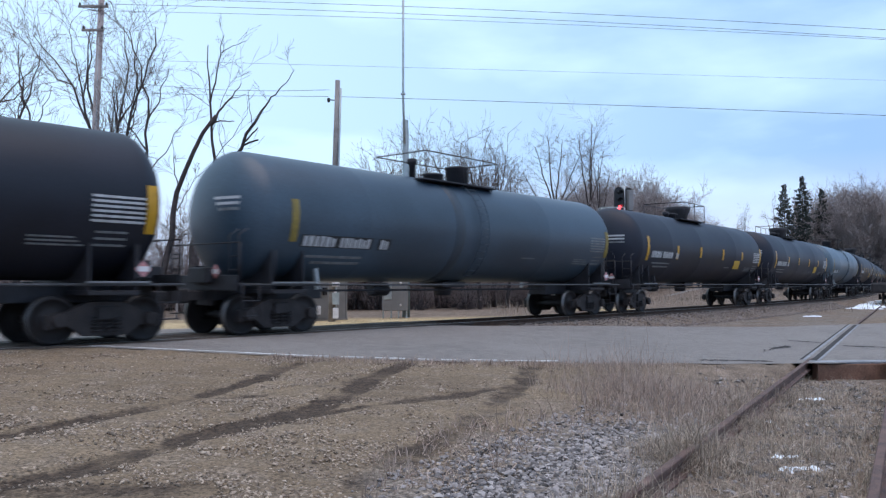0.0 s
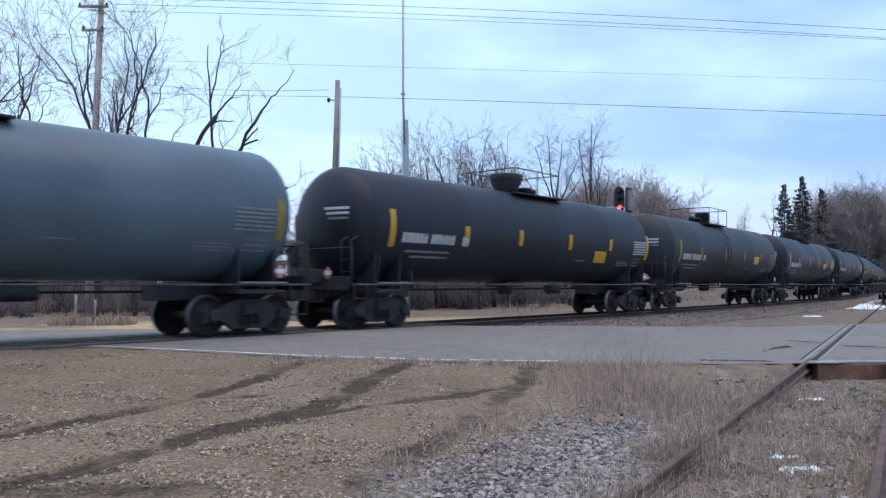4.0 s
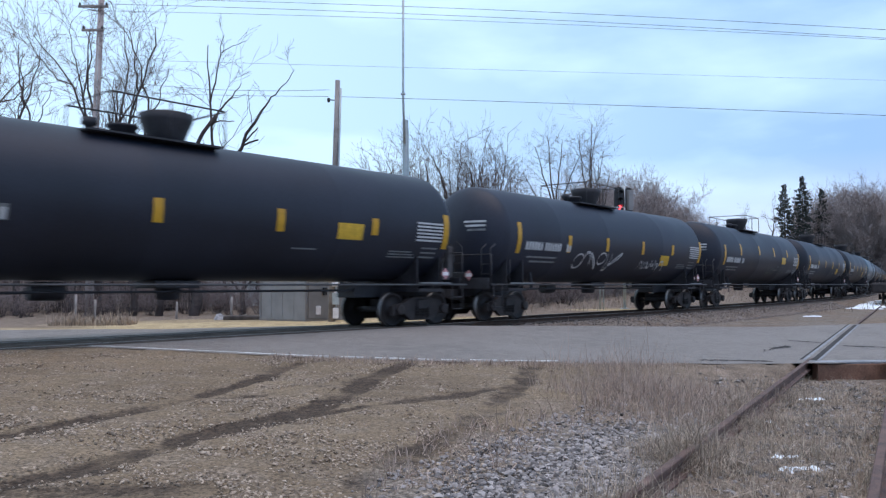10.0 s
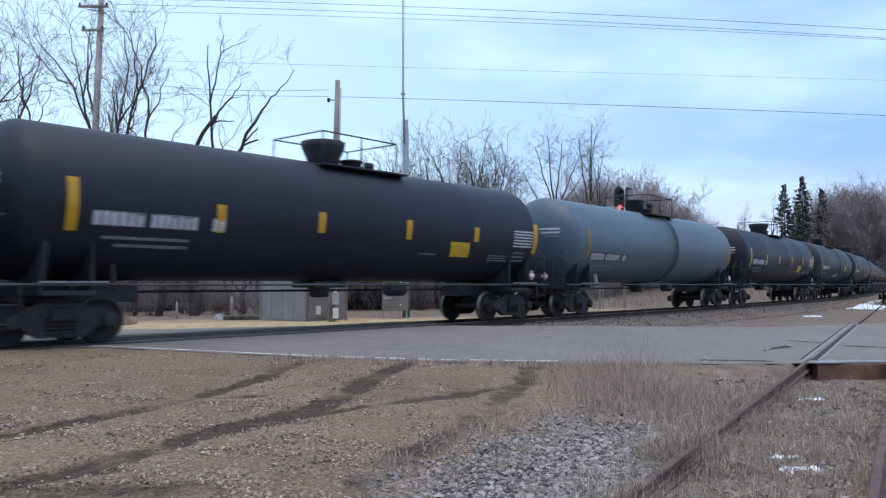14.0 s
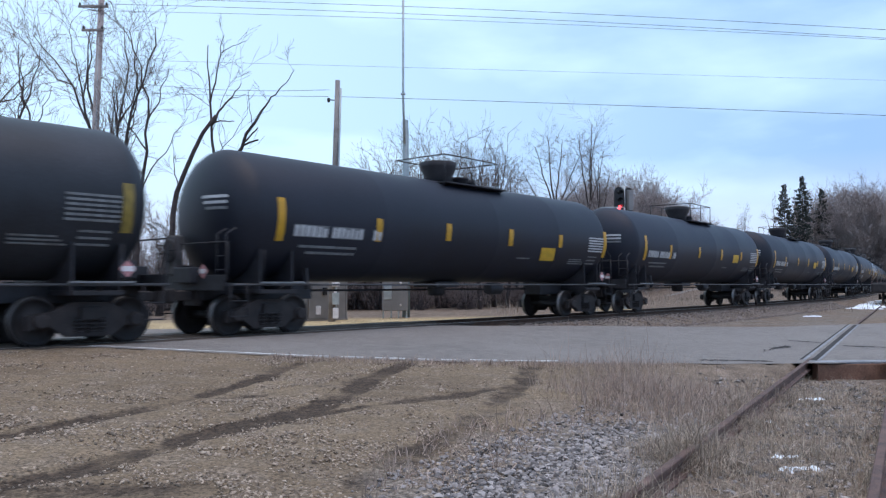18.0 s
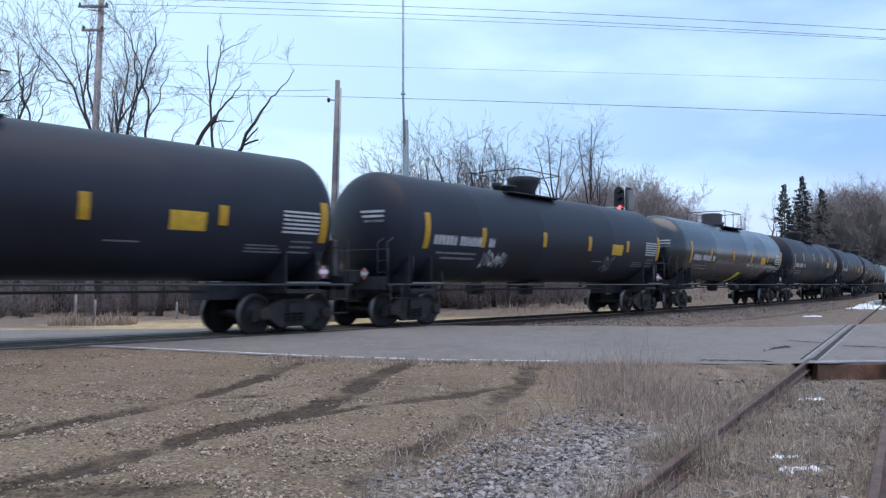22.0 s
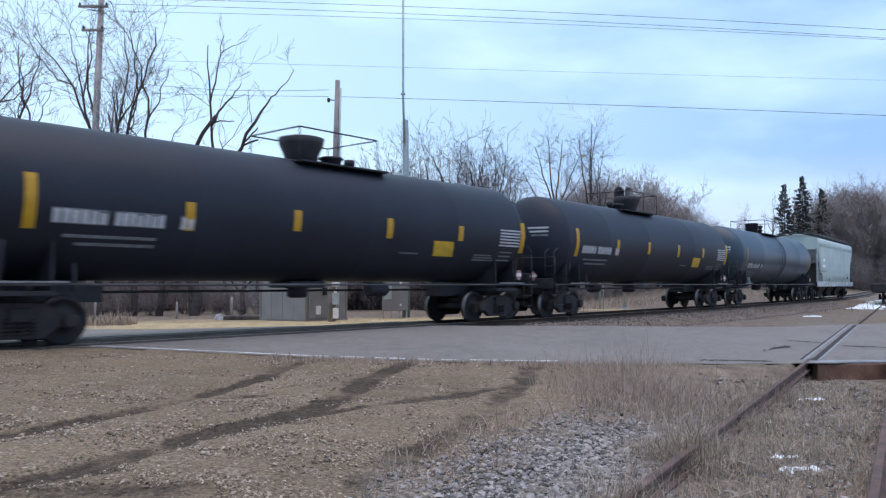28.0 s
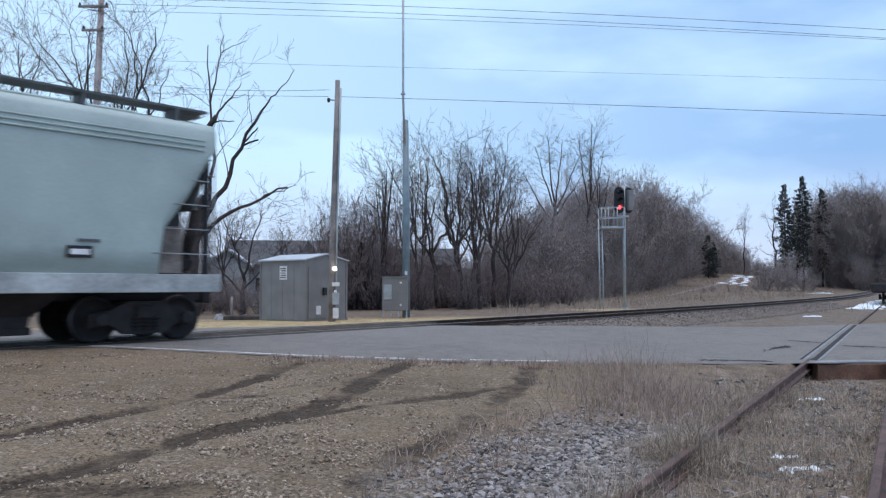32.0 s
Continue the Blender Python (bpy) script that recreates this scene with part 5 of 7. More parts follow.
def build_snow():
    rng = random.Random(7)
    for x, y, r, n in ((5.42, 11.74, 0.11, 4), (4.01, 9.87, 0.05, 2), (3.38, 7.86, 0.072, 4), (3.30, 7.34, 0.105, 4), (18.2, 39.3, 0.22, 4), (55, 116, 0.8, 5)):
        bm = bmesh.new()
        for i in range(n):
            px, py = x + (i - n / 2) * r * 0.8, y + rng.uniform(-0.3, 0.3) * r
            lump(bm, rng, (px, py, float(ground_height(px, py)) + 0.015), r * rng.uniform(0.8, 1.3), 0.16, 11)
        single("snow_patch", bm, M_SNOW, "small remnant of old snow on the ground", "snow", group="snow remnants")
    bm = bmesh.new()
    for i in range(40):
        t = i / 39
        p = SIDE_P + SIDE_DIR * (52 + 28 * t) + Vector((-SIDE_DIR.y, SIDE_DIR.x, 0)) * rng.uniform(0.9, 2.1)
        lump(bm, rng, (p.x, p.y, float(ground_height(p.x, p.y)) + 0.02), rng.uniform(0.35, 0.85), 0.12, 9)
    single("snow_bank", bm, M_SNOW, "long strip of old snow beside the siding", "snow")
    bm = bmesh.new()
    for i in range(44):
        t = rng.uniform(0, 1)
        y = 138 + 46 * t
        x = 50.0 + 0.44 * (y - 144) + rng.uniform(0.5, 4.5)
        lump(bm, rng, (x, y, float(ground_height(x, y)) + 0.05), rng.uniform(0.4, 1.1), 0.15, 9)
    single("distant_snow", bm, M_SNOW, "distant strips of snow by a lane", "snow")


def build_lane():
    """A lane that climbs away between the woods."""
    bm = bmesh.new()
    last = None
    for i in range(30):
        t = i / 29
        y = 90 + 100 * t
        x = float(np.interp(y, [90, 107.4, 123.5, 143.6, 166, 190], [24.2, 31.6, 39.8, 49.9, 59.5, 70.5]))
        now = [bm.verts.new((x + dx, y, float(ground_height(x + dx, y)) + 0.05)) for dx in (0.6, 1.0, 1.4)]
        if last:
            for j in range(2):
                bm.faces.new((last[j], last[j + 1], now[j + 1], now[j])).smooth = True
        last = now
    tagged(new("lane", mesh_of("lane", bm, M_ASPHALT)), "pale gravel lane climbing between the woods", "lane", kind="structure")


def build_parked_car():
    at = SIDE_P + SIDE_DIR * 62
    car = thing("parked_flat_car", Matrix.Translation((at.x, at.y, SIDE_Z)) @ pose(0, 0, 0, 0, 0, math.degrees(SIDE_TH)), "dark flat wagon standing on the siding", "railway flat car")
    bm = bmesh.new()
    box(bm, 0.2, 16, -1.5, 1.5, 0.85, 1.62, 0.16)
    part("deck", bm, M_TRUCK, car, "dark grimy wagon frame")
    bm = bmesh.new()
    box(bm, -0.7, 0.4, -0.2, 0.2, 0.85, 1.2, 0.04)
    part("coupler", bm, M_TRUCK, car)
    for x in (1.6, 3.4, 12.6, 14.4):
        bm = bmesh.new()
        tube(bm, [(x, -0.9, 0.46), (x, 0.9, 0.46)], 0.08, 8)
        for s in (-1, 1):
            spin(bm, [(s * 0.68, 0.46), (s * 0.80, 0.455)], 20, "y", Matrix.Translation((x, 0, 0.46)))
        part("wheelset", bm, M_WHEEL, car)
    for x in (2.5, 13.5):
        for s in (-1, 1):
            bm = bmesh.new()
            box(bm, x - 1.1, x + 1.1, s * 0.97 - 0.07, s * 0.97 + 0.07, 0.35, 0.75, 0.03)
            part("side_frame", bm, M_TRUCK, car)
    return car


def build_far_side():
    """Posts and clutter across the crossing, seen under the train."""
    for x, y, h in ((-14.9, 32.4, 1.05), (-14.2, 32.6, 0.85), (-9.0, 34.0, 0.9), (-11.2, 33.6, 0.7)):
        bm = bmesh.new()
        tube(bm, [(0, 0, -0.2), (0.02, 0, h)], 0.05, 8)
        single("marker_post", bm, M_WOOD, "short pale wooden post", "post", up(x, y), "short posts")
    bm = bmesh.new()
    box(bm, -0.8, 0.8, -0.3, 0.3, 0, 0.16, 0.03)
    single("sleeper_stack", bm, M_TIE, "dark old sleeper lying on the sand", "sleeper", up(-7.9, 31.9) @ pose(0, 0, 0, 0, 0, 5))
    rng = random.Random(3)
    bm = bmesh.new()
    lump(bm, rng, (0, 0, 0), 0.28, 0.9, 9)
    single("boulder", bm, M_STONE, "pale grey boulder by the hut", "rock", up(-9.0, 32.2))


M_BROWN_WALL = material("red_brown_stained_boards", (0.21, 0.15, 0.14), 0.85, big=1.2, fine=12, spread=0.25, bump=0.1)
M_POLE = material("pale_weathered_pole", (0.40, 0.345, 0.33), 0.85, big=2, fine=30, spread=0.2, bump=0.3)
M_MAST = material("blue_grey_mast_paint", (0.20, 0.26, 0.29), 0.5, 0.2, big=3, fine=30, spread=0.15, bump=0.03)
M_CONCRETE = material("pale_concrete", (0.26, 0.265, 0.275), 0.85, big=3, fine=30, spread=0.25, bump=0.15)
M_RUST_BOARD = material("rust_brown_board", (0.20, 0.105, 0.07), 0.85, big=2.5, fine=30, spread=0.3, bump=0.25)
build_signal_hut()
build_service_pole()
build_antenna()
build_signal()
build_line_pole()
build_wires()
build_house()
build_crossing()
build_snow()
build_lane()
build_parked_car()
build_far_side()


# ---- stones, weeds and grass ----
def island_material(name, a, b, rough=0.9):
    """A tone of its own for each piece."""
    m = material(name, a, rough, big=8, fine=50, spread=0.25, bump=0.2)
    n, l = m.node_tree.nodes, m.node_tree.links
    g = n.new("ShaderNodeNewGeometry")
    r = n.new("ShaderNodeValToRGB")
    r.color_ramp.elements[0].color, r.color_ramp.elements[1].color = (*a, 1), (*b, 1)
    l.new(g.outputs["Random Per Island"], r.inputs["Fac"])
    mul = n.new("ShaderNodeMixRGB")
    mul.blend_type = "MULTIPLY"
    mul.inputs["Fac"].default_value = 0.35
    l.new(r.outputs["Color"], mul.inputs["Color1"])
    noise_out = [k for k in n if k.bl_idname == "ShaderNodeTexNoise"][1].outputs["Fac"]
    l.new(noise_out, mul.inputs["Color2"])
    l.new(mul.outputs["Color"], n["Principled BSDF"].inputs["Base Color"])
    return m


M_BALLAST_STONE = island_material("crushed_limestone", (0.062, 0.053, 0.049), (0.51, 0.453, 0.423))
M_YARD_STONE = island_material("yard_gravel", (0.14, 0.10, 0.07), (0.60, 0.475, 0.36))
M_FIELD = island_material("pale_dead_field_grass", (0.24, 0.19, 0.15), (0.50, 0.41, 0.325))
M_MAIN_STONE = island_material("dusty_brown_ballast", (0.15, 0.122, 0.106), (0.345, 0.292, 0.26))
M_STRAW = island_material("dead_straw", (0.21, 0.16, 0.125), (0.66, 0.53, 0.405))
M_WEED = island_material("brown_weeds", (0.23, 0.165, 0.132), (0.66, 0.505, 0.41))

GOLD = (1 + 5 ** 0.5) / 2
STONE_V = np.array([(-1, GOLD, 0), (1, GOLD, 0), (-1, -GOLD, 0), (1, -GOLD, 0), (0, -1, GOLD), (0, 1, GOLD), (0, -1, -GOLD), (0, 1, -GOLD), (GOLD, 0, -1), (GOLD, 0, 1), (-GOLD, 0, -1), (-GOLD, 0, 1)]) / 1.9
STONE_F = np.array([(0, 11, 5), (0, 5, 1), (0, 1, 7), (0, 7, 10), (0, 10, 11), (1, 5, 9), (5, 11, 4), (11, 10, 2), (10, 7, 6), (7, 1, 8), (3, 9, 4), (3, 4, 2), (3, 2, 6), (3, 6, 8), (3, 8, 9), (4, 9, 5), (2, 4, 11), (6, 2, 10), (8, 6, 7), (9, 8, 1)])

PEBBLE_V = np.array([(1, 0, 0), (0, 1, 0), (-1, 0, 0), (0, -1, 0), (0.3, 0.3, 0.9), (-0.2, 0, -0.8)])
PEBBLE_F = np.array([(0, 1, 4), (1, 2, 4), (2, 3, 4), (3, 0, 4), (1, 0, 5), (2, 1, 5), (3, 2, 5), (0, 3, 5)])


def scatter_stones(name, xy, size, mat, label, seed):
    rng = np.random.default_rng(seed)
    n = len(xy)
    x, y = xy[:, 0], xy[:, 1]
    z = ground_height(x, y)
    s = size * np.clip(np.exp(rng.normal(0, 0.38, n)), 0.4, 1.9)
    shape, mesh_faces = (STONE_V, STONE_F) if size > 0.018 and size < 0.03 else (PEBBLE_V, PEBBLE_F)
    k = len(shape)
    v = shape[None] * rng.uniform(0.5, 1.35, (n, k, 1)) * rng.uniform(0.5, 1.35, (n, 1, 3)) * s[:, None, None]
    for i, j in ((0, 1), (1, 2), (0, 2)):
        a = rng.uniform(0, 6.283, n) if i == 0 and j == 1 else rng.normal(0, 0.5, n)
        c, si = np.cos(a)[:, None], np.sin(a)[:, None]
        vi, vj = v[..., i] * c - v[..., j] * si, v[..., i] * si + v[..., j] * c
        v[..., i], v[..., j] = vi, vj
    v[..., 2] *= 0.66
    out = np.stack([v[..., 0] + x[:, None], v[..., 1] + y[:, None], v[..., 2] + (z + 0.18 * s)[:, None]], -1)
    me = bpy.data.meshes.new(name)
    me.from_pydata(out.reshape(-1, 3).tolist(), [], (mesh_faces[None] + k * np.arange(n)[:, None, None]).reshape(-1, 3).tolist())
    me.materials.append(mat)
    return tagged(new(name, me), label, "stones", kind="stuff")


def scatter_blades(name, xy, height, width, lean, mat, label, seed):
    """Bent blades: two quads each."""
    rng = np.random.default_rng(seed)
    n = len(xy)
    x, y = xy[:, 0], xy[:, 1]
    z = ground_height(x, y) - 0.01
    a, b = rng.uniform(0, 6.283, n), rng.uniform(0, 6.283, n)
    h = height * np.exp(rng.normal(0, 0.45, n))
    w = width * rng.uniform(0.6, 1.3, n)
    le = np.abs(rng.normal(0, lean, n))
    dx, dy = np.cos(a), np.sin(a)
    px, py = np.cos(b) * w, np.sin(b) * w
    rows = []
    for f, k in ((0, 1.0), (0.55, 0.8), (1.0, 0.15)):
        o = h * le * f ** 1.8
        zz = z + h * f * np.sqrt(np.clip(1 - (le * f * 0.6) ** 2, 0.05, 1))
        rows += [np.stack([x + dx * o - px * k, y + dy * o - py * k, zz], -1), np.stack([x + dx * o + px * k, y + dy * o + py * k, zz], -1)]
    v = np.stack(rows, 1)
    f = np.array([(0, 1, 3, 2), (2, 3, 5, 4)])
    me = bpy.data.meshes.new(name)
    me.from_pydata(v.reshape(-1, 3).tolist(), [], (f[None] + 6 * np.arange(n)[:, None, None]).reshape(-1, 4).tolist())
    me.materials.append(mat)
    return tagged(new(name, me), label, "grass", kind="stuff")


def clumped(rng, centres, spread, n):
    c = centres[rng.integers(0, len(centres), n)]
    return c + rng.normal(0, 1, (n, 2)) * spread


def keep_before_road(p):
    return p[p[:, 1] < road_near(p[:, 0]) - 0.05]


def build_stuff():
    rng = np.random.default_rng(21)
    side_n = np.array([SIDE_DIR.y, -SIDE_DIR.x])
    base = np.array([SIDE_P.x, SIDE_P.y])
    d = np.array([SIDE_DIR.x, SIDE_DIR.y])
    # crushed stone left of the siding
    t, v = rng.uniform(-3, 9.5, 27000), -0.85 - np.minimum(np.abs(rng.normal(0, 0.75, 27000)), rng.uniform(1.5, 1.9, 27000))
    keep = rng.uniform(0, 1, 27000) < np.clip((3.9 - t + 0.5 * rng.normal(0, 1, 27000)) / 1.2, 0.025, 1)
    p = base + d * t[keep, None] + side_n * v[keep, None]
    scatter_stones("ballast_stones", keep_before_road(p), 0.021, M_BALLAST_STONE, "loose grey crushed stone beside the siding", 1)
    t, v = rng.uniform(-3, 10, 3200), rng.uniform(-0.68, 2.5, 3200)
    scatter_stones("bed_stones", keep_before_road(base + d * t[:, None] + side_n * v[:, None]), 0.022, M_BALLAST_STONE, "sparse grey stones between the siding's rails", 2)
    # gravel in the yard
    n = 240000
    x, y = rng.uniform(-9, 3.5, n), rng.uniform(4.6, 13.8, n)
    m = 0.55 * waves(x, y, 2.4, 31) + 0.45 * waves(x, y, 0.9, 32)
    rut = np.min([path_distance(x, y, q) for q in RUTS], 0)
    ridge = smooth(0.16, 0.26, rut) * smooth(0.62, 0.34, rut) * smooth(-0.5, 0.4, waves(x, y, 1.6, 33))
    dens = 0.05 + 0.34 * smooth(0.0, 0.7, m) + 0.42 * smooth(9.6, 7.2, y + 0.8 * waves(x, y, 1.5, 34)) + 0.5 * ridge
    dens = dens * (1 - 0.75 * smooth(-0.1, 0.3, x) * smooth(8.0, 8.8, y))
    ok = (rng.uniform(0, 1, n) < 0.62 * dens) & (rut > 0.20 + rng.normal(0, 0.06, n)) & (side_offset(x, y) < -2.0) & (y < road_near(x) - 0.15) & (np.abs(x) < 0.62 * y + 0.4)
    scatter_stones("yard_gravel", np.stack([x, y], 1)[ok][:64000], 0.0128, M_YARD_STONE, "loose pale gravel scattered over the yard", 3)
    # ballast of the main line beyond the road
    s, lat = rng.uniform(20, 62, 9000), rng.uniform(1.0, 3.6, 9000)
    a = ARC_TH + ARC_K * s
    p = np.stack([ARC_X0 + (np.sin(a) - math.sin(ARC_TH)) / ARC_K + lat * np.sin(a), ARC_Y0 - (np.cos(a) - math.cos(ARC_TH)) / ARC_K - lat * np.cos(a)], 1)
    p = p[p[:, 1] > road_far(p[:, 0]) + 0.5]
    scatter_stones("main_ballast", p, 0.036, M_MAIN_STONE, "grey ballast along the main line", 4)
    # tall dead weeds before the road
    cent = np.stack([rng.normal(2.95, 0.48, 40), rng.uniform(9.4, 13.4, 40)], 1)
    cent = cent[(side_offset(cent[:, 0], cent[:, 1]) < -0.95)]
    p = keep_before_road(clumped(rng, cent, 0.26, 1000))
    scatter_blades("tall_weeds", p, 0.34, 0.0026, 0.75, M_WEED, "thin brown dead weeds standing by the road", 5)
    cent = np.stack([rng.uniform(1.7, 4.2, 34), rng.uniform(8.9, 12.2, 34)], 1)
    cent = cent[(side_offset(cent[:, 0], cent[:, 1]) < -0.9)]
    p = keep_before_road(clumped(rng, cent, 0.25, 2000))
    scatter_blades("low_weeds", p, 0.17, 0.004, 0.9, M_WEED, "low brown weeds at the ballast's edge", 6)
    # straw-coloured tufts along the siding
    t = rng.uniform(-2.5, 8.5, 96)
    v = np.where(rng.uniform(0, 1, 96) < 0.62, rng.uniform(-0.6, 1.2, 96) - 0.3 * (t > 3), rng.uniform(-1.3, -0.8, 96))
    cent = base + d * t[:, None] + side_n * v[:, None]
    extra = base + d * np.array([[1.9], [2.2], [2.5], [0.2], [-0.4], [4.4]]) - side_n * np.array([[0.78], [0.72], [0.80], [0.70], [0.85], [0.70]])
    p = keep_before_road(np.concatenate([clumped(rng, cent, 0.18, 9000), clumped(rng, extra, 0.15, 3600)]))
    scatter_blades("rail_tufts", keep_before_road(clumped(rng, extra[:4], 0.17, 2600)), 0.20, 0.0036, 1.3, M_STRAW, "straw-coloured grass grown over the siding rail", 17)
    scatter_blades("straw_tufts", p, 0.12, 0.0032, 1.1, M_STRAW, "straw-coloured dead grass along the siding", 7)
    t, v = rng.uniform(-3, 10, 22000), rng.uniform(-0.65, 2.6, 22000)
    scatter_blades("matted_grass", keep_before_road(base + d * t[:, None] + side_n * v[:, None]), 0.065, 0.0038, 2.2, M_STRAW, "flattened dead grass between the rails", 8)
    x = rng.uniform(-3, 4.5, 3000)
    y = road_near(x) - np.abs(rng.normal(0, 0.35, 3000)) - 0.05
    scatter_blades("verge_grass", np.stack([x, y], 1), 0.07, 0.004, 0.9, M_WEED, "short dead grass at the road's edge", 9)
    x, y = rng.uniform(-0.6, 2.0, 2600), rng.uniform(5.4, 9.5, 2600)
    ok = np.abs(side_offset(x, y) + 2.6 + 0.4 * waves(x, y, 1.0, 41)) < 0.6
    scatter_blades("edge_weeds", np.stack([x, y], 1)[ok], 0.09, 0.004, 1.2, M_WEED, "low weeds between gravel and ballast", 10)
    # dead grass beyond the line
    x, y = rng.uniform(2, 95, 90000), rng.uniform(34, 215, 90000)
    u = main_offset(x, y)
    ok = ((u < -3.8) & (u > -34) | (u > 3.4) & (u < 5.5) & (y > 45)) & (waves(x, y, 7, 51) + 0.6 * waves(x, y, 2, 52) > 0.1)
    scatter_blades("field_grass", np.stack([x, y], 1)[ok], 0.36, 0.014, 0.9, M_FIELD, "grey-brown dead grass along the line", 11)
    x, y = rng.uniform(-13.5, -10.8, 1500), rng.uniform(27.2, 28.6, 1500)
    scatter_blades("grass_mound", np.stack([x, y], 1), 0.22, 0.012, 0.7, M_STRAW, "pale dead grass beyond the crossing", 12)


build_stuff()


# ---- train ----
WHEEL_R = 0.457
TRUCK_X = 7.06           # from the car's middle to a truck's centre
TANK_Z, TANK_R = 2.74, 1.53


def wheelset_mesh():
    bm = bmesh.new()
    tube(bm, [(0, -0.95, 0), (0, 0.95, 0)], 0.085, 10)
    for s in (-1, 1):
        prof = [(0.66, 0.0), (0.66, 0.14), (0.685, 0.16), (0.70, 0.36), (0.675, 0.39), (0.665, WHEEL_R + 0.026), (0.69, WHEEL_R + 0.026), (0.70, WHEEL_R), (0.80, WHEEL_R - 0.006), (0.80, 0.385), (0.765, 0.37), (0.75, 0.17), (0.80, 0.14), (0.80, 0.0)]
        rings = spin(bm, [(s * a, max(r, 0.001)) for a, r in prof], 28, "y")
    me = mesh_of("wheelset", bm, M_WHEEL, M_TREAD)
    for f in me.polygons:
        c = f.center
        if abs(math.hypot(c.x, c.z) - WHEEL_R) < 0.008 and 0.69 < abs(c.y) < 0.81:
            f.material_index = 1
    return me


def side_frame_mesh():
    bm = bmesh.new()
    y0, y1 = 0.90, 1.05
    prof = [(-1.12, 0.30), (-1.12, 0.56), (-0.72, 0.63), (-0.35, 0.80), (0.35, 0.80), (0.72, 0.63), (1.12, 0.56), (1.12, 0.30), (0.72, 0.36), (0.42, 0.16), (-0.42, 0.16), (-0.72, 0.36)]
    a = [bm.verts.new((x, y0, z)) for x, z in prof]
    b = [bm.verts.new((x, y1, z)) for x, z in prof]
    n = len(prof)
    for j in range(n):
        bm.faces.new((a[j], a[(j + 1) % n], b[(j + 1) % n], b[j]))
    bm.faces.new(a[::-1])
    bm.faces.new(b)
    for x in (-0.89, 0.89):
        spin(bm, [(1.04, 0.14), (1.13, 0.14), (1.15, 0.10)], 12, "y", Matrix.Translation((x, 0, WHEEL_R)))
    return mesh_of("side_frame", bm, M_TRUCK)


def spring_mesh():
    bm = bmesh.new()
    for i in range(3):
        x = -0.2 + 0.2 * i
        pts = [(x + 0.07 * math.cos(k * 0.9), 1.09 + 0.05 * math.sin(k * 0.9), 0.24 + 0.29 * k / 28) for k in range(29)]
        tube(bm, pts, 0.018, 4)
    return mesh_of("spring_nest", bm, M_WHEEL)


def build_truck():
    """A two-axle freight truck, its origin on the rail top."""
    t = new("truck")
    bm = bmesh.new()
    box(bm, -0.20, 0.20, -1.12, 1.12, 0.46, 0.72, 0.03)
    spin(bm, [(0.72, 0.36), (0.80, 0.36)], 16, "z")
    part("bolster", bm, M_TRUCK, t)
    frame_me, spring_me = side_frame_mesh(), spring_mesh()
    for rz in (0, 180):
        f = part("side_frame", frame_me, None, t, "cast steel side frame", pose(0, 0, 0, 0, 0, rz))
        part("spring_nest", spring_me, None, t, at=pose(0, 0, 0, 0, 0, rz))
    bm = bmesh.new()
    for x in (-0.36, 0.36):
        tube(bm, [(x, -0.80, 0.40), (x, 0.80, 0.40)], 0.05, 6)
    for x in (-0.43, 0.43):
        for y in (-0.74, 0.74):
            box(bm, x - 0.04, x + 0.04, y - 0.06, y + 0.06, 0.28, 0.56)
    part("brake_beam", bm, M_TRUCK, t)
    me = wheelset_mesh()
    for x in (-0.89, 0.89):
        part("wheelset", me, None, t, "steel wheels on an axle", pose(x, 0, WHEEL_R))
    return t


def add_trucks(car, truck_proto):
    for x in (-TRUCK_X, TRUCK_X):
        made = {}
        for o in (truck_proto, *truck_proto.children_recursive):
            made[o] = o.copy()
            scene.collection.objects.link(made[o])
            made[o].parent = made.get(o.parent, car)
        made[truck_proto].matrix_basis = pose(x, 0, 0)


def side_plate(x0, x1, z0, z1, side, out=0.012, thick=0.006, slope=0.0):
    """A sheet that follows the tank's round side (side -1 is the camera's)."""
    bm = bmesh.new()
    n = max(2, int(abs(z1 - z0) / 0.1) + 1)
    rows = []
    for j in range(n + 1):
        z = z0 + (z1 - z0) * j / n
        a = math.asin(max(-1, min(1, (z - TANK_Z) / TANK_R)))
        sh = slope * (j / n)
        row = []
        for r in (TANK_R + out - thick, TANK_R + out):
            for x in (x0 + sh, x1 + sh):
                row.append(bm.verts.new((x, side * r * math.cos(a), TANK_Z + r * math.sin(a))))
        rows.append(row)
    for a, b in zip(rows, rows[1:]):
        for i, j in ((0, 1), (1, 3), (3, 2), (2, 0)):
            bm.faces.new((a[i], a[j], b[j], b[i]))
    bm.faces.new((rows[0][0], rows[0][2], rows[0][3], rows[0][1]))
    bm.faces.new((rows[-1][0], rows[-1][1], rows[-1][3], rows[-1][2]))
    return bm


def coupler_mesh():
    bm = bmesh.new()
    box(bm, -9.02, -8.25, -0.09, 0.09, 0.78, 0.98, 0.02)
    box(bm, -9.10, -8.86, -0.19, 0.17, 0.72, 1.04, 0.05)
    box(bm, -8.42, -8.28, -0.28, 0.28, 0.66, 1.10, 0.03)
    return mesh_of("coupler", bm, M_TRUCK)


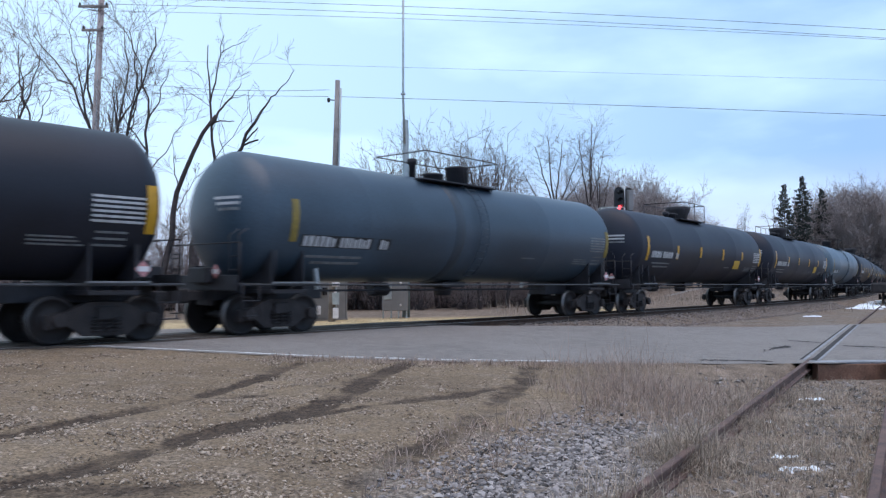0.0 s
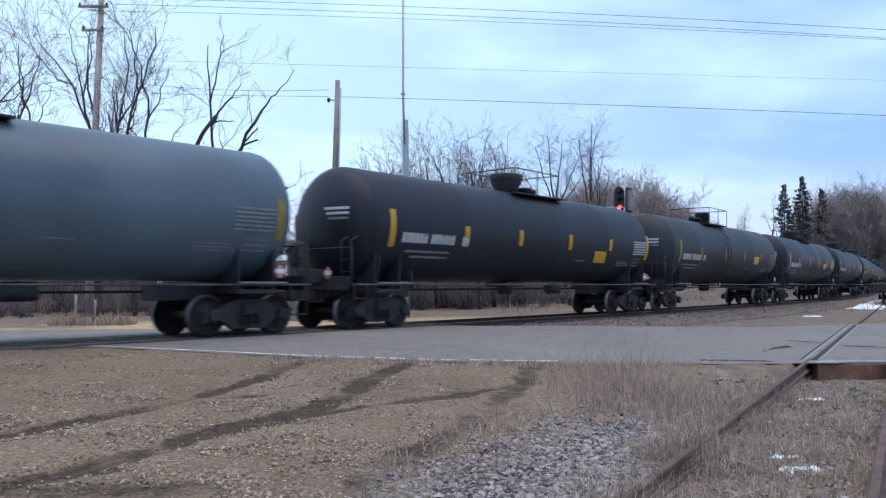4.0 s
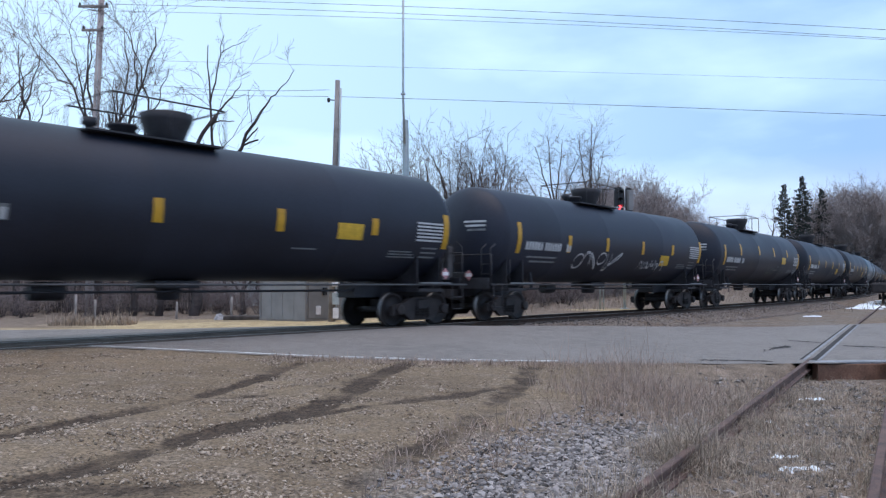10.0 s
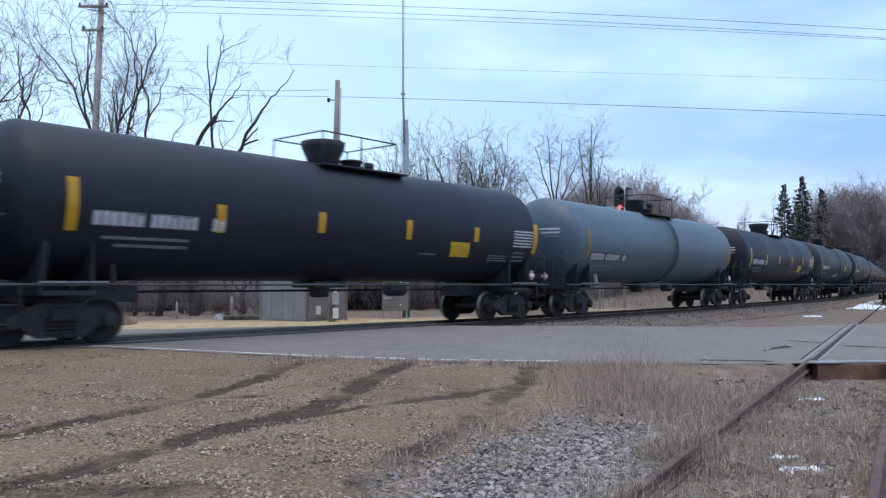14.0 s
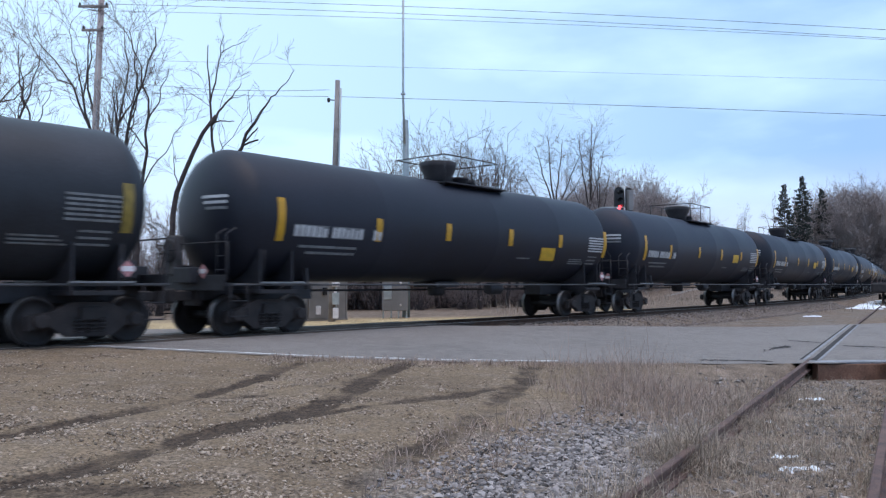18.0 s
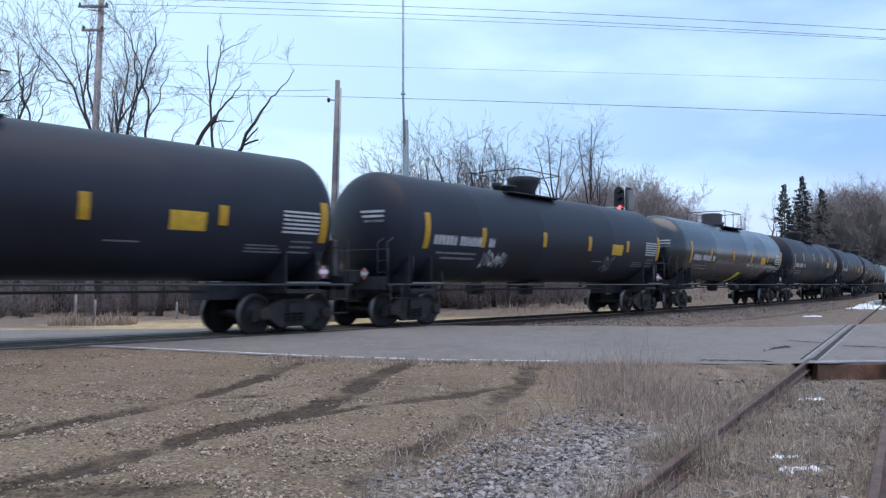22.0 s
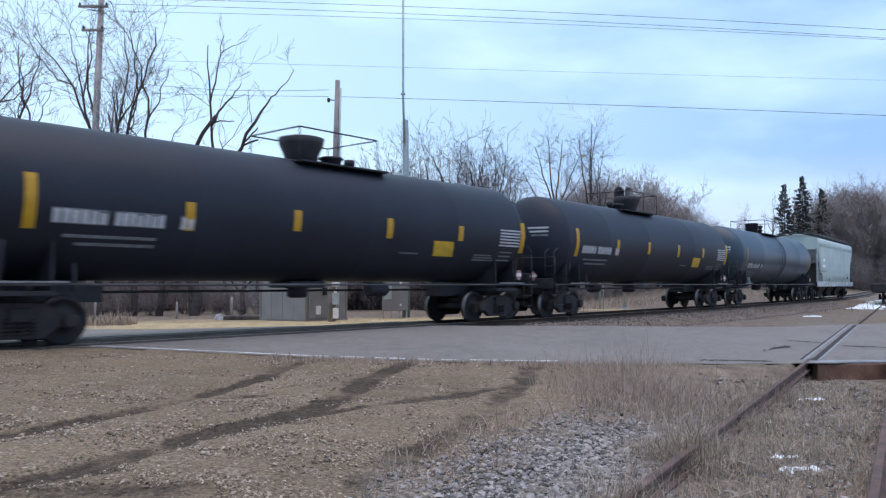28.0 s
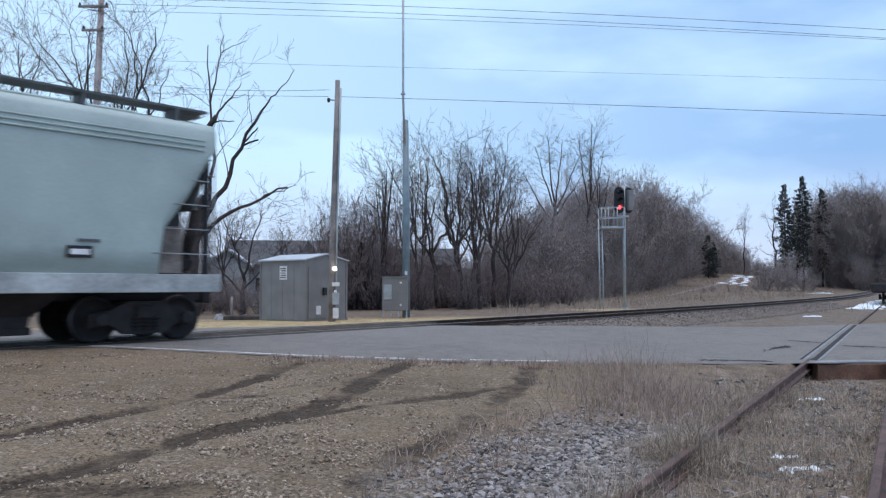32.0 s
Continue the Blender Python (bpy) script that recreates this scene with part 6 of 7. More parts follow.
def tank_mesh(mat, band=True):
    bm = bmesh.new()
    h, e = 0.77, 7.57
    prof = []
    for i in range(11):
        a = math.pi / 2 * i / 10
        prof.append((-e - h * math.cos(a), max(0.002, TANK_R * math.sin(a))))
    seams = (-3.7, 1.15, 4.6)
    for s in seams:
        prof += [(s - 0.03, TANK_R), (s - 0.01, TANK_R + 0.0015), (s + 0.01, TANK_R + 0.0015), (s + 0.03, TANK_R)]
    for i in range(11):
        a = math.pi / 2 * (1 - i / 10)
        prof.append((e + h * math.cos(a), max(0.002, TANK_R * math.sin(a))))
    spin(bm, prof, 56, "x", Matrix.Translation((0, 0, TANK_Z)))
    return mesh_of("tank", bm, mat)


def build_tank_car(kind, truck_proto):
    """kind: black (plate level with its strips), low (plate below them), old (plain cylinder dome), gloss, blue, or slate (a darker blue with its housing further forward). The car's front end is at -x, the camera's side at -y."""
    low_plate = kind == "low"
    raised = 0.40 if kind == "high" else 0.0
    back = 0.0 if low_plate else 0.17
    kind = "black" if low_plate or raised else kind
    words = {"black": "black tank wagon with yellow reflective strips and white stencils", "old": "worn black tank wagon with a round dome and dim strips",
             "gloss": "glossy black tank wagon with yellow plates and strips", "blue": "blue-grey tank wagon with a dark centre band and round dome", "slate": "dark slate-blue tank wagon with a centre band and tall valve"}
    body = {"black": M_TANK, "old": M_TANK_OLD, "gloss": M_TANK_GLOSS, "blue": M_TANK_BLUE, "slate": M_TANK_SLATE}[kind]
    slate = kind == "slate"
    kind = "blue" if slate else kind
    car = thing("tank_car", Matrix(), words[kind], "railway tank car", "cars of the freight train")
    part("tank", tank_mesh(body), None, car, "rounded cylindrical tank")
    # stub sills, saddles and end decks
    for e in (-1, 1):
        bm = bmesh.new()
        box(bm, e * 8.35 if e < 0 else 5.2, -5.2 if e < 0 else 8.35, -0.35, 0.35, 0.78, 1.16, 0.02)
        part("stub_sill", bm, M_FRAME, car)
        bm = bmesh.new()
        for dx in (-0.45, 0.45):
            x = e * TRUCK_X + dx
            vs = []
            prof = [(-1.32, 0.95), (1.32, 0.95)] + [(TANK_R * 1.0 * math.sin(radians(a)), TANK_Z - (TANK_R + 0.004) * math.cos(radians(a))) for a in (58, 40, 20, 0, -20, -40, -58)]
            a = [bm.verts.new((x - 0.02, y, z)) for y, z in prof]
            b = [bm.verts.new((x + 0.02, y, z)) for y, z in prof]
            n = len(prof)
            for j in range(n):
                bm.faces.new((a[j], a[(j + 1) % n], b[(j + 1) % n], b[j]))
            bm.faces.new(a)
            bm.faces.new(b[::-1])
        box(bm, e * TRUCK_X - 0.5, e * TRUCK_X + 0.5, -1.40, 1.40, 0.93, 1.02, 0.01)
        part("saddle", bm, M_FRAME, car)
        bm = bmesh.new()
        x0, x1 = sorted((e * 7.9, e * 8.45))
        box(bm, x0, x1, -1.42, 1.42, 1.10, 1.16, 0.01)
        part("end_platform", bm, M_FRAME, car)
        bm = bmesh.new()
        for y in (-1.38, 1.38):
            tube(bm, [(e * 8.42, y, 1.15), (e * 8.42, y, 2.05)], 0.018, 5)
            tube(bm, [(e * 7.5, y, 1.15), (e * 7.5, y * 1.04, 1.9)], 0.018, 5)
        tube(bm, [(e * 8.42, -1.38, 2.05), (e * 8.42, 1.38, 2.05)], 0.018, 5)
        part("end_handrail", bm, M_FRAME, car)
        bm = bmesh.new()
        box(bm, *sorted((e * 8.40, e * 8.46)), -1.30, 1.30, 1.0, 1.34, 0.01)
        box(bm, *sorted((e * 8.30, e * 8.62)), -0.30, 0.42, 1.16, 1.52, 0.03)
        part("end_sheet", bm, M_FRAME, car, "dirty black end sheet")
        for y in (-1.18, 1.18):
            bm = bmesh.new()
            for dy in (-0.17, 0.17):
                tube(bm, [(e * 8.44, y + dy, 1.1), (e * 8.44, y + dy, 2.22), (e * 8.20, y + dy, 2.36)], 0.018, 5)
            for z in (1.45, 1.75, 2.05):
                tube(bm, [(e * 8.44, y - 0.17, z), (e * 8.44, y + 0.17, z)], 0.014, 4)
            part("end_ladder", bm, M_FRAME, car)
        for y in (-1.42, 1.42):
            bm = bmesh.new()
            for dx in (-0.22, 0.22):
                tube(bm, [(e * 8.15 + dx, y, 0.42), (e * 8.15 + dx, y, 1.12)], 0.016, 5)
            for z in (0.45, 0.78):
                tube(bm, [(e * 8.15 - 0.22, y, z), (e * 8.15 + 0.22, y, z)], 0.016, 5)
            part("sill_step", bm, M_FRAME, car)
        part("coupler", COUPLER, None, car, at=pose(0, 0, 0, 0, 0, 0 if e < 0 else 180))
    bm = bmesh.new()
    spin(bm, [(-8.62, 0.26), (-8.58, 0.28), (-8.56, 0.26)], 16, "x", Matrix.Translation((0, 0.65, 1.9)), closed=True)
    tube(bm, [(-8.6, 0.40, 1.9), (-8.6, 0.90, 1.9)], 0.015, 4)
    tube(bm, [(-8.6, 0.65, 1.64), (-8.6, 0.65, 2.16)], 0.015, 4)
    tube(bm, [(-8.56, 0.65, 1.9), (-8.3, 0.65, 1.9)], 0.02, 5)
    part("brake_wheel", bm, M_FRAME, car)
    # housing's paler grey stands in for the haze seen between the cars
    bm = bmesh.new()
    box(bm, -8.56, -8.36, 0.40, 0.90, 1.34, 2.25, 0.04)
    part("brake_housing", bm, M_BRAKE_HAZED, car, "brake housing in the grey of the hazy gap")
    # side rails
    for side in (-1, 1):
        bm = bmesh.new()
        tube(bm, [(-8.4, side * 1.56, 1.13), (8.4, side * 1.56, 1.13)], 0.024, 6)
        for x in (-TRUCK_X, TRUCK_X):
            tube(bm, [(x, side * 1.56, 1.13), (x, side * 1.36, 1.0)], 0.02, 4)
        part("side_rail", bm, M_SIDE_RAIL, car, "thin dull grey side rail")
        for e in (-1, 1):
            bm = bmesh.new()
            box(bm, e * TRUCK_X - 0.62, e * TRUCK_X + 0.62, side * 1.57 - 0.03, side * 1.57 + 0.03, 1.155, 1.195, 0.005)
            part("step_edge", bm, M_WHITE_DIM, car, "pale strip along the step edge")
    # bottom outlet and piping
    bm = bmesh.new()
    spin(bm, [(0.80, 0.20), (0.84, 0.26), (1.25, 0.30)], 14, "z")
    box(bm, -0.55, 0.55, -0.45, 0.45, 1.05, 1.22, 0.03)
    part("bottom_outlet", bm, M_FRAME, car)
    bm = bmesh.new()
    tube(bm, [(-8.2, 0.25, 0.98), (-5, 0.3, 0.98), (5, 0.3, 0.98), (8.2, 0.25, 0.98)], 0.03, 5)
    spin(bm, [(2.1, 0.16), (2.15, 0.19), (2.75, 0.19), (2.8, 0.16)], 12, "x", Matrix.Translation((0, -0.35, 1.0)))
    part("brake_pipe", bm, M_FRAME, car)
    # top fittings
    top = TANK_Z + TANK_R
    dome = -0.68 if slate else -0.05 if kind == "blue" else 0.10
    way, vent = (1.15, 2.2) if slate else (1.0, 1.75)
    bm = bmesh.new()
    if kind in ("black",):
        spin(bm, [(top - 0.10, 0.40), (top + 0.12, 0.43), (top + 0.42, 0.56), (top + 0.58, 0.59), (top + 0.61, 0.50)], 20, "z", Matrix.Translation((dome, 0, 0)))
    elif kind == "gloss":
        spin(bm, [(top - 0.10, 0.62), (top + 0.06, 0.60), (top + 0.16, 0.50), (top + 0.56, 0.54), (top + 0.62, 0.42)], 20, "z", Matrix.Translation((dome, 0, 0)))
    else:
        spin(bm, [(top - 0.10, 0.36), (top + 0.46, 0.36), (top + 0.48, 0.39), (top + 0.53, 0.39), (top + 0.55, 0.33)], 20, "z", Matrix.Translation((dome, 0, 0)))
    part("fittings_housing", bm, M_FRAME, car, "black round fittings housing")
    bm = bmesh.new()
    spin(bm, [(top - 0.08, 0.28), (top + 0.14, 0.28), (top + 0.16, 0.33), (top + 0.21, 0.33), (top + 0.23, 0.24)], 16, "z", Matrix.Translation((dome + way, 0, 0)))
    part("manway", bm, M_FRAME, car)
    bm = bmesh.new()
    tall = 0.14 if kind == "blue" else -0.16
    spin(bm, [(top - 0.08, 0.10), (top + 0.24 + tall, 0.10), (top + 0.27 + tall, 0.16), (top + 0.40 + tall, 0.15), (top + 0.42 + tall, 0.08)], 12, "z", Matrix.Translation((dome + vent, 0.1, 0)))
    part("relief_valve", bm, M_FRAME, car)
    bm = bmesh.new()
    for s in (-1, 1):
        x0, x1 = dome - 0.8, dome + 2.2 + (0.5 if slate else 0.0)
        box(bm, x0, x1, s * 0.75 - 0.25, s * 0.75 + 0.25, top - 0.16, top - 0.12)
        for x in (x0 + 0.1, (x0 + x1) / 2, x1 - 0.1):
            tube(bm, [(x, s * 0.6, top - 0.35), (x, s * 0.9, top - 0.14)], 0.02, 4)
    part("top_platform", bm, M_FRAME, car)
    bm = bmesh.new()
    x0, x1, zr = dome - 0.85, dome + (2.6 if slate else 1.75), top + 0.66
    corners = [(x0, -0.98), (x1, -0.98), (x1, 0.98), (x0, 0.98)]
    tube(bm, [(x, y, zr) for x, y in corners + corners[:1]], 0.02, 5)
    for x, y in corners + [((x0 + x1) / 2, -0.98), ((x0 + x1) / 2, 0.98)]:
        tube(bm, [(x, y, top - 0.15), (x, y, zr)], 0.018, 5)
    part("top_handrail", bm, M_FRAME, car)
    # side ladder
    for side in (-1, 1) if kind in ("blue", "old") else ():
        bm = bmesh.new()
        pts = [(TANK_R + 0.10) * Vector((0, side * math.cos(radians(a)), math.sin(radians(a)))) for a in range(-55, 61, 8)]
        for dx in (-0.2, 0.2):
            tube(bm, [(dome + 0.65 + dx, q.y, TANK_Z + q.z) for q in pts], 0.016, 4)
        for q in pts:
            tube(bm, [(dome + 0.45, q.y, TANK_Z + q.z), (dome + 0.85, q.y, TANK_Z + q.z)], 0.012, 4)
        part("side_ladder", bm, body, car)
    if kind == "blue":
        bm = bmesh.new()
        spin(bm, [(0.78, TANK_R + 0.002), (0.79, TANK_R + 0.012), (1.19, TANK_R + 0.012), (1.20, TANK_R + 0.002)], 56, "x", Matrix.Translation((0, 0, TANK_Z)), closed=True)
        part("centre_band", bm, M_TANK_BAND, car, "dark painted band round the tank")
    # markings on both sides
    dim = kind in ("old", "blue")
    for side in (-1, 1):
        f = 1 if side < 0 else -1       # the same layout seen from either side

        def mark(name, x0, x1, z0, z1, mat, label="", out=0.012, slope=0.0):
            a, b = sorted((f * x0, f * x1))
            part(name, side_plate(a, b, z0, z1, side, out, slope=f * slope), mat, car, label)

        for x, z0, z1 in ((-7.10 if low_plate else -7.02, 2.12, 3.09), (-4.45 if not low_plate else -3.98, 2.23 + raised, 2.81 + raised), (-1.10 if not low_plate else -1.22, 2.36 + raised, 2.84 + raised), (1.88 if not low_plate else 1.80, 2.33 + raised, 2.84 + raised), (4.82 if not low_plate else 4.68, 2.38 + raised, 2.80 + raised), (7.72 - back, 2.12, 3.06)):
            if not dim or abs(x) > 7:
                mark("reflective_strip", x - 0.105, x + 0.105, z0, z1, M_YELLOW if not dim else M_YELLOW_DIM, "yellow reflective strip")
            elif kind == "old":
                mark("reflective_strip", x - 0.10, x + 0.10, z0, z1, M_YELLOW_DIM, "dull yellow reflective strip")
        if kind != "blue":
            if low_plate:
                mark("warning_plate", 3.68, 4.52, 1.93, 2.34, M_LEMON, "slanted yellow stencil panel", slope=-0.12)
            else:
                mark("warning_plate", 3.60, 4.42, 2.24 + 0.25 * raised, 2.63 + 0.25 * raised, M_LEMON, "yellow stencil panel")
        low = 0.22 if kind == "blue" else 0.0
        rng = random.Random(31)
        for x0, x1, dens in ((-6.72, -5.68, 6), (-5.56, -4.52, 7), (-4.18, -3.86, 2)):
            mark("stencil_panel", x0 - (0.06 if kind == "blue" else 0.0), x1 + (0.06 if kind == "blue" else 0.0), 2.24 - low, 2.52 - low, M_BLACK if kind == "blue" else M_WHITE_DIM, "black patch behind stencils" if kind == "blue" else "faded white stencil block", out=0.010)
            n = dens
            for i in range(n):
                xa = x0 + (x1 - x0) * i / n
                mark("stencil_bar", xa + 0.02, xa + (x1 - x0) / n - 0.03, 2.26 - low, 2.26 - low + rng.choice((0.23, 0.24, 0.20)), M_WHITE, "white stencil bar", out=0.015)
        for z, x0, x1 in ((2.00, -6.48, -4.65), (1.86, -6.22, -4.65)):
            mark("data_stencil", x0, x1, z - low, z + 0.055 - low, M_WHITE_DIM, "thin white stencil line")
        for j in range(6):
            mark("data_stencil", 6.55 - back, 7.58 - back, 2.30 + 0.092 * j, 2.346 + 0.092 * j, M_WHITE if not dim else M_WHITE_DIM, "thin white stencil line")
        for j in range(3):
            mark("data_stencil", 5.48, 6.50 - 0.1 * j, 1.85 + 0.07 * j, 1.88 + 0.07 * j, M_WHITE_DIM, "faded stencil line")
            mark("data_stencil", 6.67, 7.28, 1.86 + 0.12 * j, 1.90 + 0.12 * j, M_WHITE_DIM, "faded stencil line")
        mark("data_stencil", 2.33, 3.05, 1.96, 1.99, M_WHITE_DIM, "faded stencil line")
        bm = bmesh.new()
        box(bm, -0.16, 0.16, -0.008, 0.008, -0.16, 0.16, 0, pose(f * 7.58, side * 1.452, 1.43))
        part("placard_holder", bm, M_FRAME, car)
        bm = bmesh.new()
        box(bm, -0.115, 0.115, -0.006, 0.006, -0.115, 0.115, 0, pose(f * 7.58, side * 1.468, 1.43, 0, 45, 0))
        pl = part("placard", bm, M_PLACARD, car, "red diamond hazard placard")
        bm = bmesh.new()
        box(bm, -0.12, 0.12, -0.004, 0.004, -0.045, 0.055, 0, pose(f * 7.58, side * 1.480, 1.43))
        part("placard_panel", bm, M_PLACARD_W, pl, "white bar on the placard")
        bm = bmesh.new()
        box(bm, -0.02, 0.02, -0.06, 0.06, 0.0, 0.5, 0, pose(f * -6.25, side * 1.40, 1.02, 10 * side, 0, 0))
        part("bolster_gusset", bm, M_GALV if kind == "blue" else M_FRAME, car)
    # stencils and a placard on each rounded end
    for e in (-1, 1):
        for j in range(3):
            bm = bmesh.new()
            y0, y1 = -0.98, -0.25 - 0.07 * j
            z = 3.05 - 0.13 * j
            rows = []
            for y in np.linspace(y0, y1, 7):
                row = []
                for zz in (z, z + 0.065):
                    rr = min(0.999, math.hypot(y, zz - TANK_Z) / TANK_R)
                    row.append(bm.verts.new((e * (7.57 + 0.77 * math.sqrt(1 - rr * rr) + 0.012), -e * y if e > 0 else y, zz)))
                rows.append(row)
            for p, q in zip(rows, rows[1:]):
                bm.faces.new((p[0], q[0], q[1], p[1]))
            part("end_stencil", bm, M_WHITE if j < 2 else M_WHITE_DIM, car, "white stencil bar")
        bm = bmesh.new()
        box(bm, -0.006, 0.006, -0.115, 0.115, -0.115, 0.115, 0, pose(e * 8.47, 0.55 * e, 1.42, 45, 0, 0))
        pl = part("placard", bm, M_PLACARD, car, "red diamond hazard placard")
        bm = bmesh.new()
        box(bm, -0.01, 0.01, -0.11, 0.11, -0.045, 0.055, 0, pose(e * 8.47, 0.55 * e, 1.42))
        part("placard_panel", bm, M_PLACARD_W, pl, "white bar on the placard")
    if kind == "gloss":
        part("safety_decal", side_plate(0.02, 0.57, 1.31, 1.77, -1, slope=0.30), M_LEMON_BRIGHT, car, "slanted bright yellow decal")
    add_trucks(car, truck_proto)
    return car


COUPLER = coupler_mesh()


def spray(k, x0, x1, z0, z1, seed, mat, count, width, label):
    """Sprayed scribble: flat looping ribbons on the side of car k that faces the crossing."""
    car, out = CARS[k], -1 if k in TURNED else 1
    rng = random.Random(seed)
    for i in range(count):
        bm = bmesh.new()
        cx, cz = x0 + (x1 - x0) * (i + 0.5) / count, rng.uniform(z0 + 0.35 * (z1 - z0), z1 - 0.35 * (z1 - z0))
        rx, rz = (x1 - x0) / count * rng.uniform(0.35, 0.8), (z1 - z0) * rng.uniform(0.25, 0.5)
        p1, p2, k = rng.uniform(0, 6.28), rng.uniform(0, 6.28), rng.choice((1, 2, 3))
        last = None
        for j in range(25):
            t = 6.28 * j / 24 * rng.choice((1.0, 1.0, 0.97))
            x, z = cx + rx * math.cos(t + p1), cz + rz * math.sin(k * t + p2)
            z = max(z0, min(z1, z))
            a = math.asin((z - TANK_Z) / TANK_R)
            b = math.asin((z + width - TANK_Z) / TANK_R)
            r = TANK_R + 0.016 + 0.0006 * i
            now = [bm.verts.new((out * x, -out * r * math.cos(q), TANK_Z + r * math.sin(q))) for q in (a, b)]
            if last:
                bm.faces.new((last[0], now[0], now[1], last[1]))
            last = now
        part("graffiti_stroke", bm, mat, car, label)



M_BOARD = material("grey_running_board_steel", (0.10, 0.105, 0.11), 0.6, big=2, fine=30, spread=0.3, bump=0.05)
M_RED_DECAL = material("faded_red_decal", (0.17, 0.032, 0.04), 0.6, big=5, fine=40, spread=0.2, bump=0)
# hopper end: body paint darkened for grime and for the shade under the overhang
M_END_SHADED = material("grimy_end_paint", (0.21, 0.205, 0.20), 0.75, big=1.6, fine=20, spread=0.35, bump=0.05)
M_PATCH = material("repainted_hopper_patch", (0.30, 0.33, 0.34), 0.55, big=2, fine=20, spread=0.2, bump=0)
M_SNOW_PAINT = material("fresh_white_stencil", (0.88, 0.88, 0.87), 0.5, big=5, fine=40, spread=0.1, bump=0)
M_BRACE = material("brown_stained_steel", (0.17, 0.145, 0.13), 0.8, big=3, fine=30, spread=0.4, bump=0.1)
M_STENCIL_GROUND = material("stencil_ground", (0.36, 0.425, 0.405), 0.55, big=3, fine=25, spread=0.2, bump=0)
M_RUST_STAIN = material("faint_rust_stain", (0.36, 0.29, 0.23), 0.8, big=3, fine=30, spread=0.3, bump=0)


def build_hopper(truck_proto):
    car = thing("hopper_car", Matrix(), "pale grey-green covered hopper wagon at the train's end", "railway hopper car", "cars of the freight train")
    W, ZT = 1.56, 4.62

    def shell(sec):
        bm = bmesh.new()
        rings = []
        for x, pts in sec:
            rings.append([bm.verts.new((x, y, z)) for y, z in pts])
        for a, b in zip(rings, rings[1:]):
            n = len(a)
            for j in range(n):
                bm.faces.new((a[j], a[(j + 1) % n], b[(j + 1) % n], b[j])).smooth = True
        bm.faces.new(rings[0][::-1])
        bm.faces.new(rings[-1])
        return bm

    def section(zb):
        half = [(W * (0.94 + 0.06 * math.sin(math.pi * (0.12 + 0.5 * q / 4))), zb + (3.92 - zb) * q / 5) for q in range(5)] + [(W * 0.998, 3.92), (W * 0.985, 4.29), (W * 0.93, 4.43), (W * 0.5, ZT - 0.01), (0, ZT + 0.04)]
        return [(-y, z) for y, z in half] + [(y, z) for y, z in half[::-1][1:]]
    sec = [(-8.22, section(3.62)), (-8.0, section(3.5)), (-6.9, section(2.25)), (-6.84, section(1.32)), (7.08, section(1.32)), (7.2, section(2.25)), (7.7, section(2.89)), (8.2, section(3.75)), (8.3, section(3.9))]
    part("hopper_body", shell(sec), M_HOPPER, car, "smooth pale grey-green hopper body")
    for side in (-1, 1):
        for i, z in enumerate((3.88, 3.98, 4.08)):
            bm = bmesh.new()
            tube(bm, [(-8.03, side * (W + 0.012 - 0.012 * i), z), (8.03, side * (W + 0.012 - 0.012 * i), z)], 0.022, 6)
            part("body_rib", bm, M_HOPPER, car)
        bm = bmesh.new()
        box(bm, -8.45, 8.45, side * 1.50 - 0.06, side * 1.50 + 0.06, 0.98, 1.34, 0.012)
        part("side_sill", bm, M_HOPPER_SILL, car, "light grey side sill")
        for e in (-1, 1):
            bm = bmesh.new()
            w = 0.11 if e < 0 else 0.05
            box(bm, e * 8.14 - w, e * 8.14 + w, side * 1.46 - 0.05, side * 1.46 + 0.05, 1.34, 3.7, 0.01)
            part("corner_post", bm, M_FRAME if e > 0 else M_PATCH if side < 0 else M_END_SHADED, car)
            if e > 0:
                bm = bmesh.new()
                for y in (1.30, 1.52):
                    tube(bm, [(e * 8.3, side * y, 1.2), (e * 8.3, side * y, 4.3)], 0.018, 5)
                for j in range(9):
                    tube(bm, [(e * 8.3, side * 1.30, 1.35 + 0.34 * j), (e * 8.3, side * 1.52, 1.35 + 0.34 * j)], 0.014, 4)
                part("end_ladder", bm, M_PATCH, car)
            for j in range(4):
                bm = bmesh.new()
                tube(bm, [(e * (6.95 + 0.22 * j), side * 1.53, 1.75 + 0.5 * j), (e * 8.15, side * 1.53, 1.75 + 0.5 * j)], 0.014, 4)
                part("grab_iron", bm, M_PATCH, car)
    for e in (-1, 1):
        bm = bmesh.new()
        v = [bm.verts.new(c) for c in ((e * 6.4, -1.45, 1.36), (e * 6.4, 1.45, 1.36), (e * 8.0, 1.45, 3.5), (e * 8.0, -1.45, 3.5))]
        bm.faces.new(v)
        r = bmesh.ops.extrude_face_region(bm, geom=bm.faces[:])
        for g in r["geom"]:
            if isinstance(g, bmesh.types.BMVert):
                g.co.z -= 0.06
        part("slope_sheet", bm, M_END_SHADED, car, "sloping end sheet coloured for grime and shade")
        bm = bmesh.new()
        box(bm, *sorted((e * 5.6, e * 8.5)), -0.4, 0.4, 0.80, 1.16, 0.02)
        box(bm, *sorted((e * 8.25, e * 8.5)), -1.5, 1.5, 1.0, 1.3, 0.02)
        part("end_sill", bm, M_FRAME, car)
        bm = bmesh.new()
        spin(bm, [(1.95, 0.2), (2.0, 0.24), (2.7, 0.24), (2.75, 0.2)], 14, "x", Matrix.Translation((e * 7.2 - 2.35, -0.5, 1.75)))
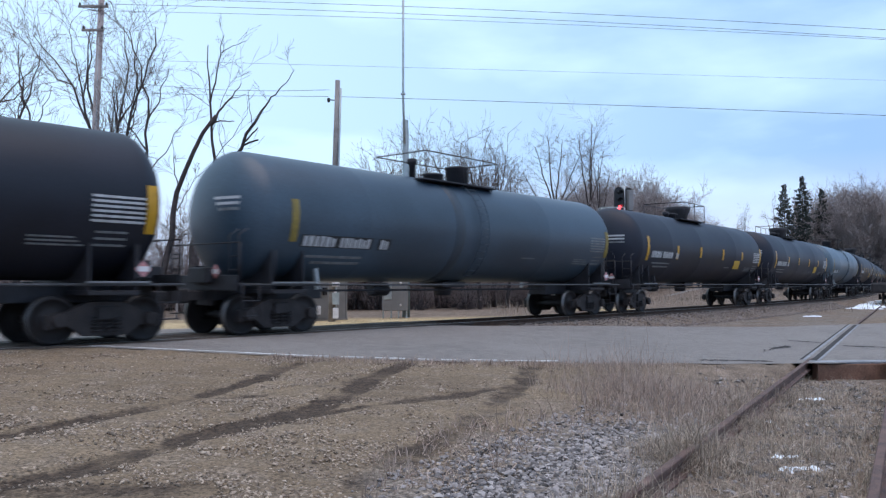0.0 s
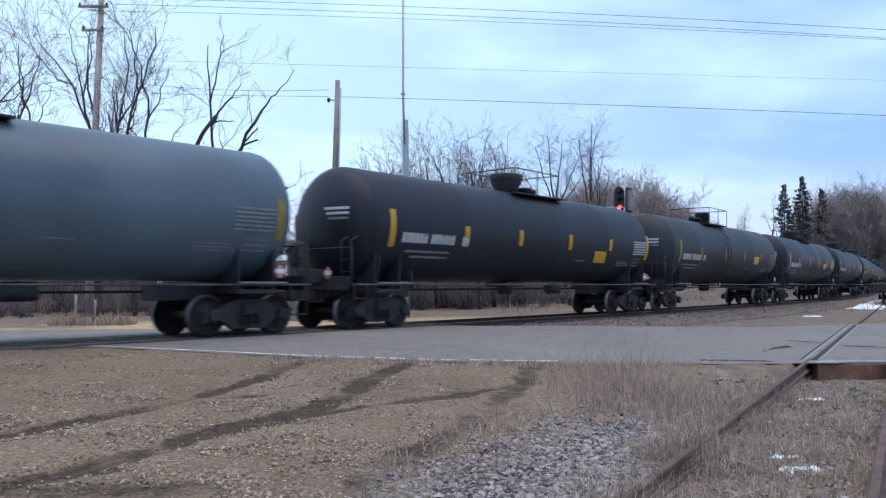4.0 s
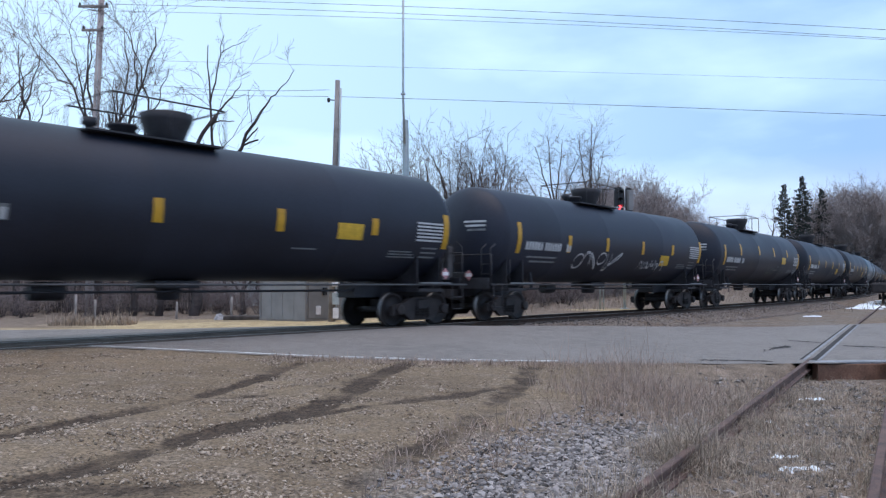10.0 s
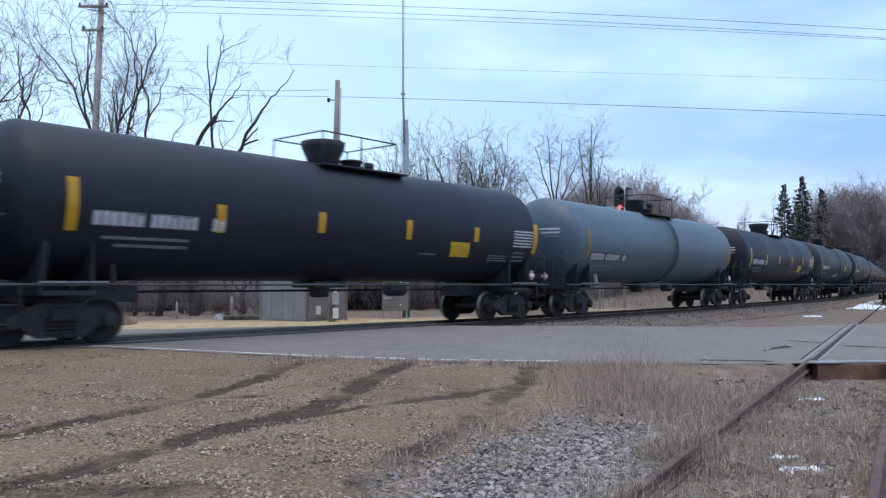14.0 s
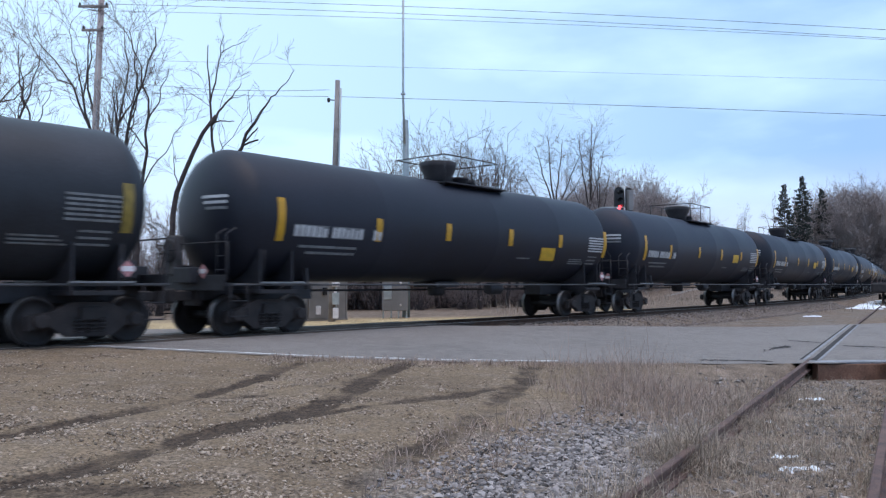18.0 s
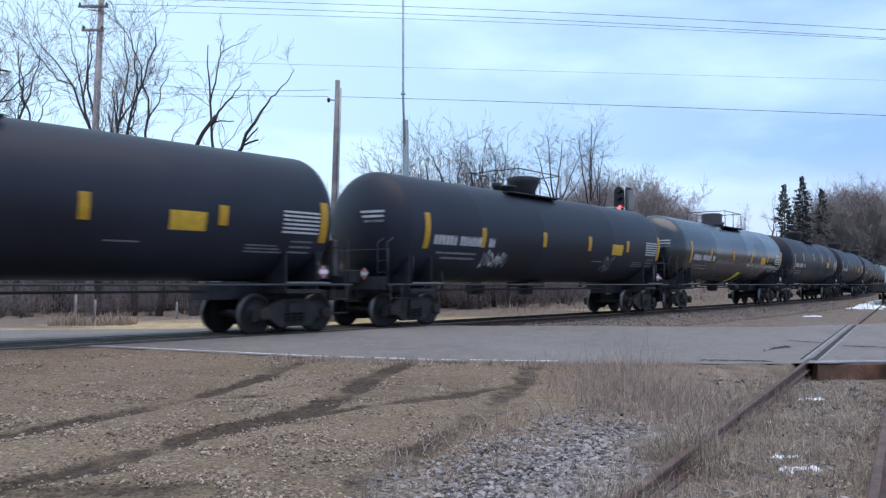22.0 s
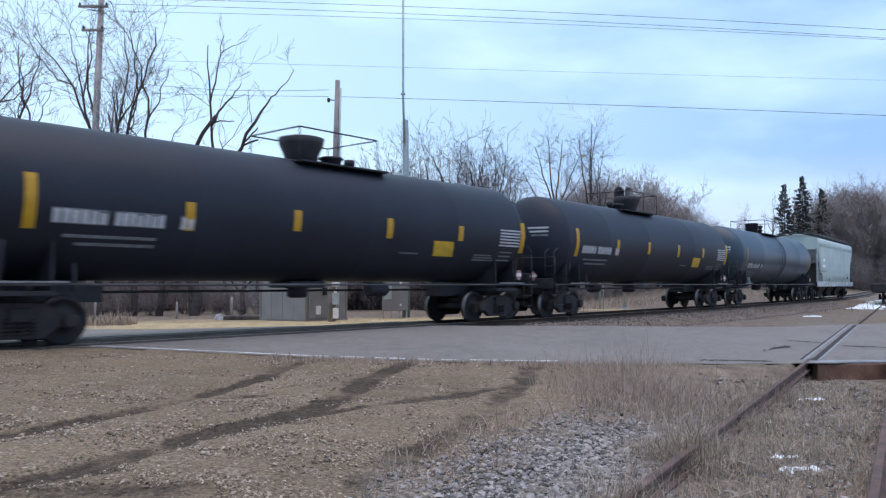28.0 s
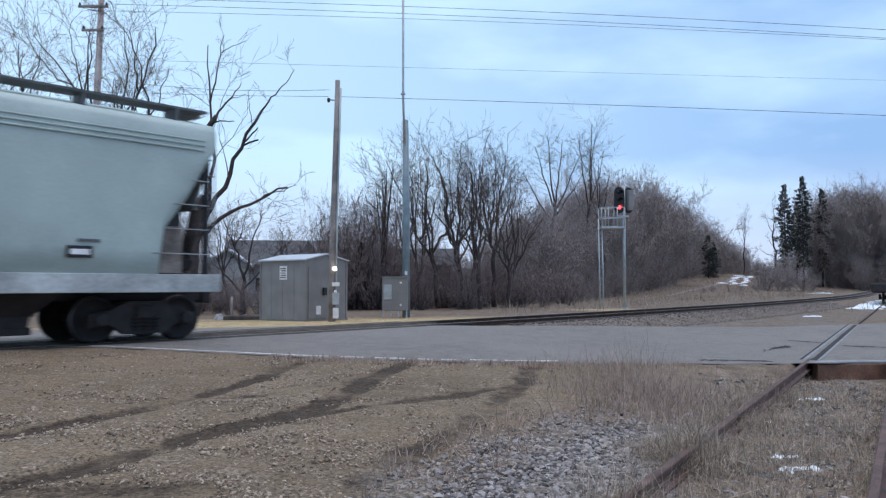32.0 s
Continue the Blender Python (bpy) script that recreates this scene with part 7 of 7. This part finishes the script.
        box(bm, e * 7.0 - 0.2, e * 7.0 + 0.2, -0.6, 0.3, 1.25, 1.6, 0.02)
        part("brake_gear", bm, M_FRAME, car)
        bm = bmesh.new()
        box(bm, *sorted((e * 7.25, e * 7.62)), -1.40, 1.40, 1.25, 2.62, 0.03)
        part("end_bulkhead", bm, M_TRUCK, car, "dark end bulkhead")
        bm = bmesh.new()
        v = [bm.verts.new(c) for c in ((e * 8.19, -1.44, 3.66), (e * 8.19, 1.44, 3.66), (e * 7.98, 1.36, 2.72), (e * 7.98, -1.36, 2.72))]
        bm.faces.new(v)
        r = bmesh.ops.extrude_face_region(bm, geom=bm.faces[:])
        for g in r["geom"]:
            if isinstance(g, bmesh.types.BMVert):
                g.co.x -= e * 0.04
        box(bm, *sorted((e * 7.94, e * 8.02)), -1.36, 1.36, 2.66, 2.74, 0.01)
        part("end_sheet", bm, M_END_SHADED, car, "grey end sheet under the roof coloured for grime and shade")
        for y in (-1, 1):
            bm = bmesh.new()
            v = [bm.verts.new((e * 8.12, y * a, z)) for a, z in ((1.40, 3.0), (0.98, 2.7), (0.30, 1.3), (0.72, 1.3), (1.40, 2.35))]
            bm.faces.new(v)
            r = bmesh.ops.extrude_face_region(bm, geom=bm.faces[:])
            for g in r["geom"]:
                if isinstance(g, bmesh.types.BMVert):
                    g.co.x -= e * 0.05
            if y > 0 or e > 0:
                part("end_brace", bm, M_BRACE, car, "brown-stained diagonal end brace")
            bm = bmesh.new()
            spin(bm, [(-0.32, 0.16), (-0.28, 0.21), (0.28, 0.21), (0.32, 0.16)], 14, "y", Matrix.Translation((e * 8.0, y * 0.62, 1.62)))
            part("air_reservoir", bm, M_TRUCK, car)
            bm = bmesh.new()
            box(bm, *sorted((e * 6.93, e * 7.62)), y * 1.44 - 0.02, y * 1.44 + 0.02, 1.36, 2.30, 0.005)
            part("corner_gusset", bm, M_BRACE, car, "brown-stained corner plate")
        part("coupler", COUPLER, None, car, at=pose(0, 0, 0, 0, 0, 0 if e < 0 else 180))
    for i, x in enumerate((-3.9, 0.0, 3.9)):
        bm = bmesh.new()
        rings = []
        for z, hx, hy in ((1.34, 1.95, 1.42), (0.55, 1.05, 0.9), (0.32, 1.0, 0.9)):
            rings.append([bm.verts.new((x + a * hx, b * hy, z)) for a, b in ((-1, -1), (1, -1), (1, 1), (-1, 1))])
        for a, b in zip(rings, rings[1:]):
            for j in range(4):
                bm.faces.new((a[j], a[(j + 1) % 4], b[(j + 1) % 4], b[j]))
        bm.faces.new(rings[-1])
        part("discharge_chute", bm, M_TRUCK, car, "dark discharge chute")
        bm = bmesh.new()
        box(bm, x - 1.05, x + 1.05, -0.95, 0.95, 0.22, 0.36, 0.01)
        part("gate", bm, M_TRUCK, car, "grimy outlet gate")
    for side in (-1, 1):
        for j in range(7):
            bm = bmesh.new()
            y = side * 0.98 + (j - 3) * 0.075
            box(bm, -8.3, 8.3, y - 0.025, y + 0.025, ZT + 0.12, ZT + 0.165)
            part("running_board_slat", bm, M_BOARD, car, "dark running board slat")
        for x in np.linspace(-7.6, 7.6, 9):
            bm = bmesh.new()
            box(bm, x - 0.03, x + 0.03, side * 0.98 - 0.25, side * 0.98 + 0.25, 4.3, ZT + 0.12)
            part("board_bracket", bm, M_BOARD, car)
    for e in (-1, 1):
        for j in range(4):
            bm = bmesh.new()
            box(bm, *sorted((e * (7.95 + 0.13 * j), e * (8.05 + 0.13 * j))), -0.72, 0.72, ZT + 0.12, ZT + 0.165)
            part("running_board_slat", bm, M_BOARD, car, "dark running board slat across the end")
    bm = bmesh.new()
    box(bm, -7.2, 7.2, -0.3, 0.3, ZT + 0.02, ZT + 0.14, 0.03)
    part("trough_hatch", bm, M_HOPPER, car, "long roof hatch")
    for x0, x1, z0, z1 in ((-6.36, -5.50, 2.75, 3.04), (-6.62, -5.34, 2.31, 2.60)):
        bm = bmesh.new()
        box(bm, x0, x1, -W - 0.006, -W + 0.03, z0, z1)
        part("stencil_panel", bm, M_STENCIL_GROUND, car, "slightly darker repainted patch")
    for j, (x0, x1, z0, z1) in enumerate(((-6.30, -6.10, 2.80, 3.00), (-6.05, -5.85, 2.80, 3.00), (-5.80, -5.55, 2.80, 3.00), (-6.55, -6.20, 2.36, 2.56), (-6.15, -5.88, 2.36, 2.56), (-5.84, -5.62, 2.36, 2.56), (-5.58, -5.40, 2.36, 2.56), (-6.45, -4.9, 2.08, 2.11), (5.30, 5.76, 1.62, 1.84), (5.5, 5.9, 1.92, 1.97), (5.36, 5.70, 1.68, 1.78))):
        bm = bmesh.new()
        box(bm, x0, x1, -W - (0.014 if j == 10 else 0.010), -W + 0.03, z0, z1)
        part("stencil", bm, M_SNOW_PAINT if j < 7 or j == 10 else M_BLACK if j == 8 else M_BOARD, car, "painted stencil bar")
    for x0, x1, z0, z1, mat, lab in ((-7.25, -6.90, 1.78, 1.92, M_RED_DECAL, "faded dark red decal"), (-6.82, -6.76, 1.36, 2.2, M_RUST, "rusty streak"), (-3.62, -3.5, 1.36, 1.62, M_RUST_STAIN, "faint rusty stain"), (2.5, 2.58, 1.36, 1.5, M_RUST_STAIN, "faint rusty stain"), (-5.3, -5.02, 1.19, 1.25, M_FRAME, "dark sill plate"), (-5.3, -5.02, 1.07, 1.13, M_FRAME, "dark sill plate")):
        bm = bmesh.new()
        box(bm, x0, x1, -W - 0.006, -W + 0.03, z0, z1)
        part("paint_mark", bm, mat, car, lab)
    add_trucks(car, truck_proto)
    return car


# train: cars in order, the first one already passing
TRAIN = {-1: "low", 6: "black", 18: "black", 19: "black", 20: "black", 21: "black", 11: "high", 23: "high", 24: "black", 9: "black", 0: "slate", 3: "blue", 5: "old", 14: "blue", 16: "old", 22: "gloss", 28: "slate"}
TURNED = (0, 1, 2, 5, 8, 9, 10, 11, 20, 21, 27)          # cars that run the other way round


def train_place(t):
    """Metres along the line of the coupling before car 0."""
    off = ((((-2.19931609e-06 * t - 2.09894186e-05) * t + 1.42308978e-02) * t - 3.42840324e-01) * t + 8.87876331) 
    f = min(max((t - 28.4) / 3.4, 0.0), 1.0)        # the train slackens near the end
    ease = 0.20 * math.exp(-((t - 28.3) / 0.8) ** 2) - 0.10 * math.exp(-((t - 21.5) / 1.5) ** 2)
    return off - 17.1 * t + 0.18 + ease + 1.38 * f * f * (3 - 2 * f)


def car_pose(k, t):
    mid = train_place(t) + CAR_LENGTH * (k + 0.5)
    a, _ = line_at(mid - TRUCK_X)
    b, _ = line_at(mid + TRUCK_X)
    c = (a + b) / 2
    return pose(c.x, c.y, c.z, 0, 0, math.degrees(math.atan2(b.y - a.y, b.x - a.x)) + (180 if k in TURNED else 0))


def build_train():
    proto = build_truck()
    made = {}
    cars = {}
    for k in range(-1, 29):
        kind = TRAIN.get(k, "low")
        if kind not in made:
            made[kind] = build_tank_car(kind, proto)
            cars[k] = made[kind]
        else:
            cars[k] = copy_thing(made[kind], car_pose(k, 0))
    cars[29] = build_hopper(proto)
    for o in (*proto.children_recursive, proto):
        bpy.data.objects.remove(o)
    return cars


CARS = build_train()


def build_graffiti():
    spray(7, -3.7, 0.0, 1.80, 2.30, 1, M_WHITE_DIM, 9, 0.16, "pale sprayed graffiti")
    spray(7, 1.0, 6.2, 1.60, 2.55, 2, M_WHITE_DIM, 17, 0.12, "grey-green sprayed graffiti")
    spray(10, -3.4, -0.1, 1.65, 2.35, 3, M_WHITE, 6, 0.055, "white outlined graffiti letters")
    spray(10, 1.7, 4.0, 1.70, 2.15, 4, M_WHITE, 6, 0.05, "white outlined graffiti letters")
    spray(11, 0.9, 4.6, 1.60, 2.2, 9, M_SPRAY, 6, 0.05, "faint sprayed graffiti")
    spray(16, -0.7, 1.1, 1.66, 1.92, 5, M_WHITE, 7, 0.12, "white sprayed smear")
    spray(16, 0.8, 1.4, 2.75, 3.1, 6, M_WHITE_DIM, 3, 0.06, "white sprayed mark")
    spray(20, -2.0, -1.3, 1.80, 2.15, 21, M_WHITE_DIM, 3, 0.05, "small sprayed mark")
    spray(21, -4.3, -3.0, 1.62, 2.08, 7, M_WHITE, 7, 0.10, "white sprayed smear")
    spray(21, 3.2, 3.95, 1.60, 2.10, 17, M_WHITE_DIM, 5, 0.11, "white sprayed mark")
    spray(23, 0.9, 2.1, 1.65, 2.15, 8, M_SPRAY, 8, 0.07, "faint sprayed graffiti")
    spray(23, 2.7, 4.6, 1.65, 2.10, 18, M_SPRAY, 9, 0.06, "faint sprayed graffiti")
    spray(25, 0.2, 3.2, 1.62, 2.25, 10, M_WHITE_DIM, 11, 0.09, "pale sprayed graffiti")
    spray(25, 4.5, 6.3, 1.62, 2.30, 13, M_WHITE_DIM, 8, 0.09, "pale sprayed graffiti")


build_graffiti()


def motions():
    step = 1 / FPS
    for k, car in CARS.items():
        walk(car, [(0.5 * i, car_pose(k, 0.5 * i)) for i in range(65)])
        for truck in [c for c in car.children if c.name.startswith("truck")]:
            way = -1 if k in TURNED else 1
            tx = way * truck.matrix_basis.translation.x
            near = [i for i in range(961) if -6 < train_place(i * step) + CAR_LENGTH * (k + 0.5) + tx < 32]
            for w in [c for c in truck.children if c.name.startswith("wheelset")]:
                x = w.matrix_basis.translation.x
                turn = lambda i: pose(x, 0, WHEEL_R, 0, way * math.degrees(train_place(i * step) / WHEEL_R) % 360, 0)
                frames = sorted({0, 960} | set(near))
                if near:
                    rows = [(i * step, turn(min(max(i, near[0]), near[-1]))) for i in frames]
                    walk(w, rows)


motions()
